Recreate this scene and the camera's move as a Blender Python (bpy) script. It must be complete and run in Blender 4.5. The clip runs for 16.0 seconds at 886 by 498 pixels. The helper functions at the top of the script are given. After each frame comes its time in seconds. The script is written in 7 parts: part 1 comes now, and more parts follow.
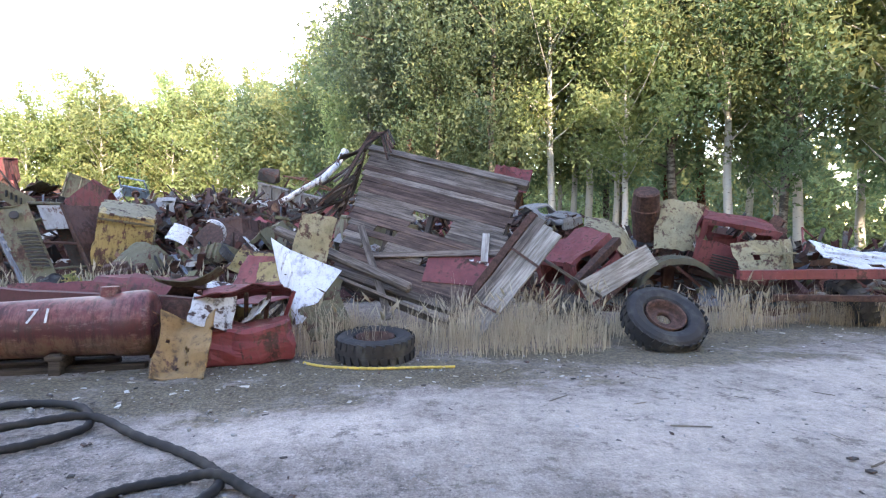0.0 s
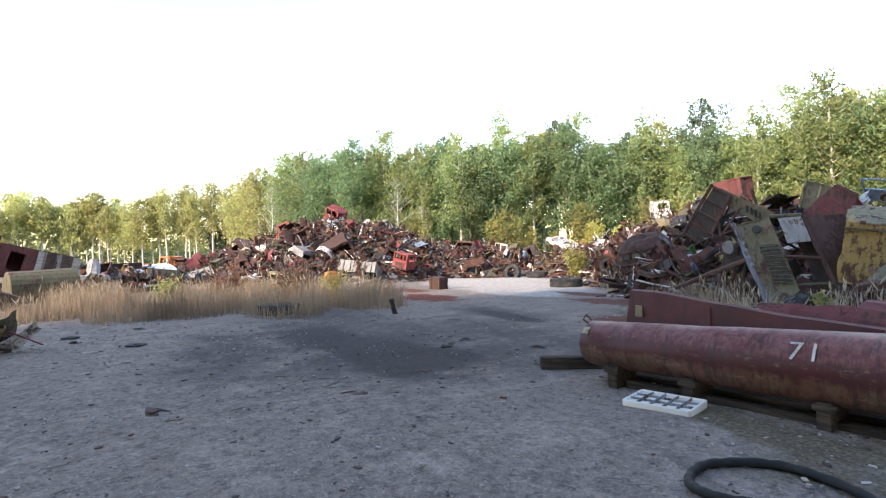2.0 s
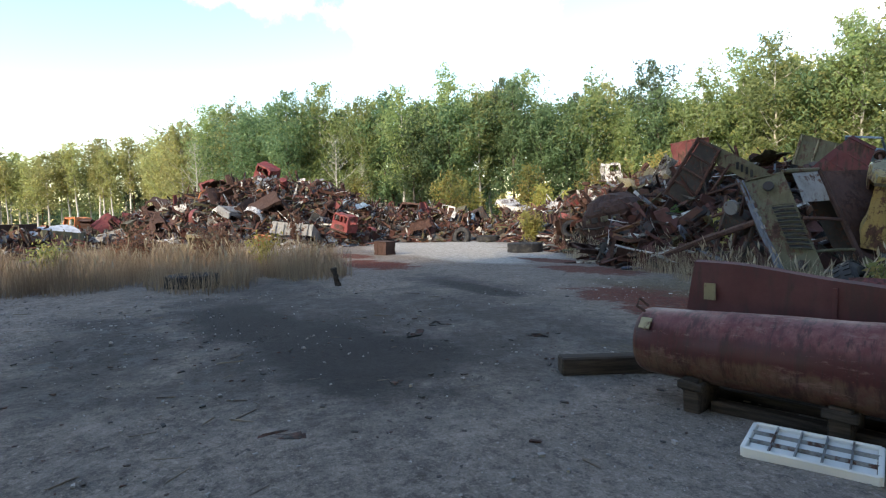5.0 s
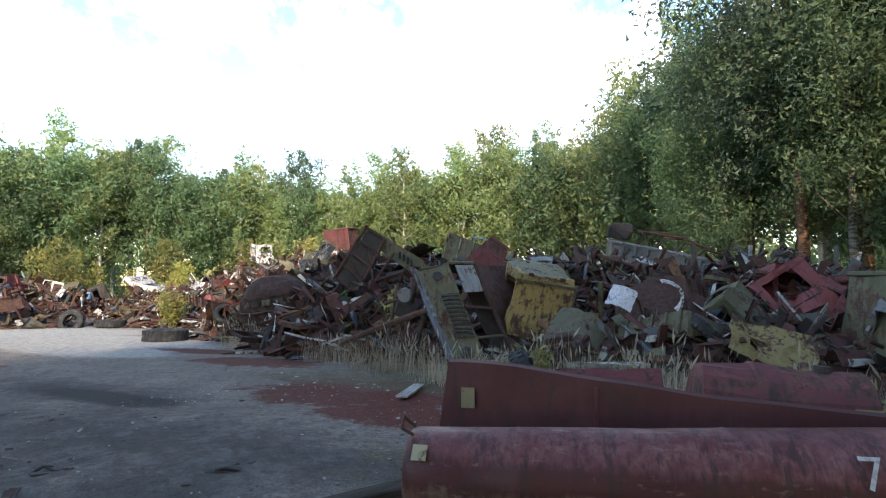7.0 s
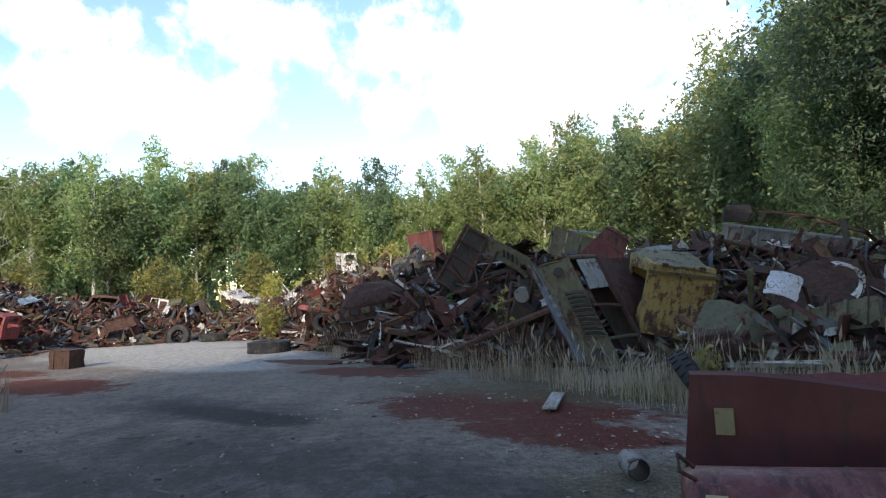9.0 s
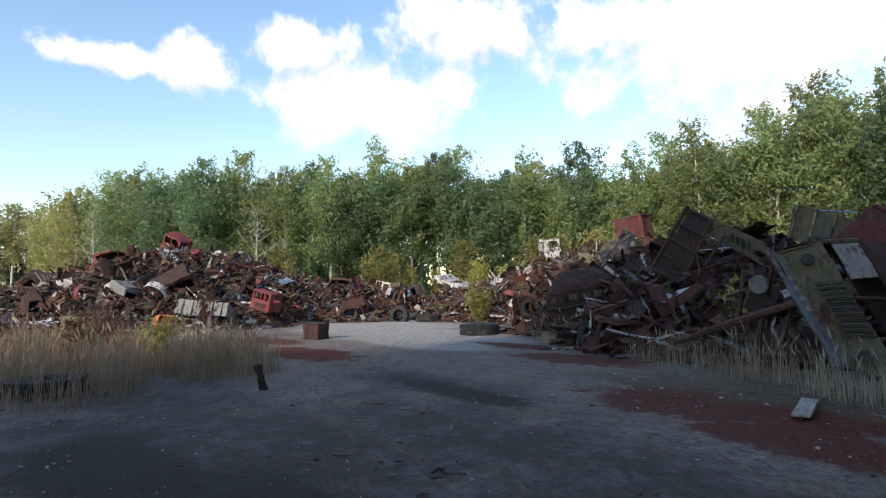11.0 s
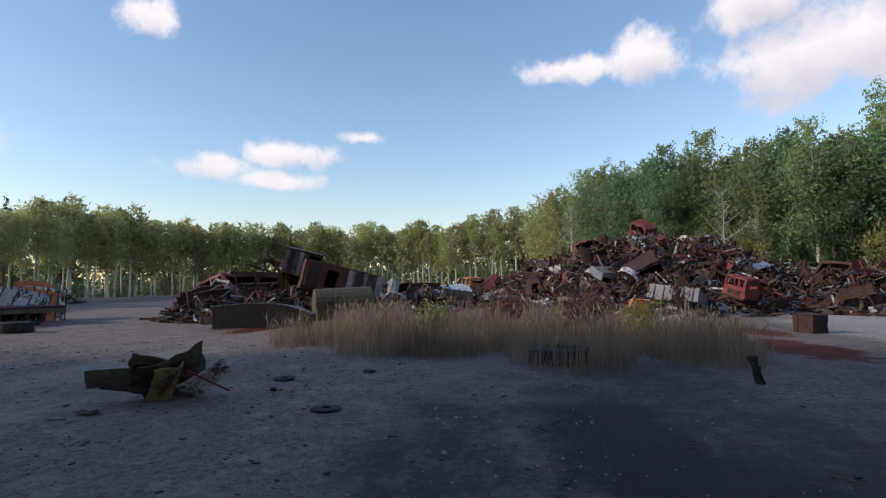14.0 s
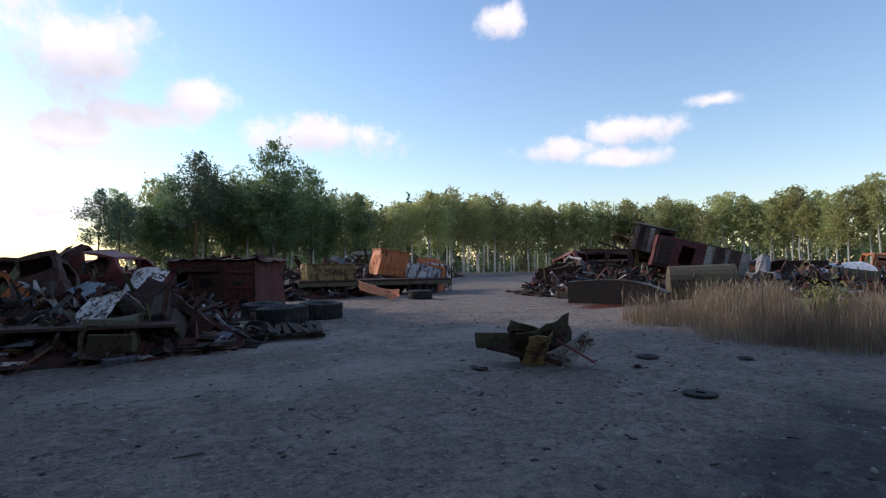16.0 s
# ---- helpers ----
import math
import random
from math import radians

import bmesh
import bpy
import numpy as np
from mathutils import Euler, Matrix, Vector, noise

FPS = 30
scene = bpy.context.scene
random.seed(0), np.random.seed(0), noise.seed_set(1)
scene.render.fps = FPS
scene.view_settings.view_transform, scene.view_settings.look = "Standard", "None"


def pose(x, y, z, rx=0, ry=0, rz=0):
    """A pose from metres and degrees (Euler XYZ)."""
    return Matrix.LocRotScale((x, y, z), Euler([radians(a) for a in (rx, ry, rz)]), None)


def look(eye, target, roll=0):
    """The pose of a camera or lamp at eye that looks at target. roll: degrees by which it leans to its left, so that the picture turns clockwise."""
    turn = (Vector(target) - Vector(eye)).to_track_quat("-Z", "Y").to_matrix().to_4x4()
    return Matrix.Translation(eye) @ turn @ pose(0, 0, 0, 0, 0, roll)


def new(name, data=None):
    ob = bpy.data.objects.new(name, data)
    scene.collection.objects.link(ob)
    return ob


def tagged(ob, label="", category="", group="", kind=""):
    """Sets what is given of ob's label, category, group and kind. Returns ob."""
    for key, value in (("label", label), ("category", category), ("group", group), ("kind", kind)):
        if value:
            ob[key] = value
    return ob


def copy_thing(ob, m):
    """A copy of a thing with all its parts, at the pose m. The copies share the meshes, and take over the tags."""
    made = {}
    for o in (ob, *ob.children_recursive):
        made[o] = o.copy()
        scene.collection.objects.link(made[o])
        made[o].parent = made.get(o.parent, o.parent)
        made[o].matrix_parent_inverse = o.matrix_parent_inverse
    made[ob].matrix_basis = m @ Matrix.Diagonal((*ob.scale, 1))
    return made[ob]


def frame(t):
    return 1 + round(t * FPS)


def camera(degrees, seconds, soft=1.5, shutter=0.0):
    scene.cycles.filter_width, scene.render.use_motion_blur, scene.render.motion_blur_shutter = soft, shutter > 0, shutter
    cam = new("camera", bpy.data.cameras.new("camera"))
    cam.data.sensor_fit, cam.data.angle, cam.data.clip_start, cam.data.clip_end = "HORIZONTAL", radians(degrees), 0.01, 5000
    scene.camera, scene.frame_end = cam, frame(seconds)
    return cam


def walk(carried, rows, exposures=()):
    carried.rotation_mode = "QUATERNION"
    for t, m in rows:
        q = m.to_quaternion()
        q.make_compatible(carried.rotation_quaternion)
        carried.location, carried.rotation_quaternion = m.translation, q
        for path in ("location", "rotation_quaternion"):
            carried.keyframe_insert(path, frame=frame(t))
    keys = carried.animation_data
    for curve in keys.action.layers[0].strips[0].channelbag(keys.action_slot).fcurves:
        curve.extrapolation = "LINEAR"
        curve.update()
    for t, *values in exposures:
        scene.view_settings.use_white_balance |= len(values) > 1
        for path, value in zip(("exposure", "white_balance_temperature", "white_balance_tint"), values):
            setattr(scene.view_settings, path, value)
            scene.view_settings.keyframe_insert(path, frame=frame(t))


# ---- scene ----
cam = camera(78.1, 16.0, soft=1.2)
# seconds, then x, y, z, tilt, lean, turn
PATH = [
    (0, (0.000, -0.000, 1.613, 88.18, 0.03, 0.00)),
    (0.5, (-0.180, 0.297, 1.633, 85.94, -0.16, 16.30)),
    (1, (-0.517, 0.644, 1.620, 86.20, 0.42, 32.79)),
    (1.5, (-0.880, 0.916, 1.604, 87.28, 1.43, 51.23)),
    (2, (-1.204, 1.158, 1.648, 90.56, 1.73, 67.14)),
    (2.5, (-1.481, 1.216, 1.607, 88.49, 0.37, 74.47)),
    (3, (-1.888, 1.259, 1.653, 87.96, -0.32, 79.03)),
    (3.2, (-2.071, 1.314, 1.627, 88.20, 0.20, 79.51)),
    (5.3, (-4.040, 1.926, 1.553, 87.79, 1.40, 52.24)),
    (5.5, (-4.214, 1.985, 1.556, 88.88, 1.51, 45.78)),
    (6, (-4.588, 2.145, 1.588, 90.09, 1.58, 34.36)),
    (6.5, (-4.959, 2.293, 1.597, 94.00, 1.54, 30.22)),
    (7, (-5.326, 2.406, 1.589, 94.92, -0.21, 24.16)),
    (7.5, (-5.708, 2.513, 1.585, 93.70, -0.26, 23.12)),
    (8, (-6.080, 2.678, 1.573, 95.78, 1.87, 26.39)),
    (8.2, (-6.210, 2.706, 1.596, 95.56, 2.15, 27.08)),
    (10.3, (-6.672, 2.749, 1.605, 95.10, 1.92, 44.11)),
    (10.5, (-6.683, 2.714, 1.604, 94.82, 1.61, 46.07)),
    (11, (-6.688, 2.585, 1.611, 94.44, 1.25, 52.51)),
    (11.5, (-6.772, 2.489, 1.598, 94.24, 0.33, 59.11)),
    (12, (-6.857, 2.457, 1.601, 95.37, 0.68, 66.51)),
    (12.5, (-6.809, 2.387, 1.611, 95.90, 0.25, 73.43)),
    (13, (-6.890, 2.308, 1.596, 95.63, -0.07, 81.39)),
    (13.5, (-6.894, 2.254, 1.607, 94.86, 0.32, 88.75)),
    (14, (-6.841, 2.238, 1.605, 93.69, 0.60, 98.20)),
    (14.5, (-6.847, 2.121, 1.582, 91.38, 0.67, 109.05)),
    (15, (-6.830, 2.041, 1.569, 90.60, -0.27, 119.20)),
    (15.5, (-6.853, 2.002, 1.568, 91.06, 0.63, 127.79)),
    (16, (-6.871, 1.967, 1.567, 91.64, 0.30, 133.30)),
]
EXPOSURES = [(0.0, 2.55, 7250, 27), (0.7, 2.6, 7450, 27), (1.5, 2.2, 7450, 24), (2.0, 1.65, 7350, 21), (2.5, 1.18, 7200, 20), (3.2, 0.9, 7200, 17), (5.3, 1.05, 7100, 13), (7.0, 1.2, 7000, 13), (8.2, 0.95, 6900, 13), (10.3, 0.5, 6800, 14), (12.0, 0.15, 6600, 17), (14.0, -0.22, 6350, 19), (15.0, -0.2, 6200, 20), (16.0, -0.12, 6200, 20)]
walk(cam, [(t, pose(*p)) for t, p in PATH], EXPOSURES)

# ---- daylight: low autumn sun behind the added, unseen trees at the back, broken cumulus ----
SUN_TURN, SUN_HEIGHT = 157.0, 24.0
SKY_STRENGTH = 0.15
world = bpy.data.worlds.new("sky")
scene.world = world
world.use_nodes = True


def build_sky():
    nt = world.node_tree
    nt.nodes.clear()
    N, L = nt.nodes.new, nt.links.new
    out, bg = N("ShaderNodeOutputWorld"), N("ShaderNodeBackground")
    sky = N("ShaderNodeTexSky")
    sky.sky_type, sky.sun_disc = "NISHITA", False
    sky.sun_elevation, sky.sun_rotation = radians(SUN_HEIGHT), radians(SUN_TURN)
    sky.air_density, sky.dust_density, sky.ozone_density = 1.3, 0.3, 2.0
    co = N("ShaderNodeTexCoord")
    sep = N("ShaderNodeSeparateXYZ")
    L(co.outputs["Generated"], sep.inputs[0])

    def math_node(op, a, b=0.0, clamp=False):
        n = N("ShaderNodeMath")
        n.operation, n.use_clamp = op, clamp
        for i, v in enumerate((a, b)):
            if isinstance(v, (int, float)):
                n.inputs[i].default_value = v
            else:
                L(v, n.inputs[i])
        return n.outputs[0]
    neg = math_node("MULTIPLY", sep.outputs[0], -1.0)
    az = math_node("MULTIPLY", math_node("ARCTAN2", neg, sep.outputs[1]), 57.2958)
    el = math_node("MULTIPLY", math_node("ARCSINE", sep.outputs[2]), 57.2958)
    flat = N("ShaderNodeCombineXYZ")
    L(az, flat.inputs[0]), L(el, flat.inputs[1])

    def fbm(scale, detail, seed, rough=0.6):
        n = N("ShaderNodeTexNoise")
        n.noise_dimensions = "4D"
        n.inputs["W"].default_value = seed
        n.inputs["Scale"].default_value, n.inputs["Detail"].default_value, n.inputs["Roughness"].default_value = scale, detail, rough
        L(flat.outputs[0], n.inputs["Vector"])
        return n.outputs["Fac"]
    # single clouds: bearing, height, half width, half height in degrees
    clouds = ((66.9, 24.5, 8, 3.6), (59.4, 19.5, 16, 6.2), (49.7, 26.5, 13, 5), (32.4, 25.0, 14, 4), (84.5, 21.2, 7.5, 1.8), (77.1, 21.5, 5.2, 3.6),
              (168, 18.5, 9, 6), (167.5, 11.5, 6.5, 2.8), (162.8, 13.8, 6, 2.2), (157.3, 15.6, 4.8, 2.4), (145.4, 13.2, 10, 2.6), (114.1, 13.2, 6.5, 1.8),
              (121.3, 11.5, 5.2, 1.8), (115.6, 10.5, 6.2, 1.3), (106.4, 15.1, 3, 1.0), (127.1, 24.0, 3.2, 2.4), (167, 5.0, 10, 2.2), (20, 23.0, 26, 13), (-25, 24, 30, 16),
              (60, 42, 26, 10), (110, 46, 20, 6), (170, 44, 24, 8), (-100, 22, 40, 8))
    field, low = None, None
    for a, e, w, h in clouds:
        d = N("ShaderNodeVectorMath")
        d.operation = "SUBTRACT"
        d.inputs[1].default_value = (a, e, 0)
        L(flat.outputs[0], d.inputs[0])
        s = N("ShaderNodeVectorMath")
        s.operation = "MULTIPLY"
        s.inputs[1].default_value = (1 / w, 1 / h, 0)
        L(d.outputs[0], s.inputs[0])
        ln = N("ShaderNodeVectorMath")
        ln.operation = "LENGTH"
        L(s.outputs[0], ln.inputs[0])
        m = math_node("SUBTRACT", 1.0, ln.outputs["Value"])
        field = m if field is None else math_node("MAXIMUM", field, m)
        # the shaded underside
        sp = N("ShaderNodeSeparateXYZ")
        L(s.outputs[0], sp.inputs[0])
        u = math_node("MULTIPLY", math_node("SUBTRACT", 0.1, sp.outputs[1]), math_node("ADD", m, 0.35, clamp=True))
        u = math_node("MULTIPLY", u, min(1.0, h / 4.5))
        low = u if low is None else math_node("MAXIMUM", low, u)
    body = math_node("ADD", field, math_node("MULTIPLY", math_node("SUBTRACT", fbm(0.22, 9, 3.1, 0.65), 0.5), 2.4))
    mask = N("ShaderNodeMapRange")
    mask.interpolation_type = "SMOOTHSTEP"
    mask.inputs[1].default_value, mask.inputs[2].default_value = 0.1, 0.75
    L(body, mask.inputs[0])
    shade = math_node("ADD", math_node("MULTIPLY", low, 1.1), math_node("MULTIPLY", math_node("SUBTRACT", fbm(0.2, 4, 9.0), 0.5), 0.9), clamp=True)
    tone = N("ShaderNodeMix")
    tone.data_type = "RGBA"
    tone.inputs[6].default_value, tone.inputs[7].default_value = (7.6, 7.45, 7.3, 1), (3.6, 3.7, 4.2, 1)
    L(shade, tone.inputs[0])
    mix = N("ShaderNodeMix")
    mix.data_type = "RGBA"
    L(mask.outputs[0], mix.inputs[0])
    hs = N("ShaderNodeHueSaturation")
    hs.inputs["Saturation"].default_value, hs.inputs["Value"].default_value = 1.08, 1.4
    L(sky.outputs[0], hs.inputs["Color"])
    L(hs.outputs[0], mix.inputs[6])
    L(tone.outputs[2], mix.inputs[7])
    bg.inputs["Strength"].default_value = SKY_STRENGTH
    L(mix.outputs[2], bg.inputs["Color"])
    L(bg.outputs[0], out.inputs[0])


build_sky()
sun = new("sun", bpy.data.lights.new("sun", "SUN"))
sun.data.energy, sun.data.angle, sun.data.color = 3.5, radians(0.8), (1.0, 0.88, 0.68)
sun_way = Vector((math.sin(radians(SUN_TURN)) * math.cos(radians(SUN_HEIGHT)), math.cos(radians(SUN_TURN)) * math.cos(radians(SUN_HEIGHT)), math.sin(radians(SUN_HEIGHT))))
sun.matrix_world = look(sun_way * 120, (0, 0, 0))

# ---- materials ----


class Nodes:
    """A small builder of one node material."""

    def __init__(self, name):
        self.m = bpy.data.materials.new(name)
        self.m.use_nodes = True
        self.nt = self.m.node_tree
        self.nt.nodes.clear()
        self.co = self.nt.nodes.new("ShaderNodeTexCoord").outputs["Object"]
        self.info = self.nt.nodes.new("ShaderNodeObjectInfo").outputs["Random"]

    def n(self, kind):
        return self.nt.nodes.new(kind)

    def put(self, a, socket):
        if isinstance(a, (int, float)):
            socket.default_value = a
        elif isinstance(a, tuple):
            socket.default_value = a if len(a) == 4 or socket.type == "VECTOR" else (*a, 1)
        else:
            self.nt.links.new(a, socket)

    def math(self, op, a, b=0.0, clamp=False):
        n = self.n("ShaderNodeMath")
        n.operation, n.use_clamp = op, clamp
        self.put(a, n.inputs[0]), self.put(b, n.inputs[1])
        return n.outputs[0]

    def noise(self, scale, detail=5, rough=0.6, vary=True, vector=None, stretch=None):
        n = self.n("ShaderNodeTexNoise")
        n.inputs["Scale"].default_value, n.inputs["Detail"].default_value, n.inputs["Roughness"].default_value = scale, detail, rough
        v = vector or self.co
        if stretch:
            mp = self.n("ShaderNodeMapping")
            mp.inputs["Scale"].default_value = stretch
            self.put(v, mp.inputs[0])
            v = mp.outputs[0]
        self.put(v, n.inputs["Vector"])
        if vary:
            n.noise_dimensions = "4D"
            self.put(self.math("MULTIPLY", self.info, 37.0), n.inputs["W"])
        return n.outputs["Fac"]

    def step(self, v, lo, hi):
        n = self.n("ShaderNodeMapRange")
        n.interpolation_type = "SMOOTHSTEP"
        n.inputs[1].default_value, n.inputs[2].default_value = lo, hi
        self.put(v, n.inputs[0])
        return n.outputs[0]

    def mix(self, f, a, b, blend="MIX"):
        n = self.n("ShaderNodeMix")
        n.data_type, n.blend_type = "RGBA", blend
        self.put(f, n.inputs[0]), self.put(a, n.inputs[6]), self.put(b, n.inputs[7])
        return n.outputs[2]

    def hsv(self, c, hue=0.5, sat=1.0, val=1.0):
        n = self.n("ShaderNodeHueSaturation")
        self.put(hue, n.inputs["Hue"]), self.put(sat, n.inputs["Saturation"]), self.put(val, n.inputs["Value"]), self.put(c, n.inputs["Color"])
        return n.outputs[0]

    def bump(self, h, strength=0.3, dist=0.01):
        n = self.n("ShaderNodeBump")
        n.inputs["Strength"].default_value, n.inputs["Distance"].default_value = strength, dist
        self.put(h, n.inputs["Height"])
        return n.outputs[0]

    def done(self, color, rough=0.8, metal=0.0, normal=None, spec=None, coat=None):
        b, o = self.n("ShaderNodeBsdfPrincipled"), self.n("ShaderNodeOutputMaterial")
        self.put(color, b.inputs["Base Color"]), self.put(rough, b.inputs["Roughness"]), self.put(metal, b.inputs["Metallic"])
        if spec is not None:
            b.inputs["Specular IOR Level"].default_value = spec
        if normal is not None:
            self.put(normal, b.inputs["Normal"])
        self.nt.links.new(b.outputs[0], o.inputs[0])
        return self.m


def painted_metal(name, paint, rust_amount=0.5, faded=1.35, rough=0.6, grime=0.35, rust=(0.072, 0.037, 0.029)):
    """Old paint over steel: fading, runs of rust, chips, dirt."""
    k = Nodes(name)
    big, fine = k.noise(2.4, 7, 0.7), k.noise(13.0, 7, 0.75)
    runs = k.noise(4.5, 5, 0.65, stretch=(2.5, 2.5, 0.5))
    col = k.mix(k.step(big, 0.3, 0.75), paint, tuple(min(1.0, c * faded + 0.015) for c in paint))
    worn = k.math("ADD", k.math("MULTIPLY", big, 0.45), k.math("ADD", k.math("MULTIPLY", fine, 0.3), k.math("MULTIPLY", runs, 0.25)))
    edge = 0.63 - 0.27 * rust_amount
    mask = k.step(worn, edge, edge + 0.05)
    tone = k.mix(k.step(fine, 0.35, 0.7), tuple(c * 0.45 for c in rust), tuple(c * 1.5 for c in rust))
    col = k.mix(mask, col, tone)
    col = k.mix(k.math("MULTIPLY", k.step(runs, 0.48, 0.66), grime), col, (0.03, 0.025, 0.022))
    col = k.mix(k.math("MULTIPLY", k.step(k.noise(34, 5, 0.75), 0.54, 0.66), 0.45), col, tone)
    col = k.hsv(col, val=k.math("ADD", 0.75, k.math("MULTIPLY", k.info, 0.5)))
    return k.done(col, k.mix(mask, (rough,) * 3, (0.92,) * 3), 0.0, k.bump(k.math("ADD", fine, k.math("MULTIPLY", mask, 0.4)), 0.35, 0.006), spec=0.35)


def tank_paint():
    """Dull red paint, pinker towards the top, darkest along the flank and ochre low down, with streaks and flecks."""
    k = Nodes("tank_paint")
    sp = k.n("ShaderNodeSeparateXYZ")
    k.put(k.co, sp.inputs[0])
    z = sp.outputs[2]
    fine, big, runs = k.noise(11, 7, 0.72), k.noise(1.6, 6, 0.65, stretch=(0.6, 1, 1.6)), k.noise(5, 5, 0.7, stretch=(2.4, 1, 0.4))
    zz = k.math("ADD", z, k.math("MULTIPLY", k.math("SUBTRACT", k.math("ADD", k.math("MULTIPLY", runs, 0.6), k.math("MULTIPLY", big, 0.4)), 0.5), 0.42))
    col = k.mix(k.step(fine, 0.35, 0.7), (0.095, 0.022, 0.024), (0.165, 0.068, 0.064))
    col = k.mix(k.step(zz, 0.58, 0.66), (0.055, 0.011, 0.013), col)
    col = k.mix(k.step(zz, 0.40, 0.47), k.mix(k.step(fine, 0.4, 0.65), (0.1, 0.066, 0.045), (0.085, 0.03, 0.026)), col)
    col = k.mix(k.math("MULTIPLY", k.step(runs, 0.52, 0.62), 0.75), col, (0.032, 0.013, 0.012))
    col = k.mix(k.math("MULTIPLY", k.step(k.noise(30, 5, 0.7), 0.62, 0.7), 0.7), col, (0.16, 0.07, 0.035))
    streak = k.noise(9, 8, 0.78, stretch=(3.0, 1.0, 0.22))
    col = k.mix(k.math("MULTIPLY", k.step(streak, 0.5, 0.6), 0.6), col, (0.03, 0.012, 0.012))
    col = k.mix(k.math("MULTIPLY", k.step(k.noise(6, 9, 0.8, stretch=(0.5, 1, 1.5)), 0.54, 0.62), 0.5), col, (0.2, 0.13, 0.115))
    return k.done(col, k.mix(k.step(big, 0.4, 0.6), (0.42,) * 3, (0.75,) * 3), 0, k.bump(k.math("ADD", fine, k.math("MULTIPLY", runs, 0.5)), 0.25, 0.005), spec=0.35)


def wood(name, light, dark, along=0):
    k = Nodes(name)
    st = [9.0, 9.0, 9.0]
    st[along] = 0.7
    grain, blot = k.noise(3.0, 8, 0.7, stretch=tuple(st)), k.noise(1.1, 4)
    col = k.mix(k.step(grain, 0.35, 0.68), dark, light)
    col = k.mix(k.math("MULTIPLY", k.step(blot, 0.45, 0.7), 0.55), col, tuple(c * 0.5 for c in dark))
    col = k.hsv(col, val=k.math("ADD", 0.7, k.math("MULTIPLY", k.info, 0.6)))
    return k.done(col, 0.9, 0.0, k.bump(grain, 0.5, 0.006), spec=0.2)


def rubber(name, tone=0.022):
    k = Nodes(name)
    dust = k.noise(4.0, 6)
    col = k.mix(k.step(dust, 0.45, 0.8), (tone, tone, tone * 1.1), (tone * 4, tone * 3.8, tone * 3.5))
    return k.done(col, 0.75, 0.0, k.bump(k.noise(40, 3), 0.2, 0.003), spec=0.3)


def leafy(name, main, other, autumn, share=0.08, glow=0.5):
    """Leaves: colour differs from leaf to leaf and tree to tree, and light passes through."""
    k = Nodes(name)
    isl = k.n("ShaderNodeNewGeometry").outputs["Random Per Island"]
    big = k.noise(0.55, 3)
    col = k.mix(isl, main, other)
    col = k.mix(k.math("MULTIPLY", k.step(k.math("ADD", big, k.math("MULTIPLY", isl, 0.35)), 0.83 - share, 0.9 - share), 0.8), col, autumn)
    col = k.hsv(col, hue=k.math("ADD", 0.488, k.math("MULTIPLY", k.info, 0.03)), sat=0.86, val=k.math("ADD", 0.75, k.math("MULTIPLY", k.info, 0.6)))
    a, b, o, m = k.n("ShaderNodeBsdfPrincipled"), k.n("ShaderNodeBsdfTranslucent"), k.n("ShaderNodeOutputMaterial"), k.n("ShaderNodeMixShader")
    k.put(col, a.inputs["Base Color"]), k.put(0.55, a.inputs["Roughness"])
    a.inputs["Specular IOR Level"].default_value = 0.3
    k.put(k.hsv(col, val=1.35), b.inputs["Color"])
    m.inputs[0].default_value = glow
    k.put(a.outputs[0], m.inputs[1]), k.put(b.outputs[0], m.inputs[2]), k.put(m.outputs[0], o.inputs[0])
    return k.m


def bark(name, light, dark, amount):
    k = Nodes(name)
    rings = k.noise(3.0, 5, 0.7, stretch=(1.2, 1.2, 3.5))
    col = k.mix(k.step(rings, amount, amount + 0.1), light, dark)
    return k.done(col, 0.9, 0, k.bump(rings, 0.5, 0.02), spec=0.2)


def jumble_metal(name):
    """Small scrap: each loose bit takes a colour of its own."""
    k = Nodes(name)
    isl = k.n("ShaderNodeNewGeometry").outputs["Random Per Island"]
    r = k.n("ShaderNodeValToRGB")
    r.color_ramp.interpolation = "CONSTANT"
    tones = ((0.024, 0.013, 0.012), (0.068, 0.026, 0.022), (0.03, 0.028, 0.03), (0.068, 0.034, 0.027), (0.07, 0.065, 0.055), (0.088, 0.038, 0.035), (0.06, 0.025, 0.02),
             (0.082, 0.083, 0.078), (0.09, 0.09, 0.05), (0.068, 0.030, 0.028), (0.1, 0.12, 0.15), (0.4, 0.4, 0.39), (0.02, 0.018, 0.018), (0.136, 0.075, 0.047))
    el = r.color_ramp.elements
    for i, c in enumerate(tones):
        e = el[i] if i < 2 else el.new(i / len(tones))
        e.position, e.color = i / len(tones), (*c, 1)
    k.put(isl, r.inputs[0])
    fine = k.noise(5.0, 6, 0.7, vary=False)
    col = k.hsv(k.mix(k.step(fine, 0.45, 0.65), r.outputs[0], (0.055, 0.026, 0.019)), val=1.08)
    return k.done(col, 0.85, 0, k.bump(fine, 0.4, 0.01), spec=0.3)


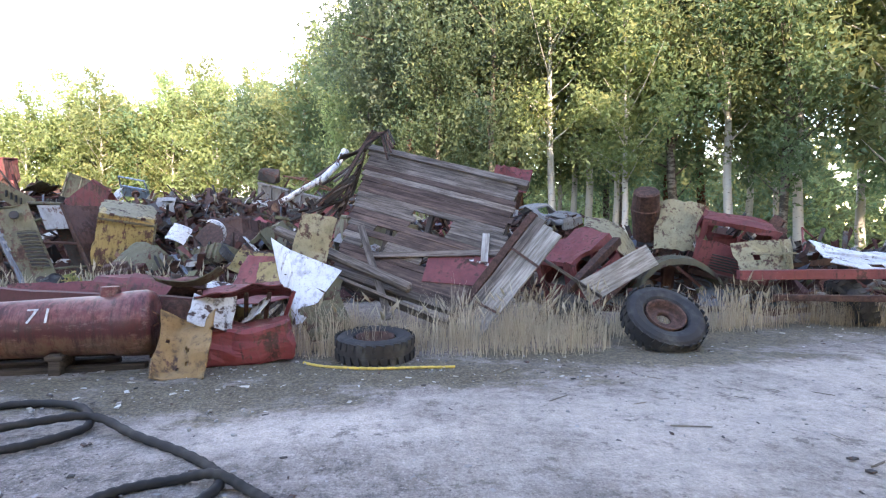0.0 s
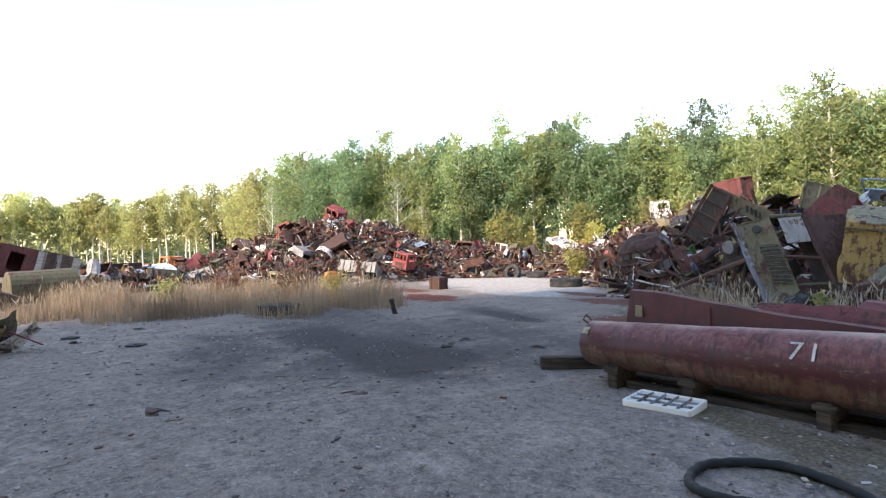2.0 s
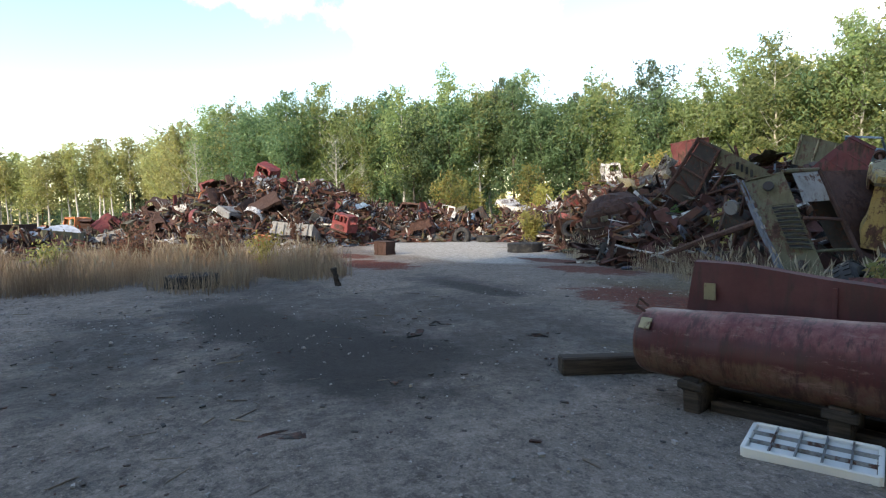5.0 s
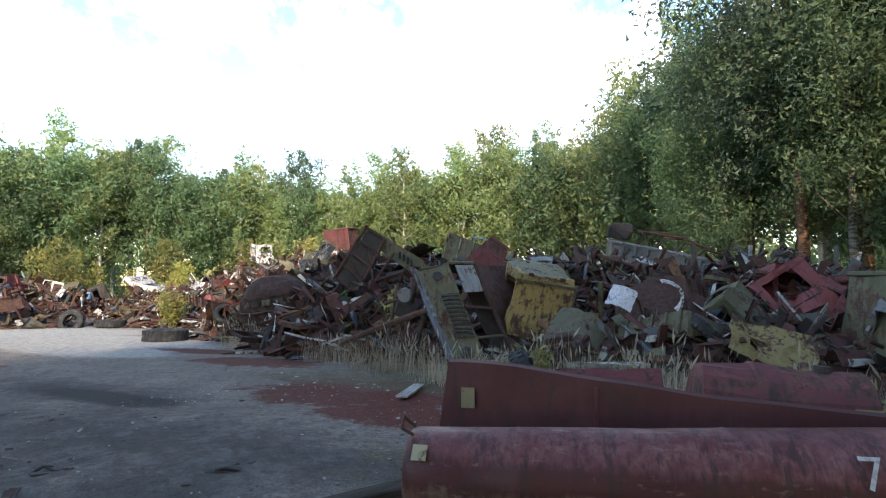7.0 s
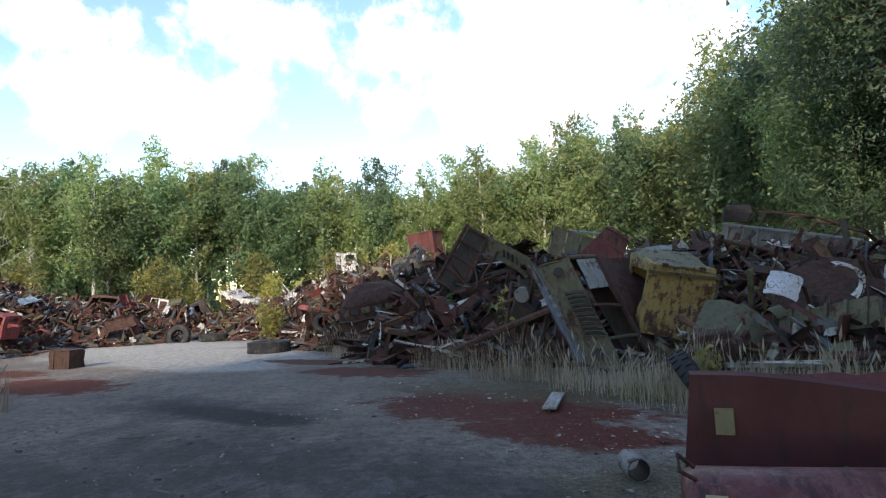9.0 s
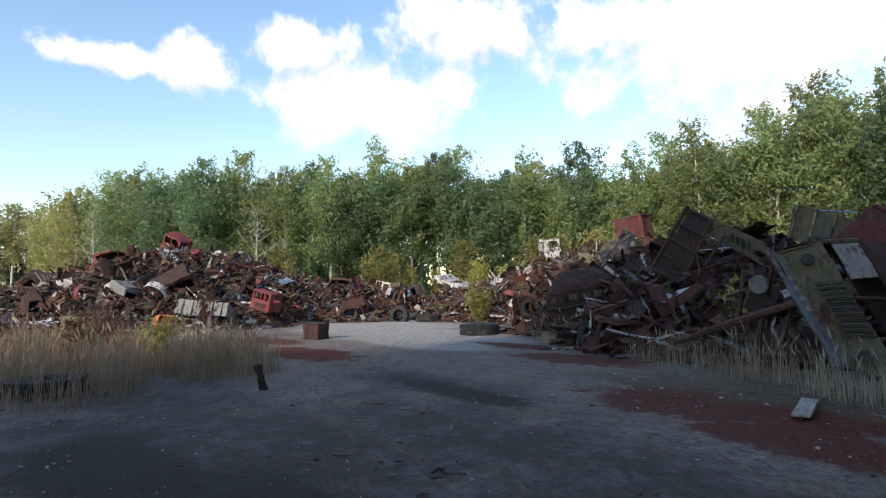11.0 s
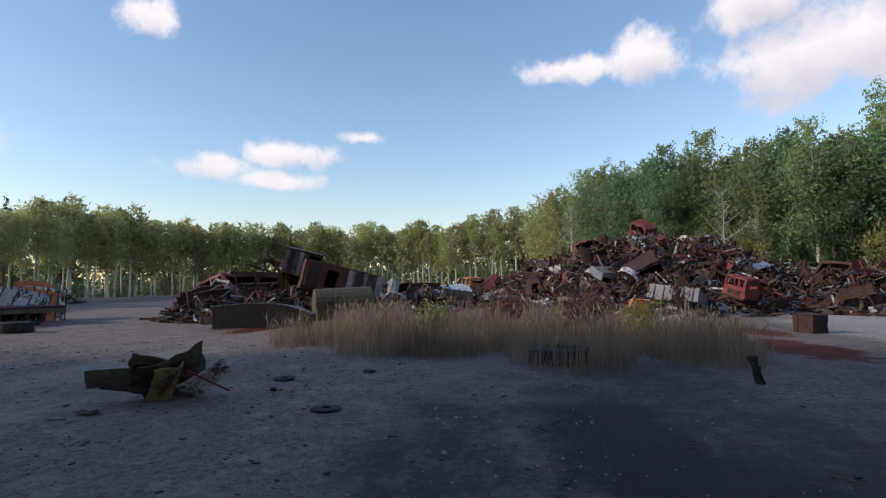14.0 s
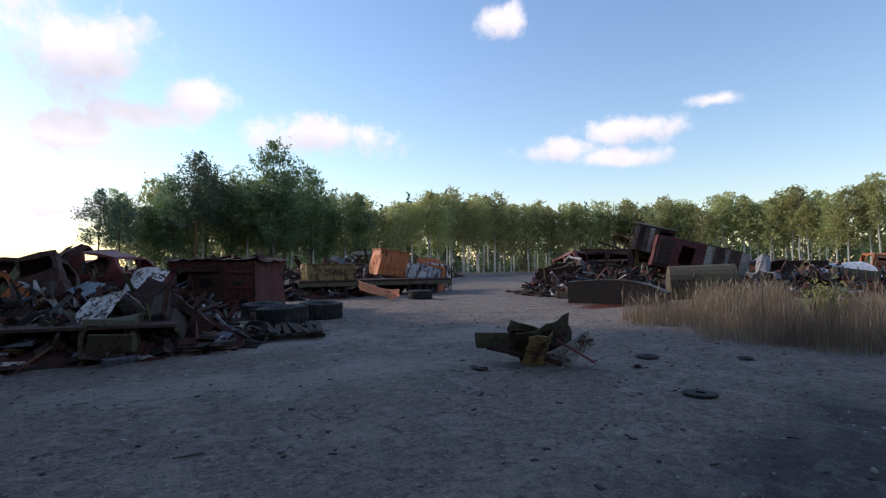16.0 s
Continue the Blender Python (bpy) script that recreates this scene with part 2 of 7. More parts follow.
def grassy(name, a, b, c, glow=0.3):
    k = Nodes(name)
    isl = k.n("ShaderNodeNewGeometry").outputs["Random Per Island"]
    col = k.mix(isl, a, b)
    col = k.mix(k.step(k.noise(0.5, 3, vary=False), 0.5, 0.65), col, c)
    p, t, o, m = k.n("ShaderNodeBsdfPrincipled"), k.n("ShaderNodeBsdfTranslucent"), k.n("ShaderNodeOutputMaterial"), k.n("ShaderNodeMixShader")
    k.put(col, p.inputs["Base Color"]), k.put(0.8, p.inputs["Roughness"]), k.put(col, t.inputs["Color"])
    m.inputs[0].default_value = glow
    k.put(p.outputs[0], m.inputs[1]), k.put(t.outputs[0], m.inputs[2]), k.put(m.outputs[0], o.inputs[0])
    return k.m


def ground_material():
    """Worn asphalt and concrete: pale grit, soot, rust-red moss, leaf litter."""
    k = Nodes("yard_ground")
    co = k.co

    def spots(items, soft=0.8, rough=1.0, seed=0.35):
        best = None
        for x, y, w, h in items:
            d, s, ln = k.n("ShaderNodeVectorMath"), k.n("ShaderNodeVectorMath"), k.n("ShaderNodeVectorMath")
            d.operation, s.operation, ln.operation = "SUBTRACT", "MULTIPLY", "LENGTH"
            d.inputs[1].default_value, s.inputs[1].default_value = (x, y, 0), (1 / w, 1 / h, 0)
            k.put(co, d.inputs[0]), k.put(d.outputs[0], s.inputs[0]), k.put(s.outputs[0], ln.inputs[0])
            v = k.math("SUBTRACT", 1.0, ln.outputs["Value"])
            best = v if best is None else k.math("MAXIMUM", best, v)
        best = k.math("ADD", best, k.math("MULTIPLY", k.math("SUBTRACT", k.noise(seed, 8, 0.72, vary=False), 0.5), 3.0 * rough))
        return k.step(best, 0.0, soft)
    grit, mid, big, speck = k.noise(60, 4, 0.7, False), k.noise(5.0, 8, 0.72, False), k.noise(0.35, 6, 0.65, False), k.noise(170, 2, 0.6, False)
    vor = k.n("ShaderNodeTexVoronoi")
    vor.inputs["Scale"].default_value = 34.0
    k.put(co, vor.inputs["Vector"])
    col = k.mix(k.step(mid, 0.3, 0.7), (0.1, 0.096, 0.098), (0.31, 0.295, 0.29))
    col = k.mix(k.step(big, 0.35, 0.7), col, (0.2, 0.185, 0.175))
    col = k.mix(k.math("MULTIPLY", k.step(grit, 0.5, 0.75), 0.5), col, (0.4, 0.385, 0.37))
    col = k.mix(k.math("MULTIPLY", k.step(k.noise(9, 8, 0.8, False), 0.5, 0.6), 0.7), col, (0.06, 0.056, 0.055))
    col = k.mix(k.math("MULTIPLY", k.step(k.noise(1.6, 7, 0.75, False), 0.52, 0.66), 0.55), col, (0.38, 0.365, 0.36))
    col = k.mix(k.math("MULTIPLY", k.step(speck, 0.55, 0.7), 0.5), col, (0.06, 0.058, 0.06))
    col = k.mix(k.math("MULTIPLY", spots(((2.5, 4.5, 5, 2.2), (5, 6, 4, 2), (-1, 4.5, 2.5, 1)), 0.9, 0.8, 0.9), 0.7), col, (0.52, 0.495, 0.475))
    col = k.mix(k.math("MULTIPLY", k.step(k.noise(17, 8, 0.82, False), 0.54, 0.6), 0.6), col, (0.4, 0.385, 0.375))
    col = k.mix(k.math("MULTIPLY", k.step(k.noise(3.1, 9, 0.8, False), 0.55, 0.64), 0.5), col, (0.055, 0.052, 0.052))
    col = k.mix(k.math("MULTIPLY", k.step(k.noise(1.15, 10, 0.8, False), 0.53, 0.56), 0.45), col, (0.34, 0.325, 0.31))
    col = k.mix(k.math("MULTIPLY", k.step(k.noise(2.3, 10, 0.82, False), 0.57, 0.6), 0.55), col, (0.05, 0.047, 0.046))
    sepx = k.n("ShaderNodeSeparateXYZ")
    k.put(co, sepx.inputs[0])
    west = k.step(k.math("ADD", sepx.outputs[0], k.math("MULTIPLY", k.math("SUBTRACT", big, 0.5), 10.0)), -11.0, -1.5)
    col = k.mix(1.0, col, k.mix(west, (0.92, 0.815, 0.735), (1.05, 0.955, 0.88)), "MULTIPLY")
    # soot, spread wider than it lies so its dark colour also stands for shade
    soot = spots(((-11.5, 6.5, 4.2, 2.0), (-14.5, 8.3, 4.0, 1.1), (-13.2, 3.6, 5.6, 2.7), (-12, 5, 4.0, 2.2), (-9.8, 3.6, 3.2, 2.2), (-16, 4.4, 3.6, 2.0), (-9, 5.4, 2.2, 1.4), (-8.6, 6.8, 1.8, 0.8), (-12, 1.4, 4.4, 1.5)), 0.75, 0.7, 0.9)
    col = k.mix(k.math("MULTIPLY", soot, 0.78), col, (0.024, 0.024, 0.028))
    col = k.mix(k.math("MULTIPLY", soot, k.math("MULTIPLY", k.step(k.noise(1.9, 11, 0.82, False), 0.5, 0.58), 0.5)), col, (0.17, 0.165, 0.165))
    col = k.mix(k.math("MULTIPLY", spots(((-9.9, 4.0, 2.6, 1.4), (-13.8, 8.2, 2.2, 0.5), (-12.6, 3.2, 2.6, 1.0), (-10.0, 4.1, 1.7, 1.1)), 0.5, 0.38, 0.9), 0.93), col, (0.016, 0.016, 0.02))
    col = k.mix(k.math("MULTIPLY", spots(((-25.5, 14.4, 8.5, 3.4), (-31, 17, 7, 4), (-21, 12.8, 3.5, 1.8)), 0.4, 0.35), 0.85), col, k.mix(k.step(mid, 0.35, 0.65), (0.3, 0.285, 0.265), (0.52, 0.5, 0.47)))
    col = k.mix(k.math("MULTIPLY", spots(((-12, -4.6, 2.6, 1.1), (-13.5, -8, 3.0, 1.3), (-17, -6, 4, 1.2), (-9.5, -5.5, 2.0, 0.9)), 0.6, 1.0, 1.4), 0.4), col, (0.36, 0.34, 0.31))
    moss = spots(((-10.2, 10.2, 2.4, 1.5), (-9.0, 9.0, 1.5, 0.8), (-14.8, 12.6, 2.2, 0.8), (-18, 14, 2, 0.6), (-21, 8.8, 2.6, 1.1), (-25.5, 9.6, 2, 0.8), (-30, -9, 5, 0.9), (-26, -7.6, 2.4, 0.7)), 0.3, 0.7, 1.6)
    moss = k.math("MULTIPLY", moss, k.step(k.noise(5, 9, 0.82, False), 0.32, 0.44))
    col = k.mix(moss, col, k.mix(k.step(k.noise(16, 6, 0.7, False), 0.35, 0.65), (0.055, 0.01, 0.007), (0.15, 0.025, 0.012)))
    litter = spots(((-1.0, 6.2, 3.6, 0.9), (2.5, 7.0, 3.2, 0.7), (-2.5, 5.3, 2.2, 0.9), (-4.4, 5.6, 1.6, 0.5), (-6.2, 6.6, 2.4, 0.5), (3.5, 8.5, 3, 1.3), (-7.2, 7.6, 1.5, 1), (8, 9, 4, 1.2), (-10, 11.4, 4, 1.2)), 0.5, 0.8, 1.6)
    col = k.mix(k.math("MULTIPLY", litter, 0.8), col, k.mix(k.step(k.noise(28, 6, 0.7, False), 0.4, 0.65), (0.05, 0.042, 0.025), (0.19, 0.15, 0.085)))
    far = k.step(k.noise(0.06, 4, 0.6, False), 0.35, 0.7)
    col = k.mix(k.math("MULTIPLY", far, 0.35), col, (0.1, 0.09, 0.075))
    crumb = k.math("ADD", k.math("MULTIPLY", k.noise(7.5, 12, 0.88, False), 1.9), k.math("MULTIPLY", k.noise(38, 6, 0.8, False), 1.3))
    col = k.hsv(col, val=k.math("MAXIMUM", k.math("SUBTRACT", crumb, 0.6), 0.25))
    h = k.math("ADD", k.math("MULTIPLY", mid, 1.2), k.math("ADD", k.math("MULTIPLY", grit, 0.6), k.math("MULTIPLY", vor.outputs["Distance"], 0.5)))
    return k.done(col, 0.93, 0, k.bump(h, 0.8, 0.03), spec=0.25)


def soil_material():
    k = Nodes("forest_floor")
    f = k.noise(3, 7, 0.7, False)
    return k.done(k.mix(k.step(f, 0.35, 0.65), (0.03, 0.026, 0.015), (0.085, 0.07, 0.035)), 0.95, 0, k.bump(f, 0.6, 0.05))


M = {
    "darkred": painted_metal("dark_red_stained_paint", (0.085, 0.02, 0.022), 0.5, 1.4, 0.7, 0.7),
    "crate": grassy("white_plastic", (0.62, 0.62, 0.6), (0.62, 0.62, 0.6), (0.5, 0.49, 0.46), 0.0),
    "rust": painted_metal("rusted_steel", (0.085, 0.038, 0.03), 0.9, 1.3, 0.85),
    "brown": painted_metal("dark_rust", (0.055, 0.03, 0.026), 0.6, 1.5, 0.85, rust=(0.062, 0.032, 0.025)),
    "maroon": painted_metal("maroon_paint", (0.13, 0.028, 0.03), 0.35, 1.5, 0.6),
    "red": painted_metal("red_paint", (0.145, 0.025, 0.028), 0.45, 1.2, 0.6),
    "orange": painted_metal("orange_paint", (0.45, 0.15, 0.05), 0.4, 1.1, 0.6),
    "yellow": painted_metal("yellow_paint", (0.2, 0.15, 0.055), 0.5, 1.1, 0.65),
    "olive": painted_metal("olive_paint", (0.075, 0.072, 0.042), 0.45, 1.3, 0.7),
    "khaki": painted_metal("khaki_paint", (0.2, 0.18, 0.11), 0.45, 1.15, 0.7),
    "grey": painted_metal("grey_paint", (0.17, 0.175, 0.18), 0.4, 1.2, 0.6),
    "slate": painted_metal("slate_blue_paint", (0.075, 0.09, 0.12), 0.4, 1.3, 0.55),
    "blue": painted_metal("blue_grey_paint", (0.15, 0.22, 0.3), 0.35, 1.3, 0.55),
    "white": painted_metal("chipped_white_paint", (0.5, 0.5, 0.5), 0.5, 1.15, 0.5, 0.55),
    "tin": painted_metal("bare_tin", (0.42, 0.44, 0.48), 0.35, 1.2, 0.4, 0.4),
    "black": painted_metal("blackened_steel", (0.028, 0.026, 0.025), 0.5, 1.6, 0.75),
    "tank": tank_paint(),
    "blade": painted_metal("blade_paint", (0.075, 0.017, 0.02), 0.22, 1.3, 0.65, 0.45),
    "plank": wood("grey_weathered_planks", (0.19, 0.165, 0.145), (0.055, 0.044, 0.038)),
    "brownplank": wood("brown_weathered_planks", (0.115, 0.08, 0.068), (0.036, 0.025, 0.022)),
    "palewood": wood("pale_bleached_wood", (0.42, 0.4, 0.37), (0.17, 0.15, 0.13)),
    "darkwood": wood("tarred_timber", (0.07, 0.055, 0.045), (0.02, 0.017, 0.015)),
    "tyre": rubber("tyre_rubber"),
    "hose": rubber("black_hose", 0.012),
    "jumble": jumble_metal("mixed_scrap"),
    "ground": ground_material(),
    "soil": soil_material(),
    "aspen": leafy("aspen_leaves", (0.09, 0.155, 0.07), (0.145, 0.225, 0.095), (0.2, 0.25, 0.085), 0.0),
    "birch": leafy("birch_leaves", (0.16, 0.215, 0.075), (0.24, 0.3, 0.1), (0.3, 0.3, 0.085), 0.04),
    # far birches: yellower autumn leaves, with sunlight on the wood lightened into the colour
    "pale_litbirch": leafy("pale_lit_birch_leaves", (0.27, 0.29, 0.105), (0.37, 0.37, 0.13), (0.4, 0.35, 0.1), 0.05, 0.55),
    "pine": leafy("pine_needles", (0.072, 0.12, 0.074), (0.105, 0.155, 0.09), (0.12, 0.13, 0.06), 0.0, 0.35),
    "golden": leafy("yellow_leaves", (0.34, 0.3, 0.06), (0.27, 0.31, 0.07), (0.38, 0.26, 0.05), 0.08),
    "shrub": leafy("shrub_leaves", (0.16, 0.19, 0.05), (0.26, 0.24, 0.06), (0.35, 0.25, 0.06), 0.1),
    "redleaf": leafy("reddish_leaves", (0.14, 0.07, 0.045), (0.136, 0.075, 0.047), (0.22, 0.08, 0.05), 0.1),
    "birchbark": bark("birch_bark", (0.5, 0.48, 0.44), (0.06, 0.05, 0.045), 0.56),
    "greybark": bark("grey_bark", (0.17, 0.155, 0.13), (0.06, 0.05, 0.04), 0.45),
    "pinebark": bark("pine_bark", (0.16, 0.085, 0.05), (0.05, 0.03, 0.022), 0.5),
    "hide": painted_metal("torn_ochre_hide", (0.17, 0.105, 0.045), 0.35, 1.3, 0.85, 0.6),
    "stone": grassy("gravel_stone", (0.16, 0.155, 0.15), (0.36, 0.34, 0.33), (0.22, 0.2, 0.19), 0.0),
    "twig": grassy("dry_twig", (0.09, 0.07, 0.055), (0.2, 0.16, 0.12), (0.12, 0.1, 0.08), 0.0),
    "chips": grassy("pale_chips", (0.5, 0.49, 0.47), (0.3, 0.26, 0.2), (0.45, 0.42, 0.38), 0.0),
    "ochre": painted_metal("yellow_hose", (0.42, 0.3, 0.06), 0.1, 1.1, 0.6),
    "weed_leaf": leafy("green_leaves", (0.08, 0.2, 0.05), (0.13, 0.26, 0.07), (0.2, 0.25, 0.06), 0.05),
    "straw": grassy("dry_grass", (0.22, 0.165, 0.115), (0.34, 0.265, 0.185), (0.18, 0.13, 0.09)),
    "palestraw": grassy("pale_dry_grass", (0.34, 0.28, 0.2), (0.5, 0.43, 0.32), (0.28, 0.22, 0.15)),
    "reed": grassy("seed_heads", (0.3, 0.26, 0.19), (0.42, 0.37, 0.28), (0.26, 0.21, 0.145)),
    "weed": grassy("green_weeds", (0.1, 0.14, 0.03), (0.2, 0.22, 0.05), (0.2, 0.17, 0.05)),
}

# ---- mesh helpers ----
rnd = random.Random(7)


LAID = {}  # boards built along their own x axis, and where they lie


def finish(bm, name, material, smooth=False):
    me = bpy.data.meshes.new(name)
    bm.to_mesh(me)
    bm.free()
    me.materials.append(M[material] if isinstance(material, str) else material)
    if smooth:
        me.polygons.foreach_set("use_smooth", [True] * len(me.polygons))
    return me


def part(name, bm, material, parent, label="", smooth=False):
    """Link a bmesh as one mesh object under a thing or a part."""
    lie = LAID.pop(id(bm), None)
    ob = new(name, finish(bm, name, material, smooth))
    ob.parent = parent
    if lie is not None:
        ob.matrix_basis = lie
    return tagged(ob, label)


def thing(name, label, category, group="", kind="", at=None):
    ob = new(name)
    if at is not None:
        ob.matrix_basis = at
    return tagged(ob, label, category, group, kind)


def solo(name, bm, material, label, category, group="", kind="", at=None, smooth=False):
    lie = LAID.pop(id(bm), None)
    ob = new(name, finish(bm, name, material, smooth))
    if at is not None:
        ob.matrix_basis = at if lie is None else at @ lie
    return tagged(ob, label, category, group, kind)


def mesh_of(name, verts, faces, material):
    me = bpy.data.meshes.new(name)
    me.from_pydata(verts, [], faces)
    me.materials.append(M[material])
    return me


def box(bm, sx, sy, sz, m=None, bevel=0.0):
    r = bmesh.ops.create_cube(bm, size=1.0, matrix=(m or Matrix()) @ Matrix.Diagonal((sx, sy, sz, 1)))
    if bevel:
        bmesh.ops.bevel(bm, geom=list({e for v in r["verts"] for e in v.link_edges}), offset=bevel, segments=1, affect="EDGES")
    return bm


def boxes(*items, bevel=0.0):
    """One bmesh of boxes: (sx, sy, sz, matrix or x, y, z)."""
    bm = bmesh.new()
    for it in items:
        m = it[3] if len(it) == 4 else pose(*it[3:])
        box(bm, *it[:3], m, bevel)
    return bm


def tube(bm, points, radius, seg=8, cap=True):
    """A round bar along points; radius may differ from point to point."""
    pts = [Vector(p) for p in points]
    rad = radius if isinstance(radius, (list, tuple)) else [radius] * len(pts)
    rings, side = [], None
    for i, p in enumerate(pts):
        t = (pts[min(i + 1, len(pts) - 1)] - pts[max(i - 1, 0)]).normalized()
        if side is None:
            side = t.orthogonal().normalized()
        side = (side - t * side.dot(t)).normalized()
        up = t.cross(side)
        rings.append([bm.verts.new(p + (side * math.cos(a) + up * math.sin(a)) * rad[i]) for a in (2 * math.pi * j / seg for j in range(seg))])
    for a, b in zip(rings, rings[1:]):
        for j in range(seg):
            bm.faces.new((a[j], a[(j + 1) % seg], b[(j + 1) % seg], b[j]))
    if cap:
        bm.faces.new(rings[0][::-1])
        bm.faces.new(rings[-1])
    return bm


def lathe(profile, seg=24, closed=True):
    """Turn a profile of (radius, z) round the z axis."""
    bm = bmesh.new()
    rings = [[bm.verts.new((r * math.cos(a), r * math.sin(a), z)) for a in (2 * math.pi * j / seg for j in range(seg))] for r, z in profile]
    pairs = list(zip(rings, rings[1:])) + ([(rings[-1], rings[0])] if closed else [])
    for a, b in pairs:
        for j in range(seg):
            bm.faces.new((a[j], a[(j + 1) % seg], b[(j + 1) % seg], b[j]))
    bmesh.ops.recalc_face_normals(bm, faces=bm.faces)
    return bm


def sheet(w, h, nx, ny, amp, seed, thick=0.012, curl=0.0, fold=0.0, holes=0.0):
    """A dented, bent sheet of metal with thickness, standing about its middle in x and y."""
    rr = random.Random(seed)
    bm = bmesh.new()
    fx, fa = rr.uniform(-0.3, 0.3) * w, rr.uniform(-0.8, 0.8)
    grid = []
    for i in range(nx + 1):
        row = []
        for j in range(ny + 1):
            x, y = (i / nx - 0.5) * w, (j / ny - 0.5) * h
            n = noise.noise(Vector((x * 1.7 + seed * 3.1, y * 1.7, seed))) + 0.5 * noise.noise(Vector((x * 4 + seed, y * 4, 2.0 + seed)))
            z = amp * n + curl * (x / w * 2) ** 2 * w * 0.5 + fold * abs(x - fx + fa * y)
            edge = 0.06 * noise.noise(Vector((x * 5, y * 5, seed + 9)))
            row.append(bm.verts.new((x + edge * w * (abs(i / nx - 0.5) > 0.49), y + edge * h * (abs(j / ny - 0.5) > 0.49), z)))
        grid.append(row)
    for i in range(nx):
        for j in range(ny):
            if rr.random() >= holes:
                bm.faces.new((grid[i][j], grid[i + 1][j], grid[i + 1][j + 1], grid[i][j + 1]))
    thicken(bm, thick)
    return bm


def thicken(bm, t):
    """Give an open surface a back at depth t and close its rim."""
    bmesh.ops.recalc_face_normals(bm, faces=bm.faces[:])
    bm.normal_update()
    faces, rim = bm.faces[:], [e for e in bm.edges if e.is_boundary]
    back = {v: bm.verts.new(v.co - v.normal * t) for v in bm.verts[:]}
    for f in faces:
        bm.faces.new([back[v] for v in reversed(f.verts)])
    for e in rim:
        l = e.link_loops[0]
        p, q = l.vert, l.link_loop_next.vert
        bm.faces.new((q, p, back[p], back[q]))
    return bm


def shell(w, d, h, wall, openings=(), taper=0.0, bulge=0.0):
    """A hollow box of sheet metal, on its base, with rectangular openings: (side, u0, u1, v0, v1) in shares of the side."""
    bm = bmesh.new()
    sides = {"front": (Vector((-w / 2, -d / 2, 0)), Vector((w, 0, 0))), "back": (Vector((w / 2, d / 2, 0)), Vector((-w, 0, 0))),
             "left": (Vector((-w / 2, d / 2, 0)), Vector((0, -d, 0))), "right": (Vector((w / 2, -d / 2, 0)), Vector((0, d, 0))), "top": None}
    for name, s in sides.items():
        o, u, v = (s[0], s[1], Vector((0, 0, h))) if s else (Vector((-w / 2, -d / 2, h)), Vector((w, 0, 0)), Vector((0, d, 0)))
        holes = [q[1:] for q in openings if q[0] == name]
        us = sorted({0.0, 0.5, 1.0, *[a for q in holes for a in q[:2]]})
        vs = sorted({0.0, 0.5, 1.0, *[a for q in holes for a in q[2:]]})
        for a, b in zip(us, us[1:]):
            for c, e in zip(vs, vs[1:]):
                if any(q[0] <= (a + b) / 2 <= q[1] and q[2] <= (c + e) / 2 <= q[3] for q in holes):
                    continue
                bm.faces.new([bm.verts.new(o + u * p + v * r) for p, r in ((a, c), (b, c), (b, e), (a, e))])
    # split long edges where a neighbour has a corner, so that the sides join
    bmesh.ops.remove_doubles(bm, verts=bm.verts[:], dist=0.001)
    for v in bm.verts:
        f = 1 - taper * v.co.z / h
        v.co.x *= f
        v.co.y *= f
    return thicken(bm, wall)


def dent(bm, amp, scale, seed, cuts=0):
    if cuts:
        bmesh.ops.subdivide_edges(bm, edges=bm.edges[:], cuts=cuts, use_grid_fill=True)
    for v in bm.verts:
        q = v.co * scale + Vector((seed * 7.3, seed * 3.1, seed))
        v.co += Vector((noise.noise(q), noise.noise(q + Vector((31, 0, 0))), noise.noise(q + Vector((0, 57, 0))))) * amp
    return bm


def quad(a, b, c, d, nx=8, ny=6, amp=0.03, seed=1.0, thick=0.02, bulge=0.0):
    """A dented plate between four corners, bulging along its normal."""
    a, b, c, d = (Vector(p) for p in (a, b, c, d))
    nrm = (b - a).cross(d - a).normalized()
    bm = bmesh.new()
    g = []
    for i in range(nx + 1):
        g.append([])
        for j in range(ny + 1):
            u, v = i / nx, j / ny
            p = a.lerp(b, u).lerp(d.lerp(c, u), v)
            h = amp * (noise.noise(p * 1.6 + Vector((seed, 0, 0))) + 0.5 * noise.noise(p * 5 + Vector((0, seed, 0)))) + bulge * 4 * u * (1 - u)
            g[-1].append(bm.verts.new(p + nrm * h))
    for i in range(nx):
        for j in range(ny):
            bm.faces.new((g[i][j], g[i + 1][j], g[i + 1][j + 1], g[i][j + 1]))
    return thicken(bm, thick)


def bar(p, q, w=0.05):
    """A thin square bar between two points."""
    bm = bmesh.new()
    tube(bm, [p, (Vector(p) + Vector(q)) / 2 + Vector((0, 0, 0.01)), q], w / 2, 6)
    return bm


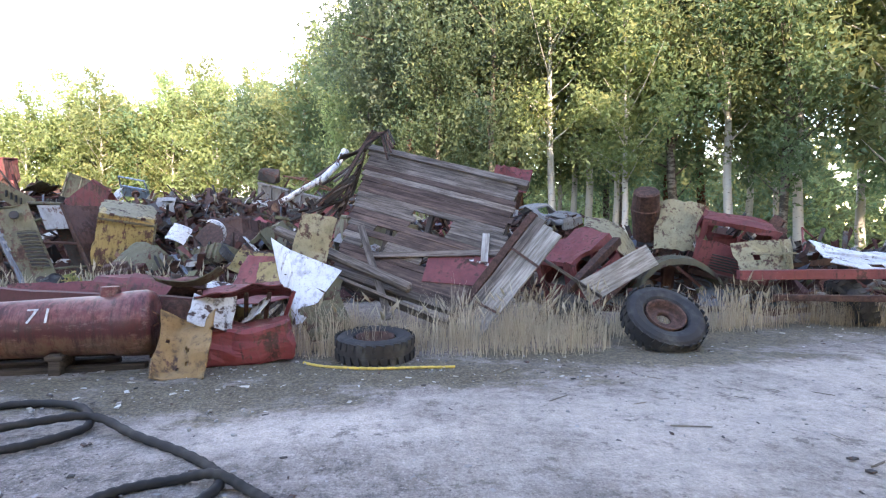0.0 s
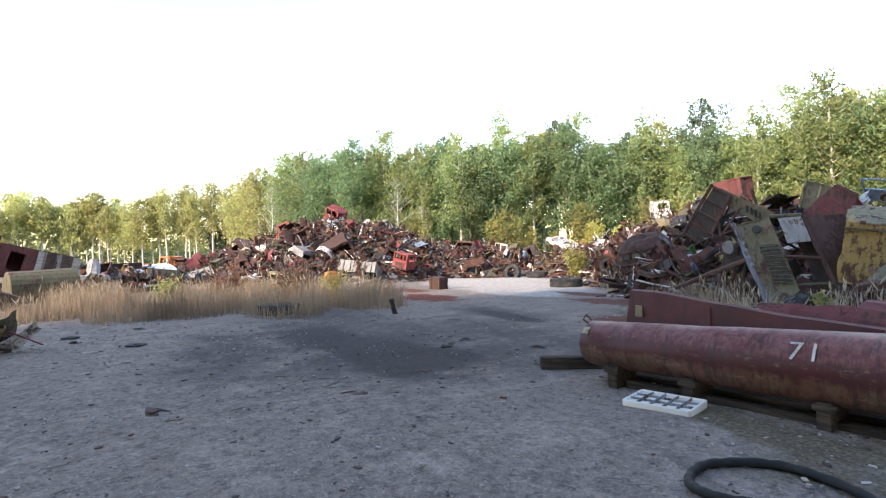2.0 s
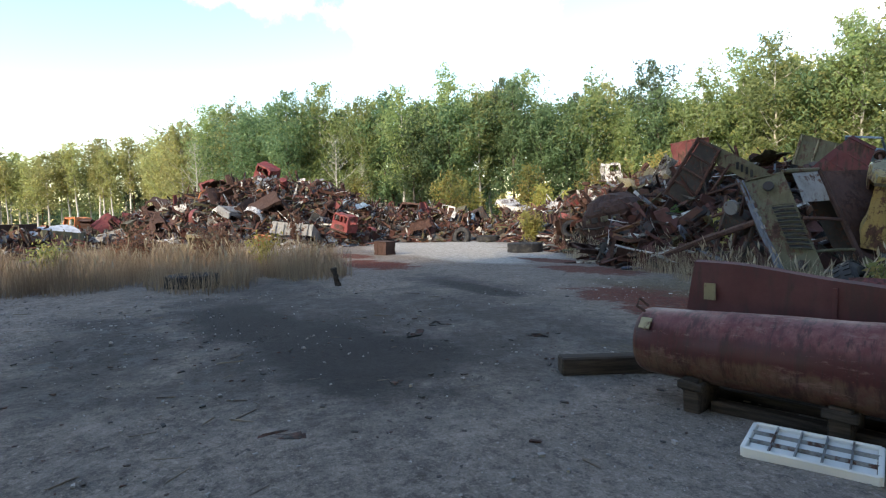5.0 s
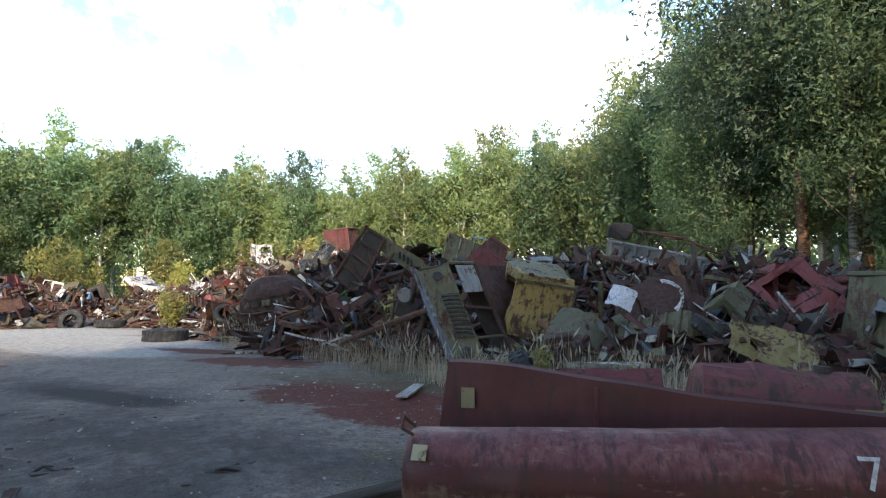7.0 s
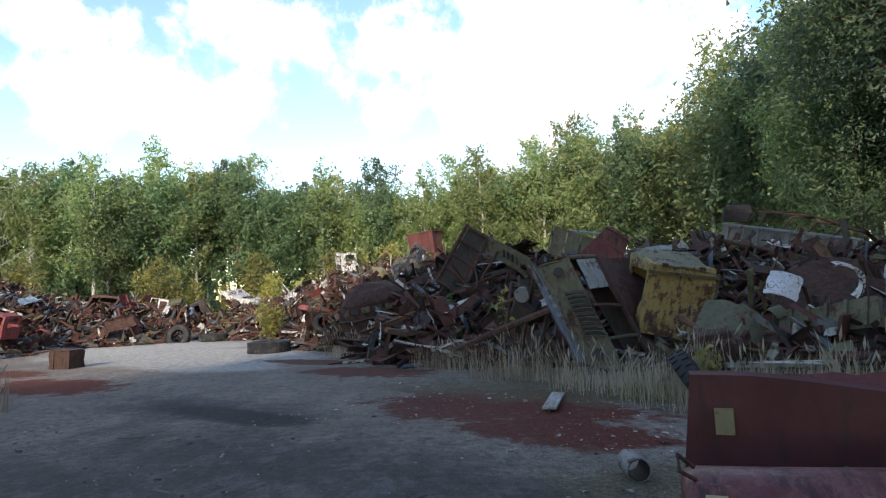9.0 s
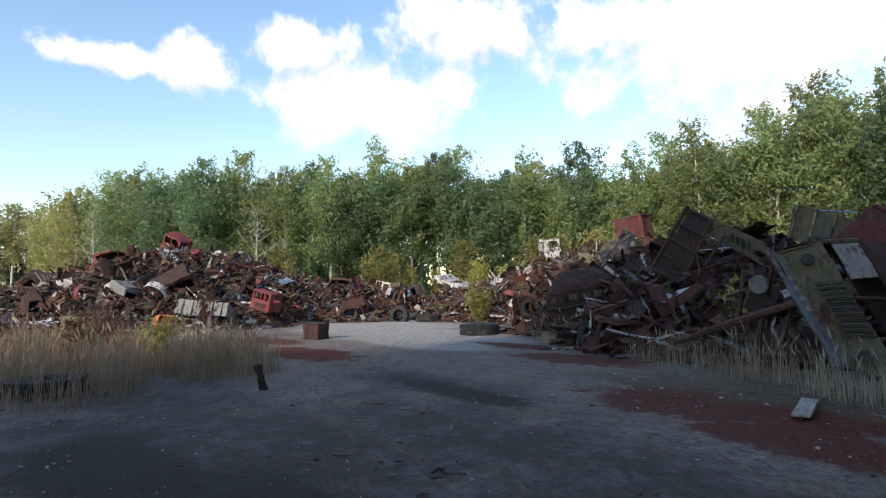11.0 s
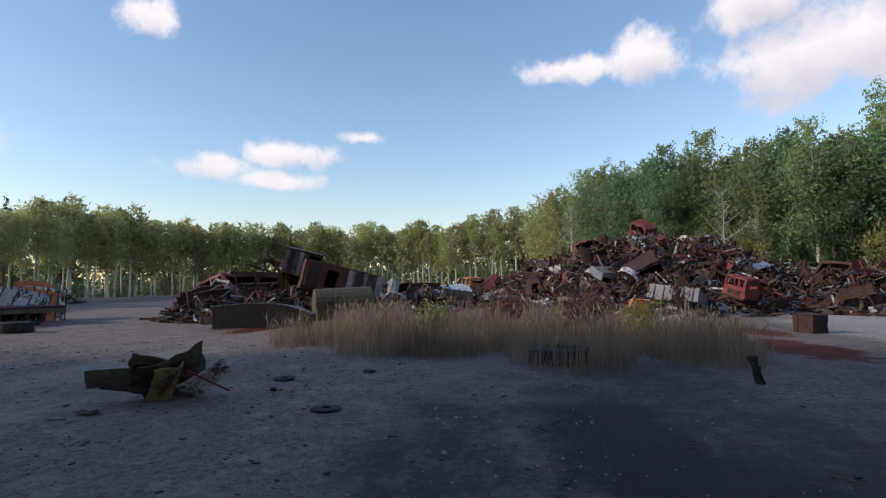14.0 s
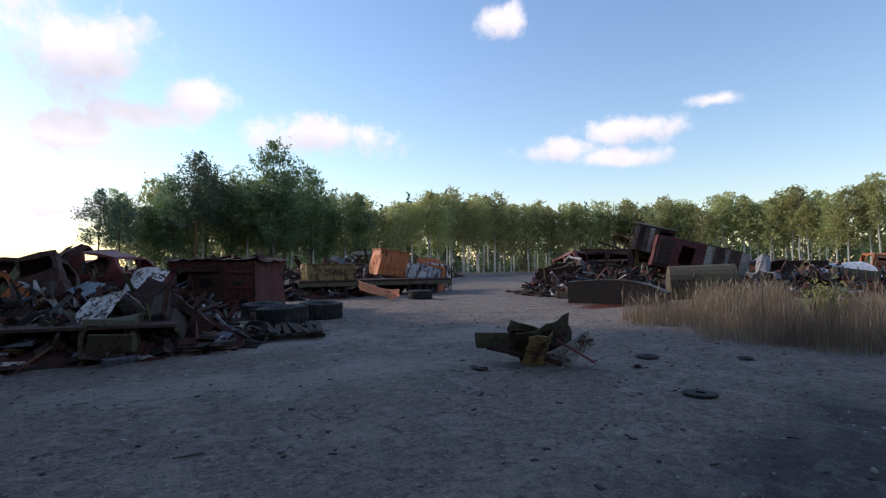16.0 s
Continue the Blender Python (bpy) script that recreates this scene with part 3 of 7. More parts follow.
# ---- the lie of the scrap heaps: middle x, y, half widths, height ----
HEAPS = (
    (-47, 11, 12, 10, 5.2), (-40, 10, 7, 7, 2.6), (-41, 20, 8, 6, 2.6), (-56, 4, 11, 6, 3.0), (-62, -1, 8, 4, 1.6),
    (-31, 25.5, 6, 5, 2.3), (-34, 33, 6, 5, 4.2), (-24, 29, 8, 7, 4.6), (-19, 22, 6, 5.5, 3.5), (-13.5, 18, 5, 4.5, 3.2), (-9, 21, 6, 5, 3.2), (-4, 19, 6, 5, 2.7), (-5, 14.5, 4.5, 2.6, 1.4),
    (1.5, 17.5, 6, 4, 2.3), (6.0, 13.2, 4.2, 2.6, 1.6), (11.5, 13.5, 5, 3, 1.1),
    (-10.2, -10.2, 3.0, 2.4, 0.8), (-6.5, -12.5, 5.5, 4.0, 1.2), (-11, -19, 6, 4, 1.3), (-21.5, -24.5, 7, 5, 1.6), (-35, -33, 7, 5, 1.9), (-52, -47, 9, 5, 1.5),
    (-36, -12.5, 6.5, 4, 1.5), (-42, -5, 7, 4.0, 1.2), (-50, -3, 7, 4, 1.2), (-70, -27, 8, 3, 1.0),
)


def heap_height(x, y):
    z = 0.0
    for cx, cy, rx, ry, h in HEAPS:
        d = ((x - cx) / rx) ** 2 + ((y - cy) / ry) ** 2
        if d < 1:
            z = max(z, h * (1 - d) ** 0.75)
    return z


# ---- ground ----
def build_ground():
    bm = bmesh.new()
    xs = sorted({*np.linspace(-20, 8, 113).tolist(), *np.linspace(-130, -20, 56)[:-1].tolist(), *np.linspace(8, 60, 27)[1:].tolist(), -2000, -700, -300, 200, 600, 2000})
    ys = sorted({*np.linspace(-12, 14, 105).tolist(), *np.linspace(-80, -12, 35)[:-1].tolist(), *np.linspace(14, 70, 29)[1:].tolist(), -2000, -700, -250, 200, 600, 2000})
    g = []
    for x in xs:
        g.append([])
        for y in ys:
            near = max(0.0, 1 - max(abs(x + 6) / 60, abs(y) / 45))
            z = 0.035 * noise.noise(Vector((x * 0.35, y * 0.35, 0))) + 0.018 * noise.noise(Vector((x * 1.6, y * 1.6, 4)))
            g[-1].append(bm.verts.new((x, y, z * min(1, near * 3))))
    for i in range(len(xs) - 1):
        for j in range(len(ys) - 1):
            bm.faces.new((g[i][j], g[i + 1][j], g[i + 1][j + 1], g[i][j + 1]))
    solo("ground", bm, "ground", "worn grey asphalt yard with soot, grit and red moss", "ground", kind="structure", smooth=True)


build_ground()

# ---- trees ----
EDGE = ((36, 6), (24, 12.5), (13, 17.5), (5, 22), (-1, 26), (-5, 32), (-12, 43), (-24, 50), (-38, 47), (-49, 36), (-54, 26), (-66, 16), (-86, 9), (-108, 3), (-120, -20), (-118, -50), (-100, -64), (-76, -64), (-55, -60), (-38, -58), (-24, -64), (0, -72), (26, -56), (44, -24), (46, 0), (36, 6))
# line of added trees, out of view, placed for the shadow they cast
UNSEEN_BACK = ((0, -44), (-1.0, -34), (-2.4, -23), (-3.5, -10), (4, -9), (12, -8.5), (22, -8), (34, -9))


def leaf_mesh(name, centres, size, material, seed, long=1.5):
    """Many small pointed leaf tufts, each turned its own way."""
    g = np.random.default_rng(seed)
    n = len(centres)
    a = g.normal(size=(n, 3))
    a /= np.linalg.norm(a, axis=1)[:, None]
    b = np.cross(a, g.normal(size=(n, 3)))
    b /= np.linalg.norm(b, axis=1)[:, None]
    s = size * g.uniform(0.6, 1.4, (n, 1))
    c = np.asarray(centres)
    v = np.stack([c - a * s * long * 0.5 + b * s * 0.4, c - a * s * long * 0.35 - b * s * 0.5, c + a * s * long * 0.8], 1).reshape(-1, 3)
    f = np.arange(n * 3).reshape(n, 3)
    me = bpy.data.meshes.new(name)
    me.vertices.add(n * 3), me.loops.add(n * 3), me.polygons.add(n)
    me.vertices.foreach_set("co", v.astype(np.float32).ravel())
    me.loops.foreach_set("vertex_index", f.astype(np.int32).ravel())
    me.polygons.foreach_set("loop_start", np.arange(0, n * 3, 3, dtype=np.int32))
    me.update(calc_edges=True)
    me.materials.append(M[material])
    return me


def make_tree(kind, height, leaves, size, seed):
    """One tree: tapered trunk with limbs, and a crown of leaf tufts along its twigs."""
    rr = random.Random(seed)
    g = np.random.default_rng(seed)
    bm = bmesh.new()
    lean = Vector((rr.uniform(-0.03, 0.03), rr.uniform(-0.03, 0.03), 0))
    spine = [Vector((lean.x * z + 0.12 * noise.noise(Vector((z * 0.4, seed, 0))), lean.y * z + 0.12 * noise.noise(Vector((z * 0.4, seed, 8))), z)) for z in np.linspace(-0.1, height * 0.97, 9)]
    base = 0.011 * height + 0.03
    tube(bm, spine, [base * (1 - 0.93 * i / 8) for i in range(9)], 7, False)
    start = {"aspen": 0.22, "birch": 0.3, "pine": 0.42, "spruce": 0.05, "bare": 0.3, "young": 0.12, "tall": 0.45}[kind]
    width = {"aspen": 0.17, "birch": 0.15, "pine": 0.17, "spruce": 0.15, "bare": 0.15, "young": 0.2, "tall": 0.11}[kind] * height
    tufts = []
    limbs = 28 if kind != "spruce" else 36
    for i in range(limbs):
        u = start + (1 - start) * ((i + rr.random()) / limbs)
        k = min(8 * u, 7.99)
        p = spine[int(k)].lerp(spine[int(k) + 1], k % 1)
        s = (u - start) / (1 - start)
        if kind == "spruce":
            reach, rise = width * (1 - s) + 0.15, -0.15
        elif kind == "pine":
            reach, rise = width * math.sin(math.pi * min(1, 0.25 + 0.72 * s)) * rr.uniform(0.6, 1.25), 0.25
        else:
            reach, rise = width * (math.sin(math.pi * min(1, 0.18 + 0.78 * s)) ** 0.8) * rr.uniform(0.5, 1.3), rr.uniform(0.5, 1.2)
        a = i * 2.4 + rr.uniform(-0.5, 0.5)
        d = Vector((math.cos(a), math.sin(a), rise))
        tip = p + d * reach
        midp = p + d * reach * 0.5 + Vector((0, 0, -0.05 * reach))
        tube(bm, [p, midp, tip], [base * 0.28 * (1 - 0.6 * s), base * 0.16 * (1 - 0.5 * s), 0.008], 3, False)
        if kind == "bare":
            for q in range(5):
                o = p.lerp(tip, rr.uniform(0.3, 1))
                tube(bm, [o, o + Vector((rr.uniform(-1, 1), rr.uniform(-1, 1), rr.uniform(0.3, 1.2))) * 0.08 * height], [0.012, 0.004], 3, False)
        tufts.append((np.array(p.lerp(tip, 0.25)), np.array(tip), reach))
    tree_name = {"pine": "pine_tree", "spruce": "spruce_tree", "young": "young_tree"}.get(kind, "birch_tree" if kind in ("birch", "bare", "tall") else "aspen_tree")
    label = {"pine": "tall dark green pine at the forest edge", "spruce": "dark conical spruce in the wood", "birch": "slim white-barked birch with thinning autumn leaves", "tall": "tall bare-stemmed birch with a small crown",
             "bare": "leafless white birch behind the scrap", "young": "young tree with yellow-green autumn leaves", "aspen": "leafy green aspen at the forest edge"}[kind]
    t = thing(tree_name, label, "tree", "trees round the yard")
    part("trunk", bm, {"pine": "pinebark", "spruce": "pinebark", "aspen": "greybark", "young": "greybark"}.get(kind, "birchbark"), t, smooth=True)
    if kind == "bare":
        leaves = leaves // 12
    share = np.array([r for *_, r in tufts]) + 0.2
    pick = g.choice(len(tufts), leaves, p=share / share.sum())
    A, B, Rr = np.array([q[0] for q in tufts])[pick], np.array([q[1] for q in tufts])[pick], np.array([q[2] for q in tufts])[pick]
    w = np.sqrt(g.random((leaves, 1)))
    # leaves sit in clumps along each limb
    clump = g.normal(size=(len(tufts) * 7, 3)) * (0.12 if kind in ("pine", "spruce") else 0.2)
    cid = pick * 7 + g.integers(0, 7, leaves)
    spread = (Rr[:, None] + 0.35)
    c = A + (B - A) * np.round(w * 6) / 6 + clump[cid] * spread * 1.4 + g.normal(size=(leaves, 3)) * spread * 0.13
    if kind == "spruce":
        c[:, 2] -= g.random(leaves) * 0.25
    # birches of the far kit take the leaf colour with sunlight mixed in
    ob = new("crown", leaf_mesh("crown", c, size, "pale_litbirch" if size == 0.25 and kind in ("birch", "tall") else {"pine": "pine", "spruce": "pine", "birch": "birch", "tall": "birch", "bare": "birch", "young": "golden" if seed % 2 else "shrub"}.get(kind, "aspen"), seed))
    ob.parent = t
    return t


def plant(t, used, x, y, scale, turn):
    m = Matrix.Translation((x, y, -0.05)) @ Matrix.Rotation(turn, 4, "Z") @ Matrix.Scale(scale, 4)
    if not used:
        t.matrix_basis = m
        return t
    c = copy_thing(t, Matrix.Translation((x, y, -0.05)) @ Matrix.Rotation(turn, 4, "Z"))
    c.scale = (scale, scale, scale)
    return c


def build_forest():
    rr = random.Random(21)
    near = [make_tree(k, h, n, 0.1, s) for k, h, n, s in (("aspen", 15, 15000, 1), ("birch", 15, 12000, 2), ("aspen", 13, 14000, 3), ("pine", 17, 17000, 4), ("birch", 12, 11000, 5))]
    mid = [make_tree(k, h, n, 0.17, s) for k, h, n, s in (("aspen", 14, 5600, 11), ("birch", 15, 4800, 12), ("aspen", 12.5, 5200, 13), ("pine", 16, 5600, 14), ("birch", 13, 4600, 15), ("birch", 15.5, 5000, 16))]
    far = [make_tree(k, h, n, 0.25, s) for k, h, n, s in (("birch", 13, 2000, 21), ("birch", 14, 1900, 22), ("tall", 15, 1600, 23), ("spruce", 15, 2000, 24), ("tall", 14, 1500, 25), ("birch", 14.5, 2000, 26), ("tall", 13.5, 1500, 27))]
    young = [make_tree("young", 4.2, 900, 0.14, 31), make_tree("young", 5.0, 1000, 0.15, 32)]
    bare = make_tree("bare", 9.5, 1500, 0.14, 41)
    done = set()

    def put(t, x, y, s=1.0):
        plant(t, t.name in done, x, y, s * rr.uniform(0.88, 1.12), rr.uniform(0, 6.3))
        done.add(t.name)
    segs = list(zip(EDGE, EDGE[1:]))
    for a, b in segs:
        a, b = Vector(a), Vector(b)
        ln = (b - a).length
        nrm = Vector(((b - a).y, -(b - a).x)).normalized()
        mid_pt = (a + b) / 2
        dist = (mid_pt - Vector((-6, 2))).length
        if nrm.dot(mid_pt - Vector((-15, 0))) < 0:
            nrm = -nrm
        kit, step, rows = (near, 1.9, 3) if dist < 34 else (mid, 2.2, 3) if dist < 75 else (far, 2.0, 2)
        if a.x > 20 or b.x > 20:
            kit, step, rows = mid, 3.6, 3
        if min(a.y, b.y) < -50 and max(a.x, b.x) > -5 or min(a.x, b.x) > 24:
            kit, step, rows = far, 5.0, 1
        for r in range(rows):
            u = rr.uniform(0, step)
            while u < ln:
                p = a.lerp(b, u / ln) + nrm * (r * 2.6 + rr.uniform(-1.2, 1.2))
                pool = far if r == 2 and kit is mid else kit if r else [t for t in kit if "pine" not in t.name and "spruce" not in t.name] or kit
                if p.x > -21 and p.y < -52 and p.x < 2:
                    u += step
                    continue
                low = (0.6 if p.x > -30 else 0.78) if (-70 < p.x < 0 and p.y < -52) else 0.98
                put(rr.choice(pool), p.x, p.y, low)
                u += step * rr.uniform(0.6, 1.5)
    # unseen trees added behind the start of the walk to keep the low sun off the yard
    for a, b in zip(UNSEEN_BACK, UNSEEN_BACK[1:]):
        for r in range(3 if b[0] > 0 else 2):
            for k in range(3):
                put(rr.choice(mid), a[0] + (b[0] - a[0]) * (k + rr.random()) / 3 + r * (1.2 if b[0] > 0 else 3.2), a[1] + (b[1] - a[1]) * k / 3 - r * (4 if b[0] > 0 else 0) + rr.uniform(-1.2, 1.2), 1.4 if b[0] < 13 else 1.25)
    for x, y, s in ((-1.5, 25.5, 1.05), (-3.0, 28.5, 1.0), (0.5, 26, 1.0)):
        put(near[3], x, y, s)
    for x, y, s in ((-38.5, -54, 1.12), (-40.5, -55, 1.0), (-46, -58, 0.95), (-31, -57, 0.8), (-24, -58, 0.6), (-22.5, -59, 0.55)):
        put(mid[0] if s > 0.8 else mid[3], x, y, s)
    for x, y, s in ((-51, 17.5, 0.95), (-70, 8, 1.0), (-56, 22, 0.8)):
        put(bare, x, y, s)
    for i in range(34):
        u = rr.random()
        x, y = (-24 - 24 * u + rr.uniform(-2, 2), 40 - 12 * u * u + rr.uniform(-3, 3)) if i < 24 else (-50 - 14 * u, 20 - 10 * u)
        put(young[i % 2], x, y, rr.uniform(0.7, 1.2))
    for t in near + mid + far:
        if t.name not in done:
            put(t, rr.uniform(-110, -60), 30)


build_forest()


def build_undergrowth():
    """Low leaves and twigs that close the foot of the wood."""
    g = np.random.default_rng(77)
    for a, b in list(zip(EDGE, EDGE[1:]))[:20]:
        a, b = np.array(a, float), np.array(b, float)
        ln = np.linalg.norm(b - a)
        nrm = np.array(((b - a)[1], -(b - a)[0])) / ln
        if nrm @ ((a + b) / 2 - np.array((-15, 0))) < 0:
            nrm = -nrm
        dist = np.linalg.norm((a + b) / 2 - np.array((-6, 2)))
        size = 0.11 if dist < 34 else 0.18 if dist < 75 else 0.3
        n = int(ln * (1000 if dist < 38 else 340 if dist < 75 else 160))
        u, dp = g.random((n, 1)), g.random((n, 1)) ** 0.6 * 14
        xy = a + (b - a) * u + nrm * dp
        top = 1.2 + (4.5 if dist < 38 else 3.5) * (dp[:, 0] / 14) + 1.2 * np.sin(xy[:, 0] * 1.3) * np.cos(xy[:, 1] * 1.1)
        c = np.column_stack([xy, g.random(n) * np.maximum(top, 0.5)])
        lump = np.sin(xy[:, 0] * 0.9 + 2 * np.sin(xy[:, 1] * 0.7)) * np.cos(xy[:, 1] * 1.1) + 0.5 * np.sin(c[:, 2] * 1.7 + xy[:, 0])
        c = c[lump > g.uniform(-1.2, 0.6, n)]
        tagged(new("undergrowth", leaf_mesh("undergrowth", c, size, "aspen" if g.random() < 0.6 else "birch", int(g.integers(1e6)))), "dense green undergrowth at the foot of the wood", "undergrowth", kind="stuff")


build_undergrowth()


def build_deep_wood():
    """The depth of the wood behind its edge: large shaded leaf masses."""
    g = np.random.default_rng(78)
    cs = []
    for a, b in list(zip(EDGE, EDGE[1:]))[1:19]:
        a, b = np.array(a, float), np.array(b, float)
        ln = np.linalg.norm(b - a)
        nrm = np.array(((b - a)[1], -(b - a)[0])) / ln
        if nrm @ ((a + b) / 2 - np.array((-15, 0))) < 0:
            nrm = -nrm
        n = int(ln * 150)
        xy = a + (b - a) * g.uniform(-0.15, 1.15, (n, 1)) + nrm * g.uniform(17, 26, (n, 1))
        cs.append(np.column_stack([xy, g.random(n) ** 1.5 * (7.0 + 2.5 * np.sin(xy[:, 0] * 0.5) * np.cos(xy[:, 1] * 0.6))]))
    tagged(new("deep_wood", leaf_mesh("deep_wood", np.concatenate(cs), 0.7, "birch", 5)), "dark green depth of the wood behind the edge", "forest", kind="stuff")


build_deep_wood()

# ---- kinds of scrap, each built once a colour and then repeated ----
WORDS = {"rust": "rusted brown", "brown": "dark rusted", "maroon": "faded maroon", "darkred": "dark red", "red": "faded red", "orange": "faded orange", "yellow": "dirty yellow", "olive": "dull olive",
         "khaki": "faded khaki", "grey": "weathered grey", "blue": "pale blue-grey", "white": "chipped white", "black": "blackened", "tin": "bare tin"}


def tyre_bm(r=0.5, w=0.26, inner=0.27, seg=28):
    """A lorry tyre lying flat: rounded shoulders, tread blocks, open middle."""
    h = w / 2
    bm = lathe(((inner, -h * 0.7), (inner + 0.03, -h * 0.9), ((inner + r) / 2, -h * 1.05), (r - 0.05, -h * 0.92), (r - 0.012, -h * 0.7), (r, -h * 0.3), (r, h * 0.3), (r - 0.012, h * 0.7),
                (r - 0.05, h * 0.92), ((inner + r) / 2, h * 1.05), (inner + 0.03, h * 0.9), (inner, h * 0.7), (inner + 0.05, h * 0.5), (r - 0.06, h * 0.3), (r - 0.06, -h * 0.3), (inner + 0.05, -h * 0.5)), seg)
    for i in range(seg):
        a = 2 * math.pi * i / seg
        for z, tw in ((-0.45, 0.3), (0.45, -0.3)):
            box(bm, 0.02, 0.075, w * 0.34, Matrix.Rotation(a + (0.09 if z > 0 else 0), 4, "Z") @ pose(r, 0, z * w * 0.62, math.degrees(tw) * 0.6))
    return bm


def rim_bm(r=0.27, w=0.22, seg=20):
    h = w / 2
    return lathe(((r, -h), (r + 0.012, -h * 0.9), (r - 0.03, -h * 0.5), (r - 0.04, h * 0.3), (r - 0.02, h), (r - 0.05, h * 0.9), (r - 0.07, 0.02), (0.13, 0.05), (0.1, 0.03), (0.1, -0.02), (r - 0.08, -0.03), (r - 0.05, -h)), seg)


def make_tyre(label="worn black lorry tyre without a rim", rim=None, r=0.5, w=0.26, category="tyre"):
    t = thing("tyre", label, category)
    part("tread", tyre_bm(r, w, r * 0.54), "tyre", t, smooth=False)
    if rim:
        part("rim", rim_bm(r * 0.54, w * 0.85), rim, t, "rusted steel rim", smooth=True)
    return t


def make_panel(c, seed):
    t = thing("scrap_sheet", f"{WORDS[c]} crumpled sheet metal panel in the heap", "sheet metal", "scrap in the heaps")
    part("skin", sheet(1.5, 1.0, 8, 6, 0.12, seed, 0.014, fold=rnd.uniform(-0.5, 0.5), holes=0.03), c, t)
    part("rib", boxes((1.3, 0.05, 0.04, 0, 0.1, 0.06), (0.05, 0.8, 0.04, 0.3, 0, 0.06)), c, t)
    return t


def make_door(c, seed):
    t = thing("vehicle_door", f"{WORDS[c]} torn-off vehicle door with an empty window", "vehicle door", "scrap in the heaps")
    bm = boxes((1.05, 0.07, 0.6, 0, 0, 0.3), (0.06, 0.05, 0.5, -0.5, 0, 0.83), (0.06, 0.05, 0.45, 0.46, 0, 0.8, 0, -10), (0.95, 0.05, 0.06, -0.03, 0, 1.06), bevel=0.015)
    part("door_frame", dent(bm, 0.05, 2.0, seed), c, t)
    part("inner_panel", dent(boxes((0.8, 0.03, 0.4, 0, 0.05, 0.3)), 0.03, 3, seed), "brown", t)
    part("handle", boxes((0.13, 0.03, 0.025, 0.35, -0.055, 0.5)), "black", t)
    return t


def make_cab(c, seed):
    """A lorry cab shell: body, roof, door skins, empty windows."""
    t = thing("truck_cab", f"{WORDS[c]} stripped lorry cab shell with empty windows", "truck cab", "cabs in the heaps")
    bm = shell(2.0, 1.5, 1.55, 0.035, (("front", 0.08, 0.48, 0.55, 0.9), ("front", 0.52, 0.92, 0.55, 0.9), ("left", 0.15, 0.75, 0.52, 0.9), ("right", 0.25, 0.85, 0.52, 0.9), ("back", 0.25, 0.75, 0.6, 0.85)), 0.1)
    part("body", dent(dent(bm, 0.16, 1.3, seed, 1), 0.05, 4.5, seed), c, t)
    part("grille", boxes(*[(1.1, 0.03, 0.035, 0, -0.77, 0.18 + 0.075 * i) for i in range(6)]), "black", t)
    part("bumper", boxes((2.05, 0.1, 0.16, 0, -0.85, 0.0), bevel=0.02), "brown", t)
    for s in (-1, 1):
        part("door_seam", boxes((0.015, 0.9, 0.03, s * 0.985, 0.0, 0.62, 0, s * 3), (0.015, 0.03, 0.9, s * 0.985, 0.45, 0.45, 0, s * 3)), "black", t)
    return t


def make_car(c, seed):
    """A car body without wheels or glass: lofted sections, arches and window openings."""
    t = thing("car_body", f"{WORDS[c]} crushed car body without wheels or glass", "car wreck", "wrecks in the heaps")
    bm = bmesh.new()
    prof = [(-2.0, 0.25, 0.62), (-1.9, 0.2, 0.78), (-0.95, 0.2, 0.85), (-0.35, 0.2, 1.32), (0.9, 0.2, 1.34), (1.5, 0.2, 0.92), (1.95, 0.22, 0.86), (2.05, 0.3, 0.6)]
    rows = []
    for x, z0, z1 in prof:
        narrow = 0.58 if z1 > 1.2 else 0.76
        rows.append([bm.verts.new(p) for p in ((x, -0.78, z0), (x, -0.8, 0.6), (x, -narrow, z1), (x, narrow, z1), (x, 0.8, 0.6), (x, 0.78, z0))])
    for i, (a, b) in enumerate(zip(rows, rows[1:])):
        for j in range(5):
            if j in (1, 3) and i == 3 or (j == 2 and i in (2, 4)):
                q = [a[j], a[j + 1], b[j + 1], b[j]]
                mid_q = sum((v.co for v in q), Vector()) / 4
                inner = [bm.verts.new(v.co.lerp(mid_q, 0.22)) for v in q]
                for k in range(4):
                    bm.faces.new((q[k], q[(k + 1) % 4], inner[(k + 1) % 4], inner[k]))
                continue
            if j in (0, 4) and i in (1, 5):
                q = [a[j], a[j + 1], b[j + 1], b[j]]
                top = [v for v in q if v.co.z > 0.5]
                arch = [bm.verts.new(v.co + Vector((0, 0, -0.12))) for v in top]
                bm.faces.new((top[0], top[1], arch[1], arch[0]))
                continue
            bm.faces.new((a[j], a[j + 1], b[j + 1], b[j]))
    bm.faces.new(rows[0])
    bm.faces.new(rows[-1][::-1])
    bmesh.ops.recalc_face_normals(bm, faces=bm.faces[:])
    thicken(bm, 0.03)
    part("body", dent(dent(bm, 0.2, 1.2, seed, 1), 0.06, 4, seed), c, t)
    part("bonnet", sheet(0.95, 1.35, 5, 5, 0.06, seed, 0.015), c, t).matrix_basis = pose(-1.42, 0, 0.9, 0, -6)
    part("floor_pan", boxes((3.4, 1.4, 0.05, 0, 0, 0.24)), "brown", t)
    return t


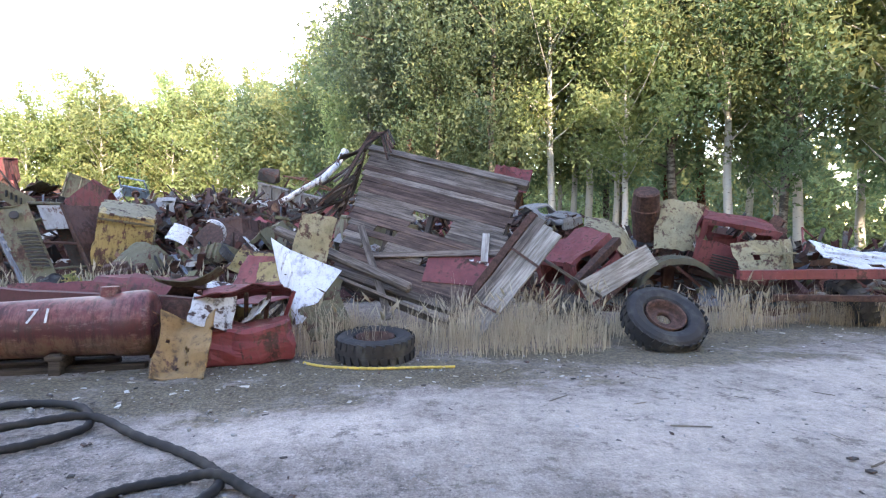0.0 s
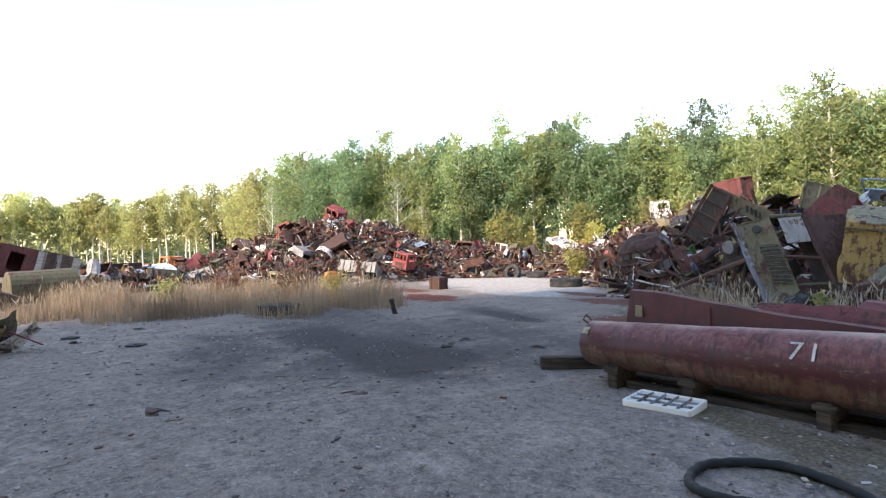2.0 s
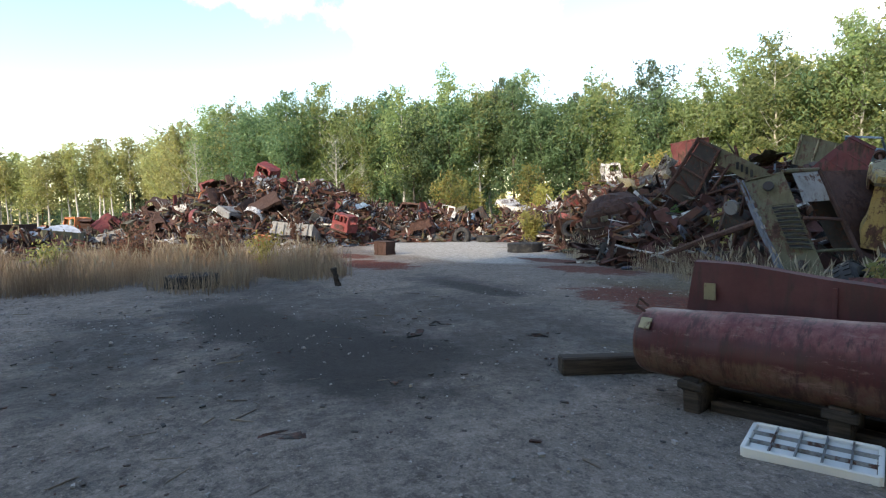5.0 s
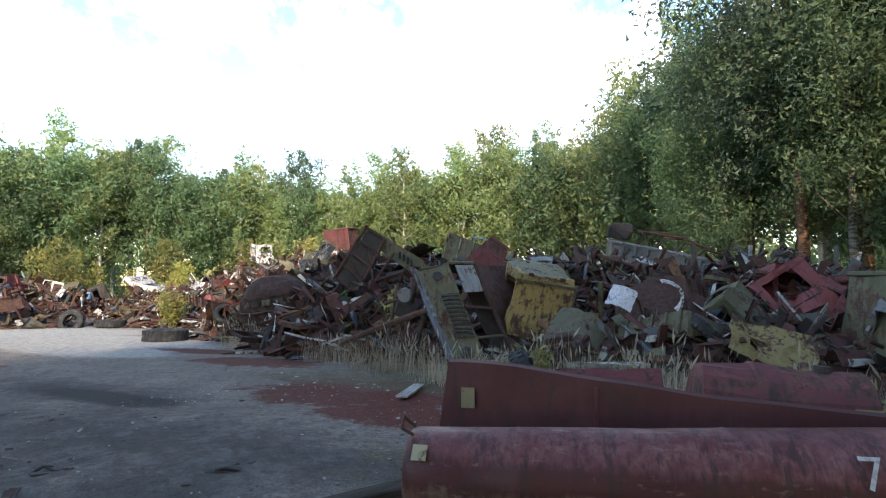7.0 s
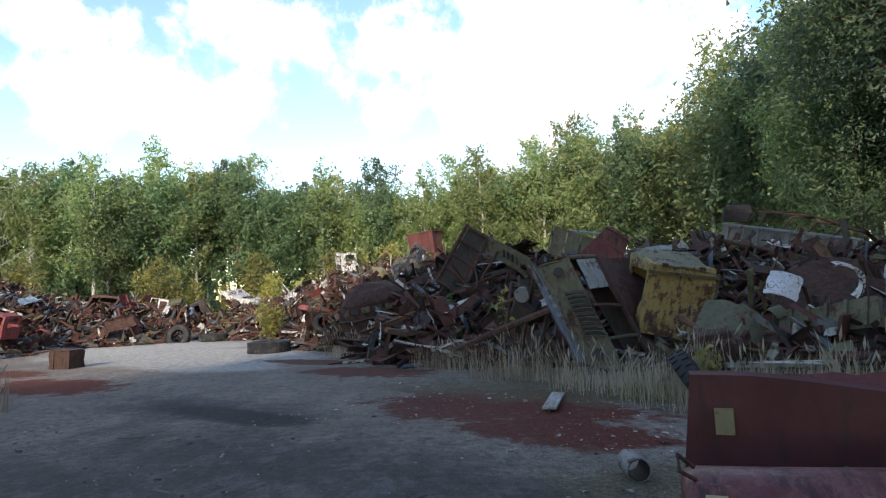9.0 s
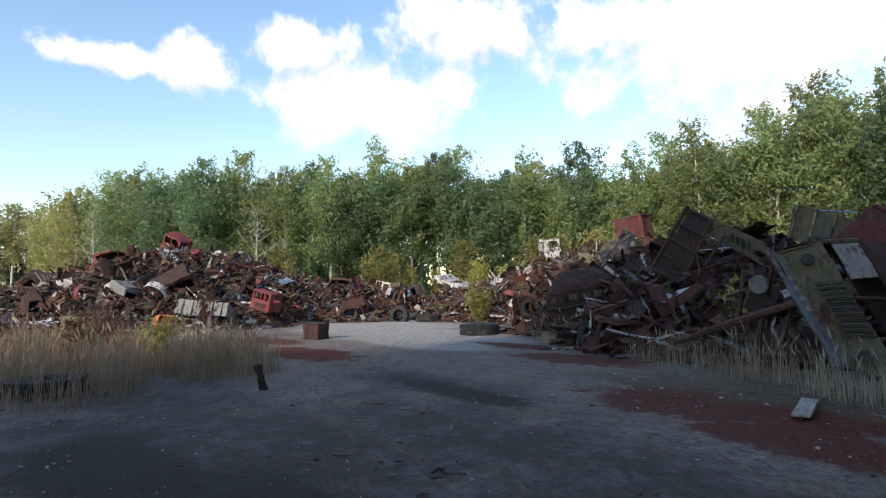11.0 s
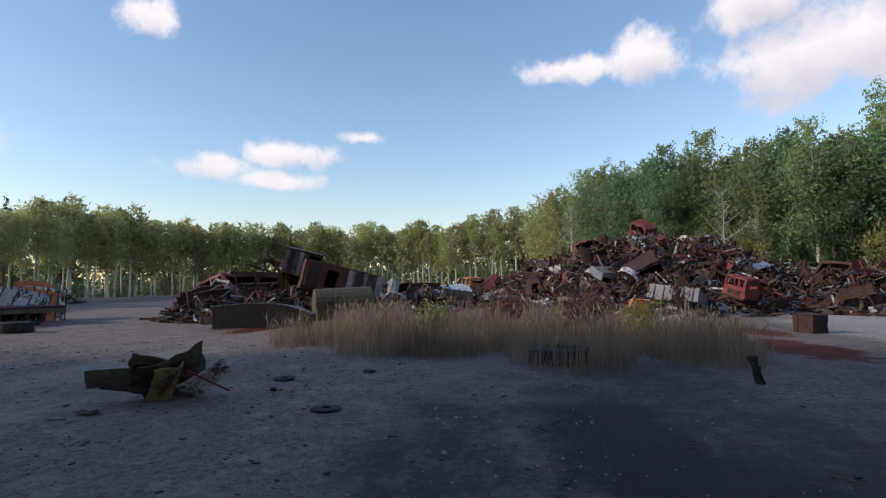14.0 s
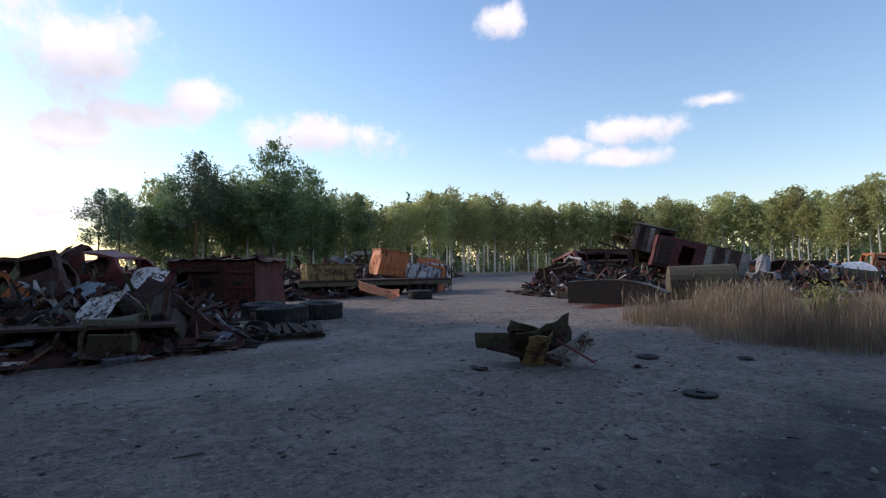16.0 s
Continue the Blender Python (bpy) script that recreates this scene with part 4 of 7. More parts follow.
def make_chassis(c, seed):
    t = thing("truck_chassis", f"{WORDS[c]} bent lorry frame with cross members", "chassis", "scrap in the heaps")
    for s in (-0.42, 0.42):
        bm = boxes((3.8, 0.02, 0.2, 0, s, 0), (3.8, 0.09, 0.02, 0, s * 0.9, 0.1), (3.8, 0.09, 0.02, 0, s * 0.9, -0.1))
        part("side_rail", dent(bm, 0.1, 0.6, seed), c, t)
    for x in (-1.6, -0.5, 0.6, 1.7):
        part("cross_member", boxes((0.12, 0.86, 0.12, x, 0, 0), bevel=0.01), c, t)
    return t


def make_axle(c, seed):
    t = thing("truck_axle", f"{WORDS[c]} lorry axle with hubs and brake drums", "axle", "scrap in the heaps")
    bm = bmesh.new()
    tube(bm, [(-0.9, 0, 0), (-0.25, 0, 0), (-0.15, 0, 0), (0.15, 0, 0), (0.25, 0, 0), (0.9, 0, 0)], [0.07, 0.08, 0.2, 0.2, 0.08, 0.07], 10)
    part("housing", bm, c, t, smooth=False)
    for s in (-0.95, 0.95):
        bm = bmesh.new()
        tube(bm, [(s - 0.08, 0, 0), (s + 0.08, 0, 0)], 0.22, 14)
        part("drum", bm, "rust", t)
    return t


def make_bed(c, seed):
    t = thing("truck_bed", f"{WORDS[c]} overturned ribbed dump lorry bed", "truck bed", "scrap in the heaps")
    bm = shell(2.6, 1.7, 0.75, 0.04, (("top", 0.06, 0.94, 0.06, 0.94),), 0.0)
    part("tray", dent(dent(bm, 0.12, 1.1, seed, 1), 0.05, 4, seed), c, t)
    for s in (-0.88, 0.88):
        for x in (-1.0, -0.5, 0, 0.5, 1.0):
            part("rib", boxes((0.08, 0.07, 0.75, x, s, 0.37)), c, t)
    return t


def make_drum(c, seed):
    t = thing("fuel_tank", f"{WORDS[c]} dented cylindrical fuel tank", "tank", "scrap in the heaps")
    bm = bmesh.new()
    tube(bm, [(-0.6, 0, 0), (-0.57, 0, 0), (-0.2, 0, 0), (-0.18, 0, 0), (0.2, 0, 0), (0.57, 0, 0), (0.6, 0, 0)], [0.24, 0.29, 0.29, 0.31, 0.29, 0.29, 0.24], 16)
    part("barrel", dent(bm, 0.05, 2.2, seed), c, t, smooth=False)
    bm = bmesh.new()
    tube(bm, [(0.3, 0, 0.27), (0.3, 0, 0.34)], 0.06, 10)
    part("filler_cap", bm, "black", t)
    return t


def make_engine(c, seed):
    t = thing("engine_block", f"{WORDS[c]} engine block with manifold and pulleys", "engine", "scrap in the heaps")
    part("block", boxes((0.9, 0.5, 0.5, 0, 0, 0.3), (0.7, 0.3, 0.2, 0, 0.02, 0.62), (0.25, 0.4, 0.35, -0.5, 0, 0.25), bevel=0.03), c, t)
    bm = bmesh.new()
    for i in range(4):
        tube(bm, [(-0.33 + 0.22 * i, -0.25, 0.5), (-0.33 + 0.22 * i, -0.4, 0.48), (-0.3 + 0.2 * i, -0.45, 0.3)], 0.04, 7)
    part("manifold", bm, "rust", t)
    bm = bmesh.new()
    tube(bm, [(0.46, 0, 0.3), (0.54, 0, 0.3)], 0.16, 14)
    part("pulley", bm, "black", t)
    return t


def make_pipe(c, seed):
    rr = random.Random(seed)
    bm = bmesh.new()
    pts = [Vector((-1.4 + 0.7 * i, rr.uniform(-0.25, 0.25), rr.uniform(-0.15, 0.15))) for i in range(5)]
    tube(bm, pts, 0.04, 7)
    return solo("bent_pipe", bm, c, f"{WORDS[c]} bent steel pipe among the scrap", "pipe", "scrap in the heaps")


def make_fender(c, seed):
    t = thing("wheel_arch", f"{WORDS[c]} curved lorry mudguard", "mudguard", "scrap in the heaps")
    bm = bmesh.new()
    rows = []
    for i in range(11):
        a = math.pi * (0.04 + 0.92 * i / 10)
        r = 0.62
        rows.append([bm.verts.new((-r * math.cos(a) * 1.15, y, r * math.sin(a) - dz)) for y, dz in ((-0.3, 0.12), (-0.27, 0.02), (0, 0), (0.3, 0.02))])
    for a, b in zip(rows, rows[1:]):
        for j in range(3):
            bm.faces.new((a[j], a[j + 1], b[j + 1], b[j]))
    thicken(bm, 0.015)
    part("guard", dent(bm, 0.06, 2, seed), c, t)
    part("bracket", boxes((0.05, 0.55, 0.04, 0.2, 0, 0.5)), "rust", t)
    return t


def make_cabinet(c, seed):
    t = thing("metal_box", f"{WORDS[c]} dented steel equipment box with an open side", "metal box", "scrap in the heaps")
    part("case", dent(shell(0.9, 0.6, 0.8, 0.025, (("front", 0.1, 0.9, 0.12, 0.88),)), 0.16, 1.6, seed, 1), c, t)
    part("flap", dent(boxes((0.72, 0.025, 0.6, 0.1, -0.52, 0.3, 30, 0, 20)), 0.03, 2, seed), c, t)
    return t


def make_case(c, seed):
    t = thing("steel_case", f"{WORDS[c]} closed steel case with ribs", "metal box", "wrecks picked out in the heaps")
    part("case", dent(shell(1.0, 0.8, 0.8, 0.03), 0.08, 2.2, seed, 1), c, t)
    part("lid", dent(boxes((1.04, 0.84, 0.05, 0, 0, 0.82), bevel=0.01), 0.03, 1.6, seed), c, t)
    for x in (-0.3, 0.3):
        part("rib", boxes((0.06, 0.86, 0.78, x, 0, 0.39)), c, t)
    return t


def make_bonnet(c, seed):
    t = thing("engine_bonnet", f"{WORDS[c]} curved engine bonnet tossed on the heap", "bonnet", "scrap in the heaps")
    part("skin", sheet(1.3, 1.2, 9, 6, 0.04, seed, 0.014, curl=-0.35), c, t, smooth=False)
    part("rib", boxes((0.05, 1.1, 0.05, 0, 0, -0.04)), c, t)
    return t


def make_plank(c, seed):
    return solo("timber_plank", dent(boxes((2.4, 0.16, 0.04, 0, 0, 0), bevel=0.008), 0.04, 0.8, seed), "plank" if c == "grey" else "brownplank", "weathered grey plank among the scrap" if c == "grey" else "brown weathered plank among the scrap", "plank", "planks among the scrap")


def make_seatframe(c, seed):
    bm = bmesh.new()
    for y in (-0.35, 0.35):
        tube(bm, [(-0.5, y, 0), (0.4, y, 0.02), (0.55, y, 0.2), (0.75, y, 0.9)], 0.025, 6)
    for q in ((-0.5, 0), (0.0, 0.01), (0.4, 0.02), (0.62, 0.5), (0.75, 0.9)):
        tube(bm, [(q[0], -0.35, q[1]), (q[0], 0.35, q[1])], 0.02, 6)
    return solo("tube_frame", bm, c, f"{WORDS[c]} welded tube frame", "metal frame", "scrap in the heaps")


KINDS = {
    make_panel: (("rust", "maroon", "white", "grey", "olive", "brown", "blue", "black", "maroon", "rust"), 4.0, 0.25),
    make_bonnet: (("maroon", "khaki", "grey", "rust", "brown"), 3.0, 0.3),
    make_door: (("maroon", "khaki", "grey", "red", "brown", "white"), 2.2, 0.1),
    make_cab: (("olive", "brown", "maroon", "rust"), 0.8, 0.4),
    make_car: (("brown", "rust", "maroon", "grey", "black"), 1.0, 0.2),
    make_chassis: (("rust", "brown", "black"), 2.6, 0.1),
    make_axle: (("rust", "brown"), 1.5, 0.1),
    make_bed: (("brown", "olive", "grey", "rust"), 0.9, 0.3),
    make_drum: (("maroon", "brown", "rust", "blue"), 1.3, 0.1),
    make_engine: (("brown", "black", "rust"), 2.2, 0.1),
    make_pipe: (("rust", "brown", "grey", "white"), 3.0, 0.1),
    make_fender: (("olive", "maroon", "grey", "brown", "white"), 2.4, 0.1),
    make_cabinet: (("khaki", "grey", "orange", "brown", "maroon"), 0.8, 0.25),
    make_plank: (("grey", "brown"), 1.2, 0.1),
    make_seatframe: (("rust", "grey"), 2.0, 0.2),
}
STOCK = []
for maker, (cols, weight, lift) in KINDS.items():
    for i, c in enumerate(cols):
        STOCK.append([maker(c, i * 3.7 + len(STOCK)), weight / len(cols), lift, False])
tyre_stock = [make_tyre(), True]
tyre_stock[0].matrix_basis = pose(-35.5, 12.6, 0.25, 6, 8, 0)
tagged(tyre_stock[0], group="tyres among the scrap")
CLEAR = [(-10.2, 13.2, 1.7), (-8.8, 14.8, 1.5), (-18.2, 17.3, 1.6), (-13.4, 15.4, 1.5), (-11, 15.6, 1.0), (-8.5, 24.5, 2.6), (-31.4, 22.0, 2.6), (-33.5, 33.1, 1.2), (-3.6, 12.2, 1.4), (-22.0, -20.0, 3), (-16, -18.2, 2.4), (-34, -9, 4.5), (-9.6, -8.7, 1.7), (-8.0, -9.0, 1.6)]


def strew():
    rr = random.Random(99)
    weights = [s[1] for s in STOCK]
    spots = []
    for cx, cy, rx, ry, h in HEAPS:
        near = math.hypot(cx + 6, cy - 2)
        count = int(rx * ry * (2.0 if near < 26 else 1.5 if near < 55 else 0.9))
        spots += [(cx, cy, rx, ry, h)] * count
    for n, (cx, cy, rx, ry, h) in enumerate(spots):
        a, r = rr.uniform(0, 6.2832), math.sqrt(rr.random()) * 0.97
        x, y = cx + rx * r * math.cos(a), cy + ry * r * math.sin(a)
        if any((x - u) ** 2 + (y - v) ** 2 < w * w for u, v, w in CLEAR):
            continue
        s = STOCK[n] if n < len(STOCK) else rr.choices(STOCK, weights)[0]
        large = s[0].name.split(".")[0] in ("truck_cab", "car_body", "truck_bed", "truck_chassis", "metal_box")
        z = heap_height(x, y) * (rr.uniform(0.45, 0.75) if large else rr.uniform(0.75, 0.98))
        tilt = 40 if z > 0.5 else 15
        m = pose(x, y, max(z, 0.06) + 0.03, rr.gauss(0, tilt), rr.gauss(0, tilt), rr.uniform(0, 360)) @ Matrix.Scale((rr.uniform(0.6, 0.9) if large else rr.uniform(0.45, 0.9)) * (1.15 if x < -33 else 1.0), 4)
        if not s[3]:
            s[0].matrix_basis, s[3] = m, True
        else:
            copy_thing(s[0], m)
        if rr.random() < 0.03:
            copy_thing(tyre_stock[0], pose(x + 0.6, y - 0.4, heap_height(x + 0.6, y - 0.4) * 0.7 + 0.2, rr.gauss(0, 40), rr.gauss(0, 40), 0) @ Matrix.Scale(0.8, 4))
    for s in STOCK:
        if not s[3]:
            s[0].matrix_basis, s[3] = pose(-47 + rr.uniform(-3, 3), 11 + rr.uniform(-3, 3), 4.6, rr.gauss(0, 40), rr.gauss(0, 40), 0), True


strew()


def rubble(cx, cy, rx, ry, h, seed):
    """The mass of a heap: small bent plates, bars and lumps down to the ground."""
    g = np.random.default_rng(seed)
    near = math.hypot(cx + 6, cy - 2)
    n = int(rx * ry * (60 if near < 26 else 45 if near < 55 else 18)) + 60
    r, a = np.sqrt(g.random(n)), g.random(n) * 6.2832
    x, y = cx + rx * r * np.cos(a) * 1.03, cy + ry * r * np.sin(a) * 1.03
    z = np.array([heap_height(u, v) for u, v in zip(x, y)]) * g.uniform(0.5, 0.9, n)
    size = np.stack([g.uniform(0.12, 0.85, n), g.uniform(0.05, 0.34, n), g.choice([0.012, 0.02, 0.06], n)], 1)
    bars = g.random(n) < 0.4
    size[bars, 1], size[bars, 0] = 0.035, g.uniform(0.5, 1.9, bars.sum())
    q = g.normal(size=(n, 3, 3))
    flat = np.where(z < 0.25, 0.25, 1.0)
    ax = q[:, 0]
    ax[:, 2] *= 0.7 * flat
    ax /= np.linalg.norm(ax, axis=1)[:, None]
    bx = np.cross(np.where((flat < 1)[:, None], np.array([0, 0, 1.0]) + 0.2 * q[:, 1], q[:, 1]), ax)
    bx /= np.linalg.norm(bx, axis=1)[:, None]
    cxx = np.cross(ax, bx)
    k = np.array([(i, j, l) for l in (-0.5, 0.5) for j in (-0.5, 0.5) for i in (-0.5, 0.5)])
    v = (np.stack([x, y, np.maximum(z, 0.05)], 1)[:, None, :] + k[None, :, 0:1] * size[:, None, 0:1] * ax[:, None, :] + k[None, :, 1:2] * size[:, None, 1:2] * bx[:, None, :] + k[None, :, 2:3] * size[:, None, 2:3] * cxx[:, None, :])
    v += g.normal(size=v.shape) * 0.035
    f = np.array([(0, 2, 3, 1), (4, 5, 7, 6), (0, 1, 5, 4), (2, 6, 7, 3), (0, 4, 6, 2), (1, 3, 7, 5)])
    faces = (np.arange(n)[:, None, None] * 8 + f[None]).reshape(-1, 4)
    # a core that closes the gaps between them
    verts, fl = v.reshape(-1, 3).tolist(), faces.tolist()
    b0, ring, seg = len(verts), 8, 30
    for i in range(ring + 1):
        for j in range(seg):
            t, u = i / ring, 2 * math.pi * j / seg
            px, py = cx + rx * t * math.cos(u), cy + ry * t * math.sin(u)
            verts.append((px, py, heap_height(px, py) * 0.62 * (1 + 0.3 * noise.noise(Vector((px, py, 0)))) - 0.05))
    for i in range(ring):
        for j in range(seg):
            p = b0 + i * seg
            fl.append((p + j, p + seg + j, p + seg + (j + 1) % seg, p + (j + 1) % seg))
    ob = new("scrap_rubble", mesh_of("scrap_rubble", verts, fl, "jumble"))
    tagged(ob, "heap of small rusted scrap metal bits and bars", "scrap heap", kind="stuff")


for i, hp in enumerate(HEAPS):
    rubble(*hp, 300 + i)

# ---- grass ----
def blades(name, patches, count, height, width, material, label, seed, heads=0.0, droop=0.35):
    """Tufts of upright blades; patches are x, y, half widths."""
    g = np.random.default_rng(seed)
    area = np.array([p[2] * p[3] for p in patches])
    pick = g.choice(len(patches), count, p=area / area.sum())
    p = np.array([q[:4] for q in patches])[pick]
    a, r = g.random(count) * 6.2832, np.sqrt(g.random(count))
    tuft = g.normal(size=(len(patches) * 60, 2)) * 0.6
    x = p[:, 0] + p[:, 2] * r * np.cos(a)
    y = p[:, 1] + p[:, 3] * r * np.sin(a)
    cell = np.floor(x / 0.28) * 12.9898 + np.floor(y / 0.28) * 78.233
    tone = np.modf(np.abs(np.sin(cell)) * 43758.5453)[0]
    keep = g.random(count) < (0.35 + 0.65 * tone) * (1.05 - r ** 5)
    x, y, tone = x[keep], y[keep], tone[keep]
    n = len(x)
    h = height * g.uniform(0.3, 1.1, n) * (0.55 + 0.6 * tone) * (0.85 + 0.3 * np.sin(x * 1.9) * np.cos(y * 2.3))
    d = g.random(n) * 6.2832
    lean = droop * g.random(n) * h
    dx, dy = np.cos(d) * lean, np.sin(d) * lean
    w = width * g.uniform(0.6, 1.3, n)
    ex, ey = np.cos(d + 1.6) * w, np.sin(d + 1.6) * w
    z = np.zeros(n)
    v = np.stack([np.stack([x - ex, y - ey, z - 0.02], 1), np.stack([x + ex, y + ey, z - 0.02], 1), np.stack([x + dx * 0.35 + ex * 0.7, y + dy * 0.35 + ey * 0.7, h * 0.6], 1),
                  np.stack([x + dx * 0.35 - ex * 0.7, y + dy * 0.35 - ey * 0.7, h * 0.6], 1), np.stack([x + dx, y + dy, h], 1)], 1)
    k = np.arange(n) * 5
    faces = [tuple(q) for q in np.stack([k, k + 1, k + 2, k + 3], 1).tolist()] + [tuple(q) for q in np.stack([k + 3, k + 2, k + 4], 1).tolist()]
    tagged(new(name, mesh_of(name, v.reshape(-1, 3).tolist(), faces, material)), label, "grass", kind="stuff")
    if heads:
        sel = np.where((g.random(n) < heads) & (h > height * 0.6))[0]
        vv, ff = [], []
        for i in sel:
            top = Vector((x[i] + dx[i], y[i] + dy[i], h[i]))
            way = Vector((dx[i] * 1.2, dy[i] * 1.2, h[i])).normalized()
            ln, wd = height * g.uniform(0.2, 0.34), height * g.uniform(0.014, 0.03)
            s = way.orthogonal().normalized()
            u = way.cross(s)
            b = len(vv)
            base = top - way * ln * 0.5
            vv.append(tuple(base))
            for t in range(4):
                o = (s * math.cos(t * 1.571) + u * math.sin(t * 1.571)) * wd
                vv.append(tuple(base + way * ln * 0.4 + o))
            vv.append(tuple(base + way * ln))
            ff += [(b, b + 1 + t, b + 1 + (t + 1) % 4) for t in range(4)] + [(b + 5, b + 1 + (t + 1) % 4, b + 1 + t) for t in range(4)]
        if vv:
            tagged(new("grass_heads", mesh_of("grass_heads", vv, ff, "reed")), "pale feathery seed heads of tall dry grass", "grass", kind="stuff")


blades("dry_grass", ((-20.5, 3.2, 4.2, 1.6), (-21.5, 0.6, 3.6, 1.5), (-24, -2.2, 3.5, 1.3), (-19.2, 6.0, 2.2, 1.2), (-22.5, 5.5, 4.0, 2.5), (-26, 2, 5, 3), (-30, -4, 4.5, 1.5), (-22.3, -3.6, 2.2, 1.6), (-20.2, -1.0, 2.0, 1.5)), 60000, 0.98, 0.007, "straw", "tall dry yellow grass along the yard", 5, 0.05, 0.6)
blades("dry_grass", ((0.6, 7.6, 1.9, 0.75), (-0.9, 7.6, 0.8, 0.5), (2.0, 8.6, 1.2, 0.6), (4.4, 9.3, 1.5, 0.6), (7.4, 9.6, 1.6, 0.5), (-1.6, 7.2, 0.9, 0.4)), 9500, 0.85, 0.005, "palestraw", "dry yellow grass growing in front of the wreck", 6, 0.1, 0.8)
blades("dry_grass", ((-6.6, 11.2, 2.2, 1.2), (-8.8, 12.0, 1.4, 0.9), (-4.3, 10.4, 1.4, 1.0), (-11.0, 12.6, 1.2, 0.7), (-13.0, 13.4, 1.2, 0.5), (-16.5, 15.5, 2.4, 0.8), (-19.5, 17.5, 2.0, 0.8)), 12000, 0.85, 0.005, "palestraw", "tall dry grass between the scrap heaps", 7, 0.12, 0.7)
blades("green_weeds", ((-6.0, 9.8, 1.2, 0.4), (-3.5, 9.6, 1.2, 0.5), (-8.4, 11.4, 0.6, 0.4)), 900, 0.35, 0.014, "weed", "green weeds at the foot of the heap", 8)


# ---- the red tank on its timber bearers ----
def build_tank():
    a, b, z = Vector((-7.02, 5.66, 0)), Vector((-3.42, 6.5, 0)), 0.45
    d = (b - a)
    ln = d.length
    t = thing("steel_tank", "long dark red rusty steel tank lying on bearers", "tank", at=pose(a.x, a.y, 0, 0, 0, math.degrees(math.atan2(d.y, d.x))))

    def axis(x):
        return z + 0.09 * x / ln

    def radius(x):
        return 0.275 + 0.085 * x / ln
    bm = bmesh.new()
    xs = [0.0, 0.02, 0.06, 0.4, 0.7, 0.715, 0.73, 1.1, 1.5, 1.9, 1.915, 1.93, 2.3, 2.7, ln - 0.42, ln - 0.40, ln - 0.25, ln - 0.1, ln - 0.03, ln]
    ks = [0.78, 0.95, 1.0, 1.0, 1.0, 1.012, 1.0, 1.0, 1.0, 1.0, 1.012, 1.0, 1.0, 1.0, 1.0, 1.07, 1.08, 1.07, 1.0, 0.8]
    tube(bm, [(x, 0, axis(x)) for x in xs], [radius(x) * q for x, q in zip(xs, ks)], 36)
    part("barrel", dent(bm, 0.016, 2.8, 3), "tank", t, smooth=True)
    bm = bmesh.new()
    tube(bm, [(ln - 0.5, 0.02, 0.78), (ln - 0.5, 0.02, 0.97)], [0.12, 0.1], 14)
    part("neck", bm, "tank", t)
    bm = bmesh.new()
    tube(bm, [(0.05, -0.1, z + 0.26), (-0.02, -0.11, z + 0.3), (-0.02, -0.06, z + 0.36), (0.05, -0.04, z + 0.3)], 0.012, 6)
    part("lifting_eye", bm, "rust", t)
    part("tag_plate", boxes((0.09, 0.012, 0.1, 0.12, -0.235, z + 0.19, -40)), "khaki", t, "small pale plate")
    bm = bmesh.new()
    tube(bm, [(ln - 0.02, -0.16, z + 0.25), (ln + 0.06, -0.17, z + 0.2), (ln + 0.06, -0.17, z + 0.1), (ln - 0.02, -0.16, z + 0.05)], 0.012, 6)
    part("handle", bm, "rust", t)
    for x in (0.5, 1.45, 2.7):
        part("leg", dent(boxes((0.13, 0.42, 0.3, x, -0.05, 0.1), (0.2, 0.46, 0.06, x, -0.05, 0.2), bevel=0.01), 0.02, 3, x), "darkwood", t)
    # painted figures bent round the flank
    for txt, off in (("7", 0.0), ("1", 0.15)):
        cu = bpy.data.curves.new("painted_number", "FONT")
        cu.body, cu.size = txt, 0.25
        tmp = new("tmp", cu)
        me = bpy.data.meshes.new_from_object(tmp.evaluated_get(bpy.context.evaluated_depsgraph_get()))
        bpy.data.objects.remove(tmp)
        x0 = ln - 1.24 + off
        for v in me.vertices:
            q = radius(x0) + 0.036
            ang = 0.3 + v.co.y / q
            v.co = Vector((x0 + v.co.x, -q * math.cos(ang), axis(x0) + q * math.sin(ang)))
        me.materials.clear()
        me.materials.append(M["white"])
        ob = new("painted_number", me)
        ob.parent = t
        tagged(ob, "white hand-painted digit on the tank")
    for y, xx, sx in ((0.05, 2.1, 3.0), (0.42, 1.7, 3.0)):
        solo("bearer_beam", boxes((sx, 0.12, 0.09, 0, 0, 0), bevel=0.01), "darkwood", "dark flat bearer under the red tank", "beam", at=t.matrix_basis @ pose(xx, y - 0.12, 0.03))
    bm = boxes((1.1, 0.19, 0.17, 0, 0, 0), bevel=0.015)
    solo("timber_beam", dent(bm, 0.02, 2, 4), "darkwood", "dark squared timber beam lying on the ground", "beam", at=pose(-7.56, 5.88, 0.085, 0, 0, 61))


build_tank()


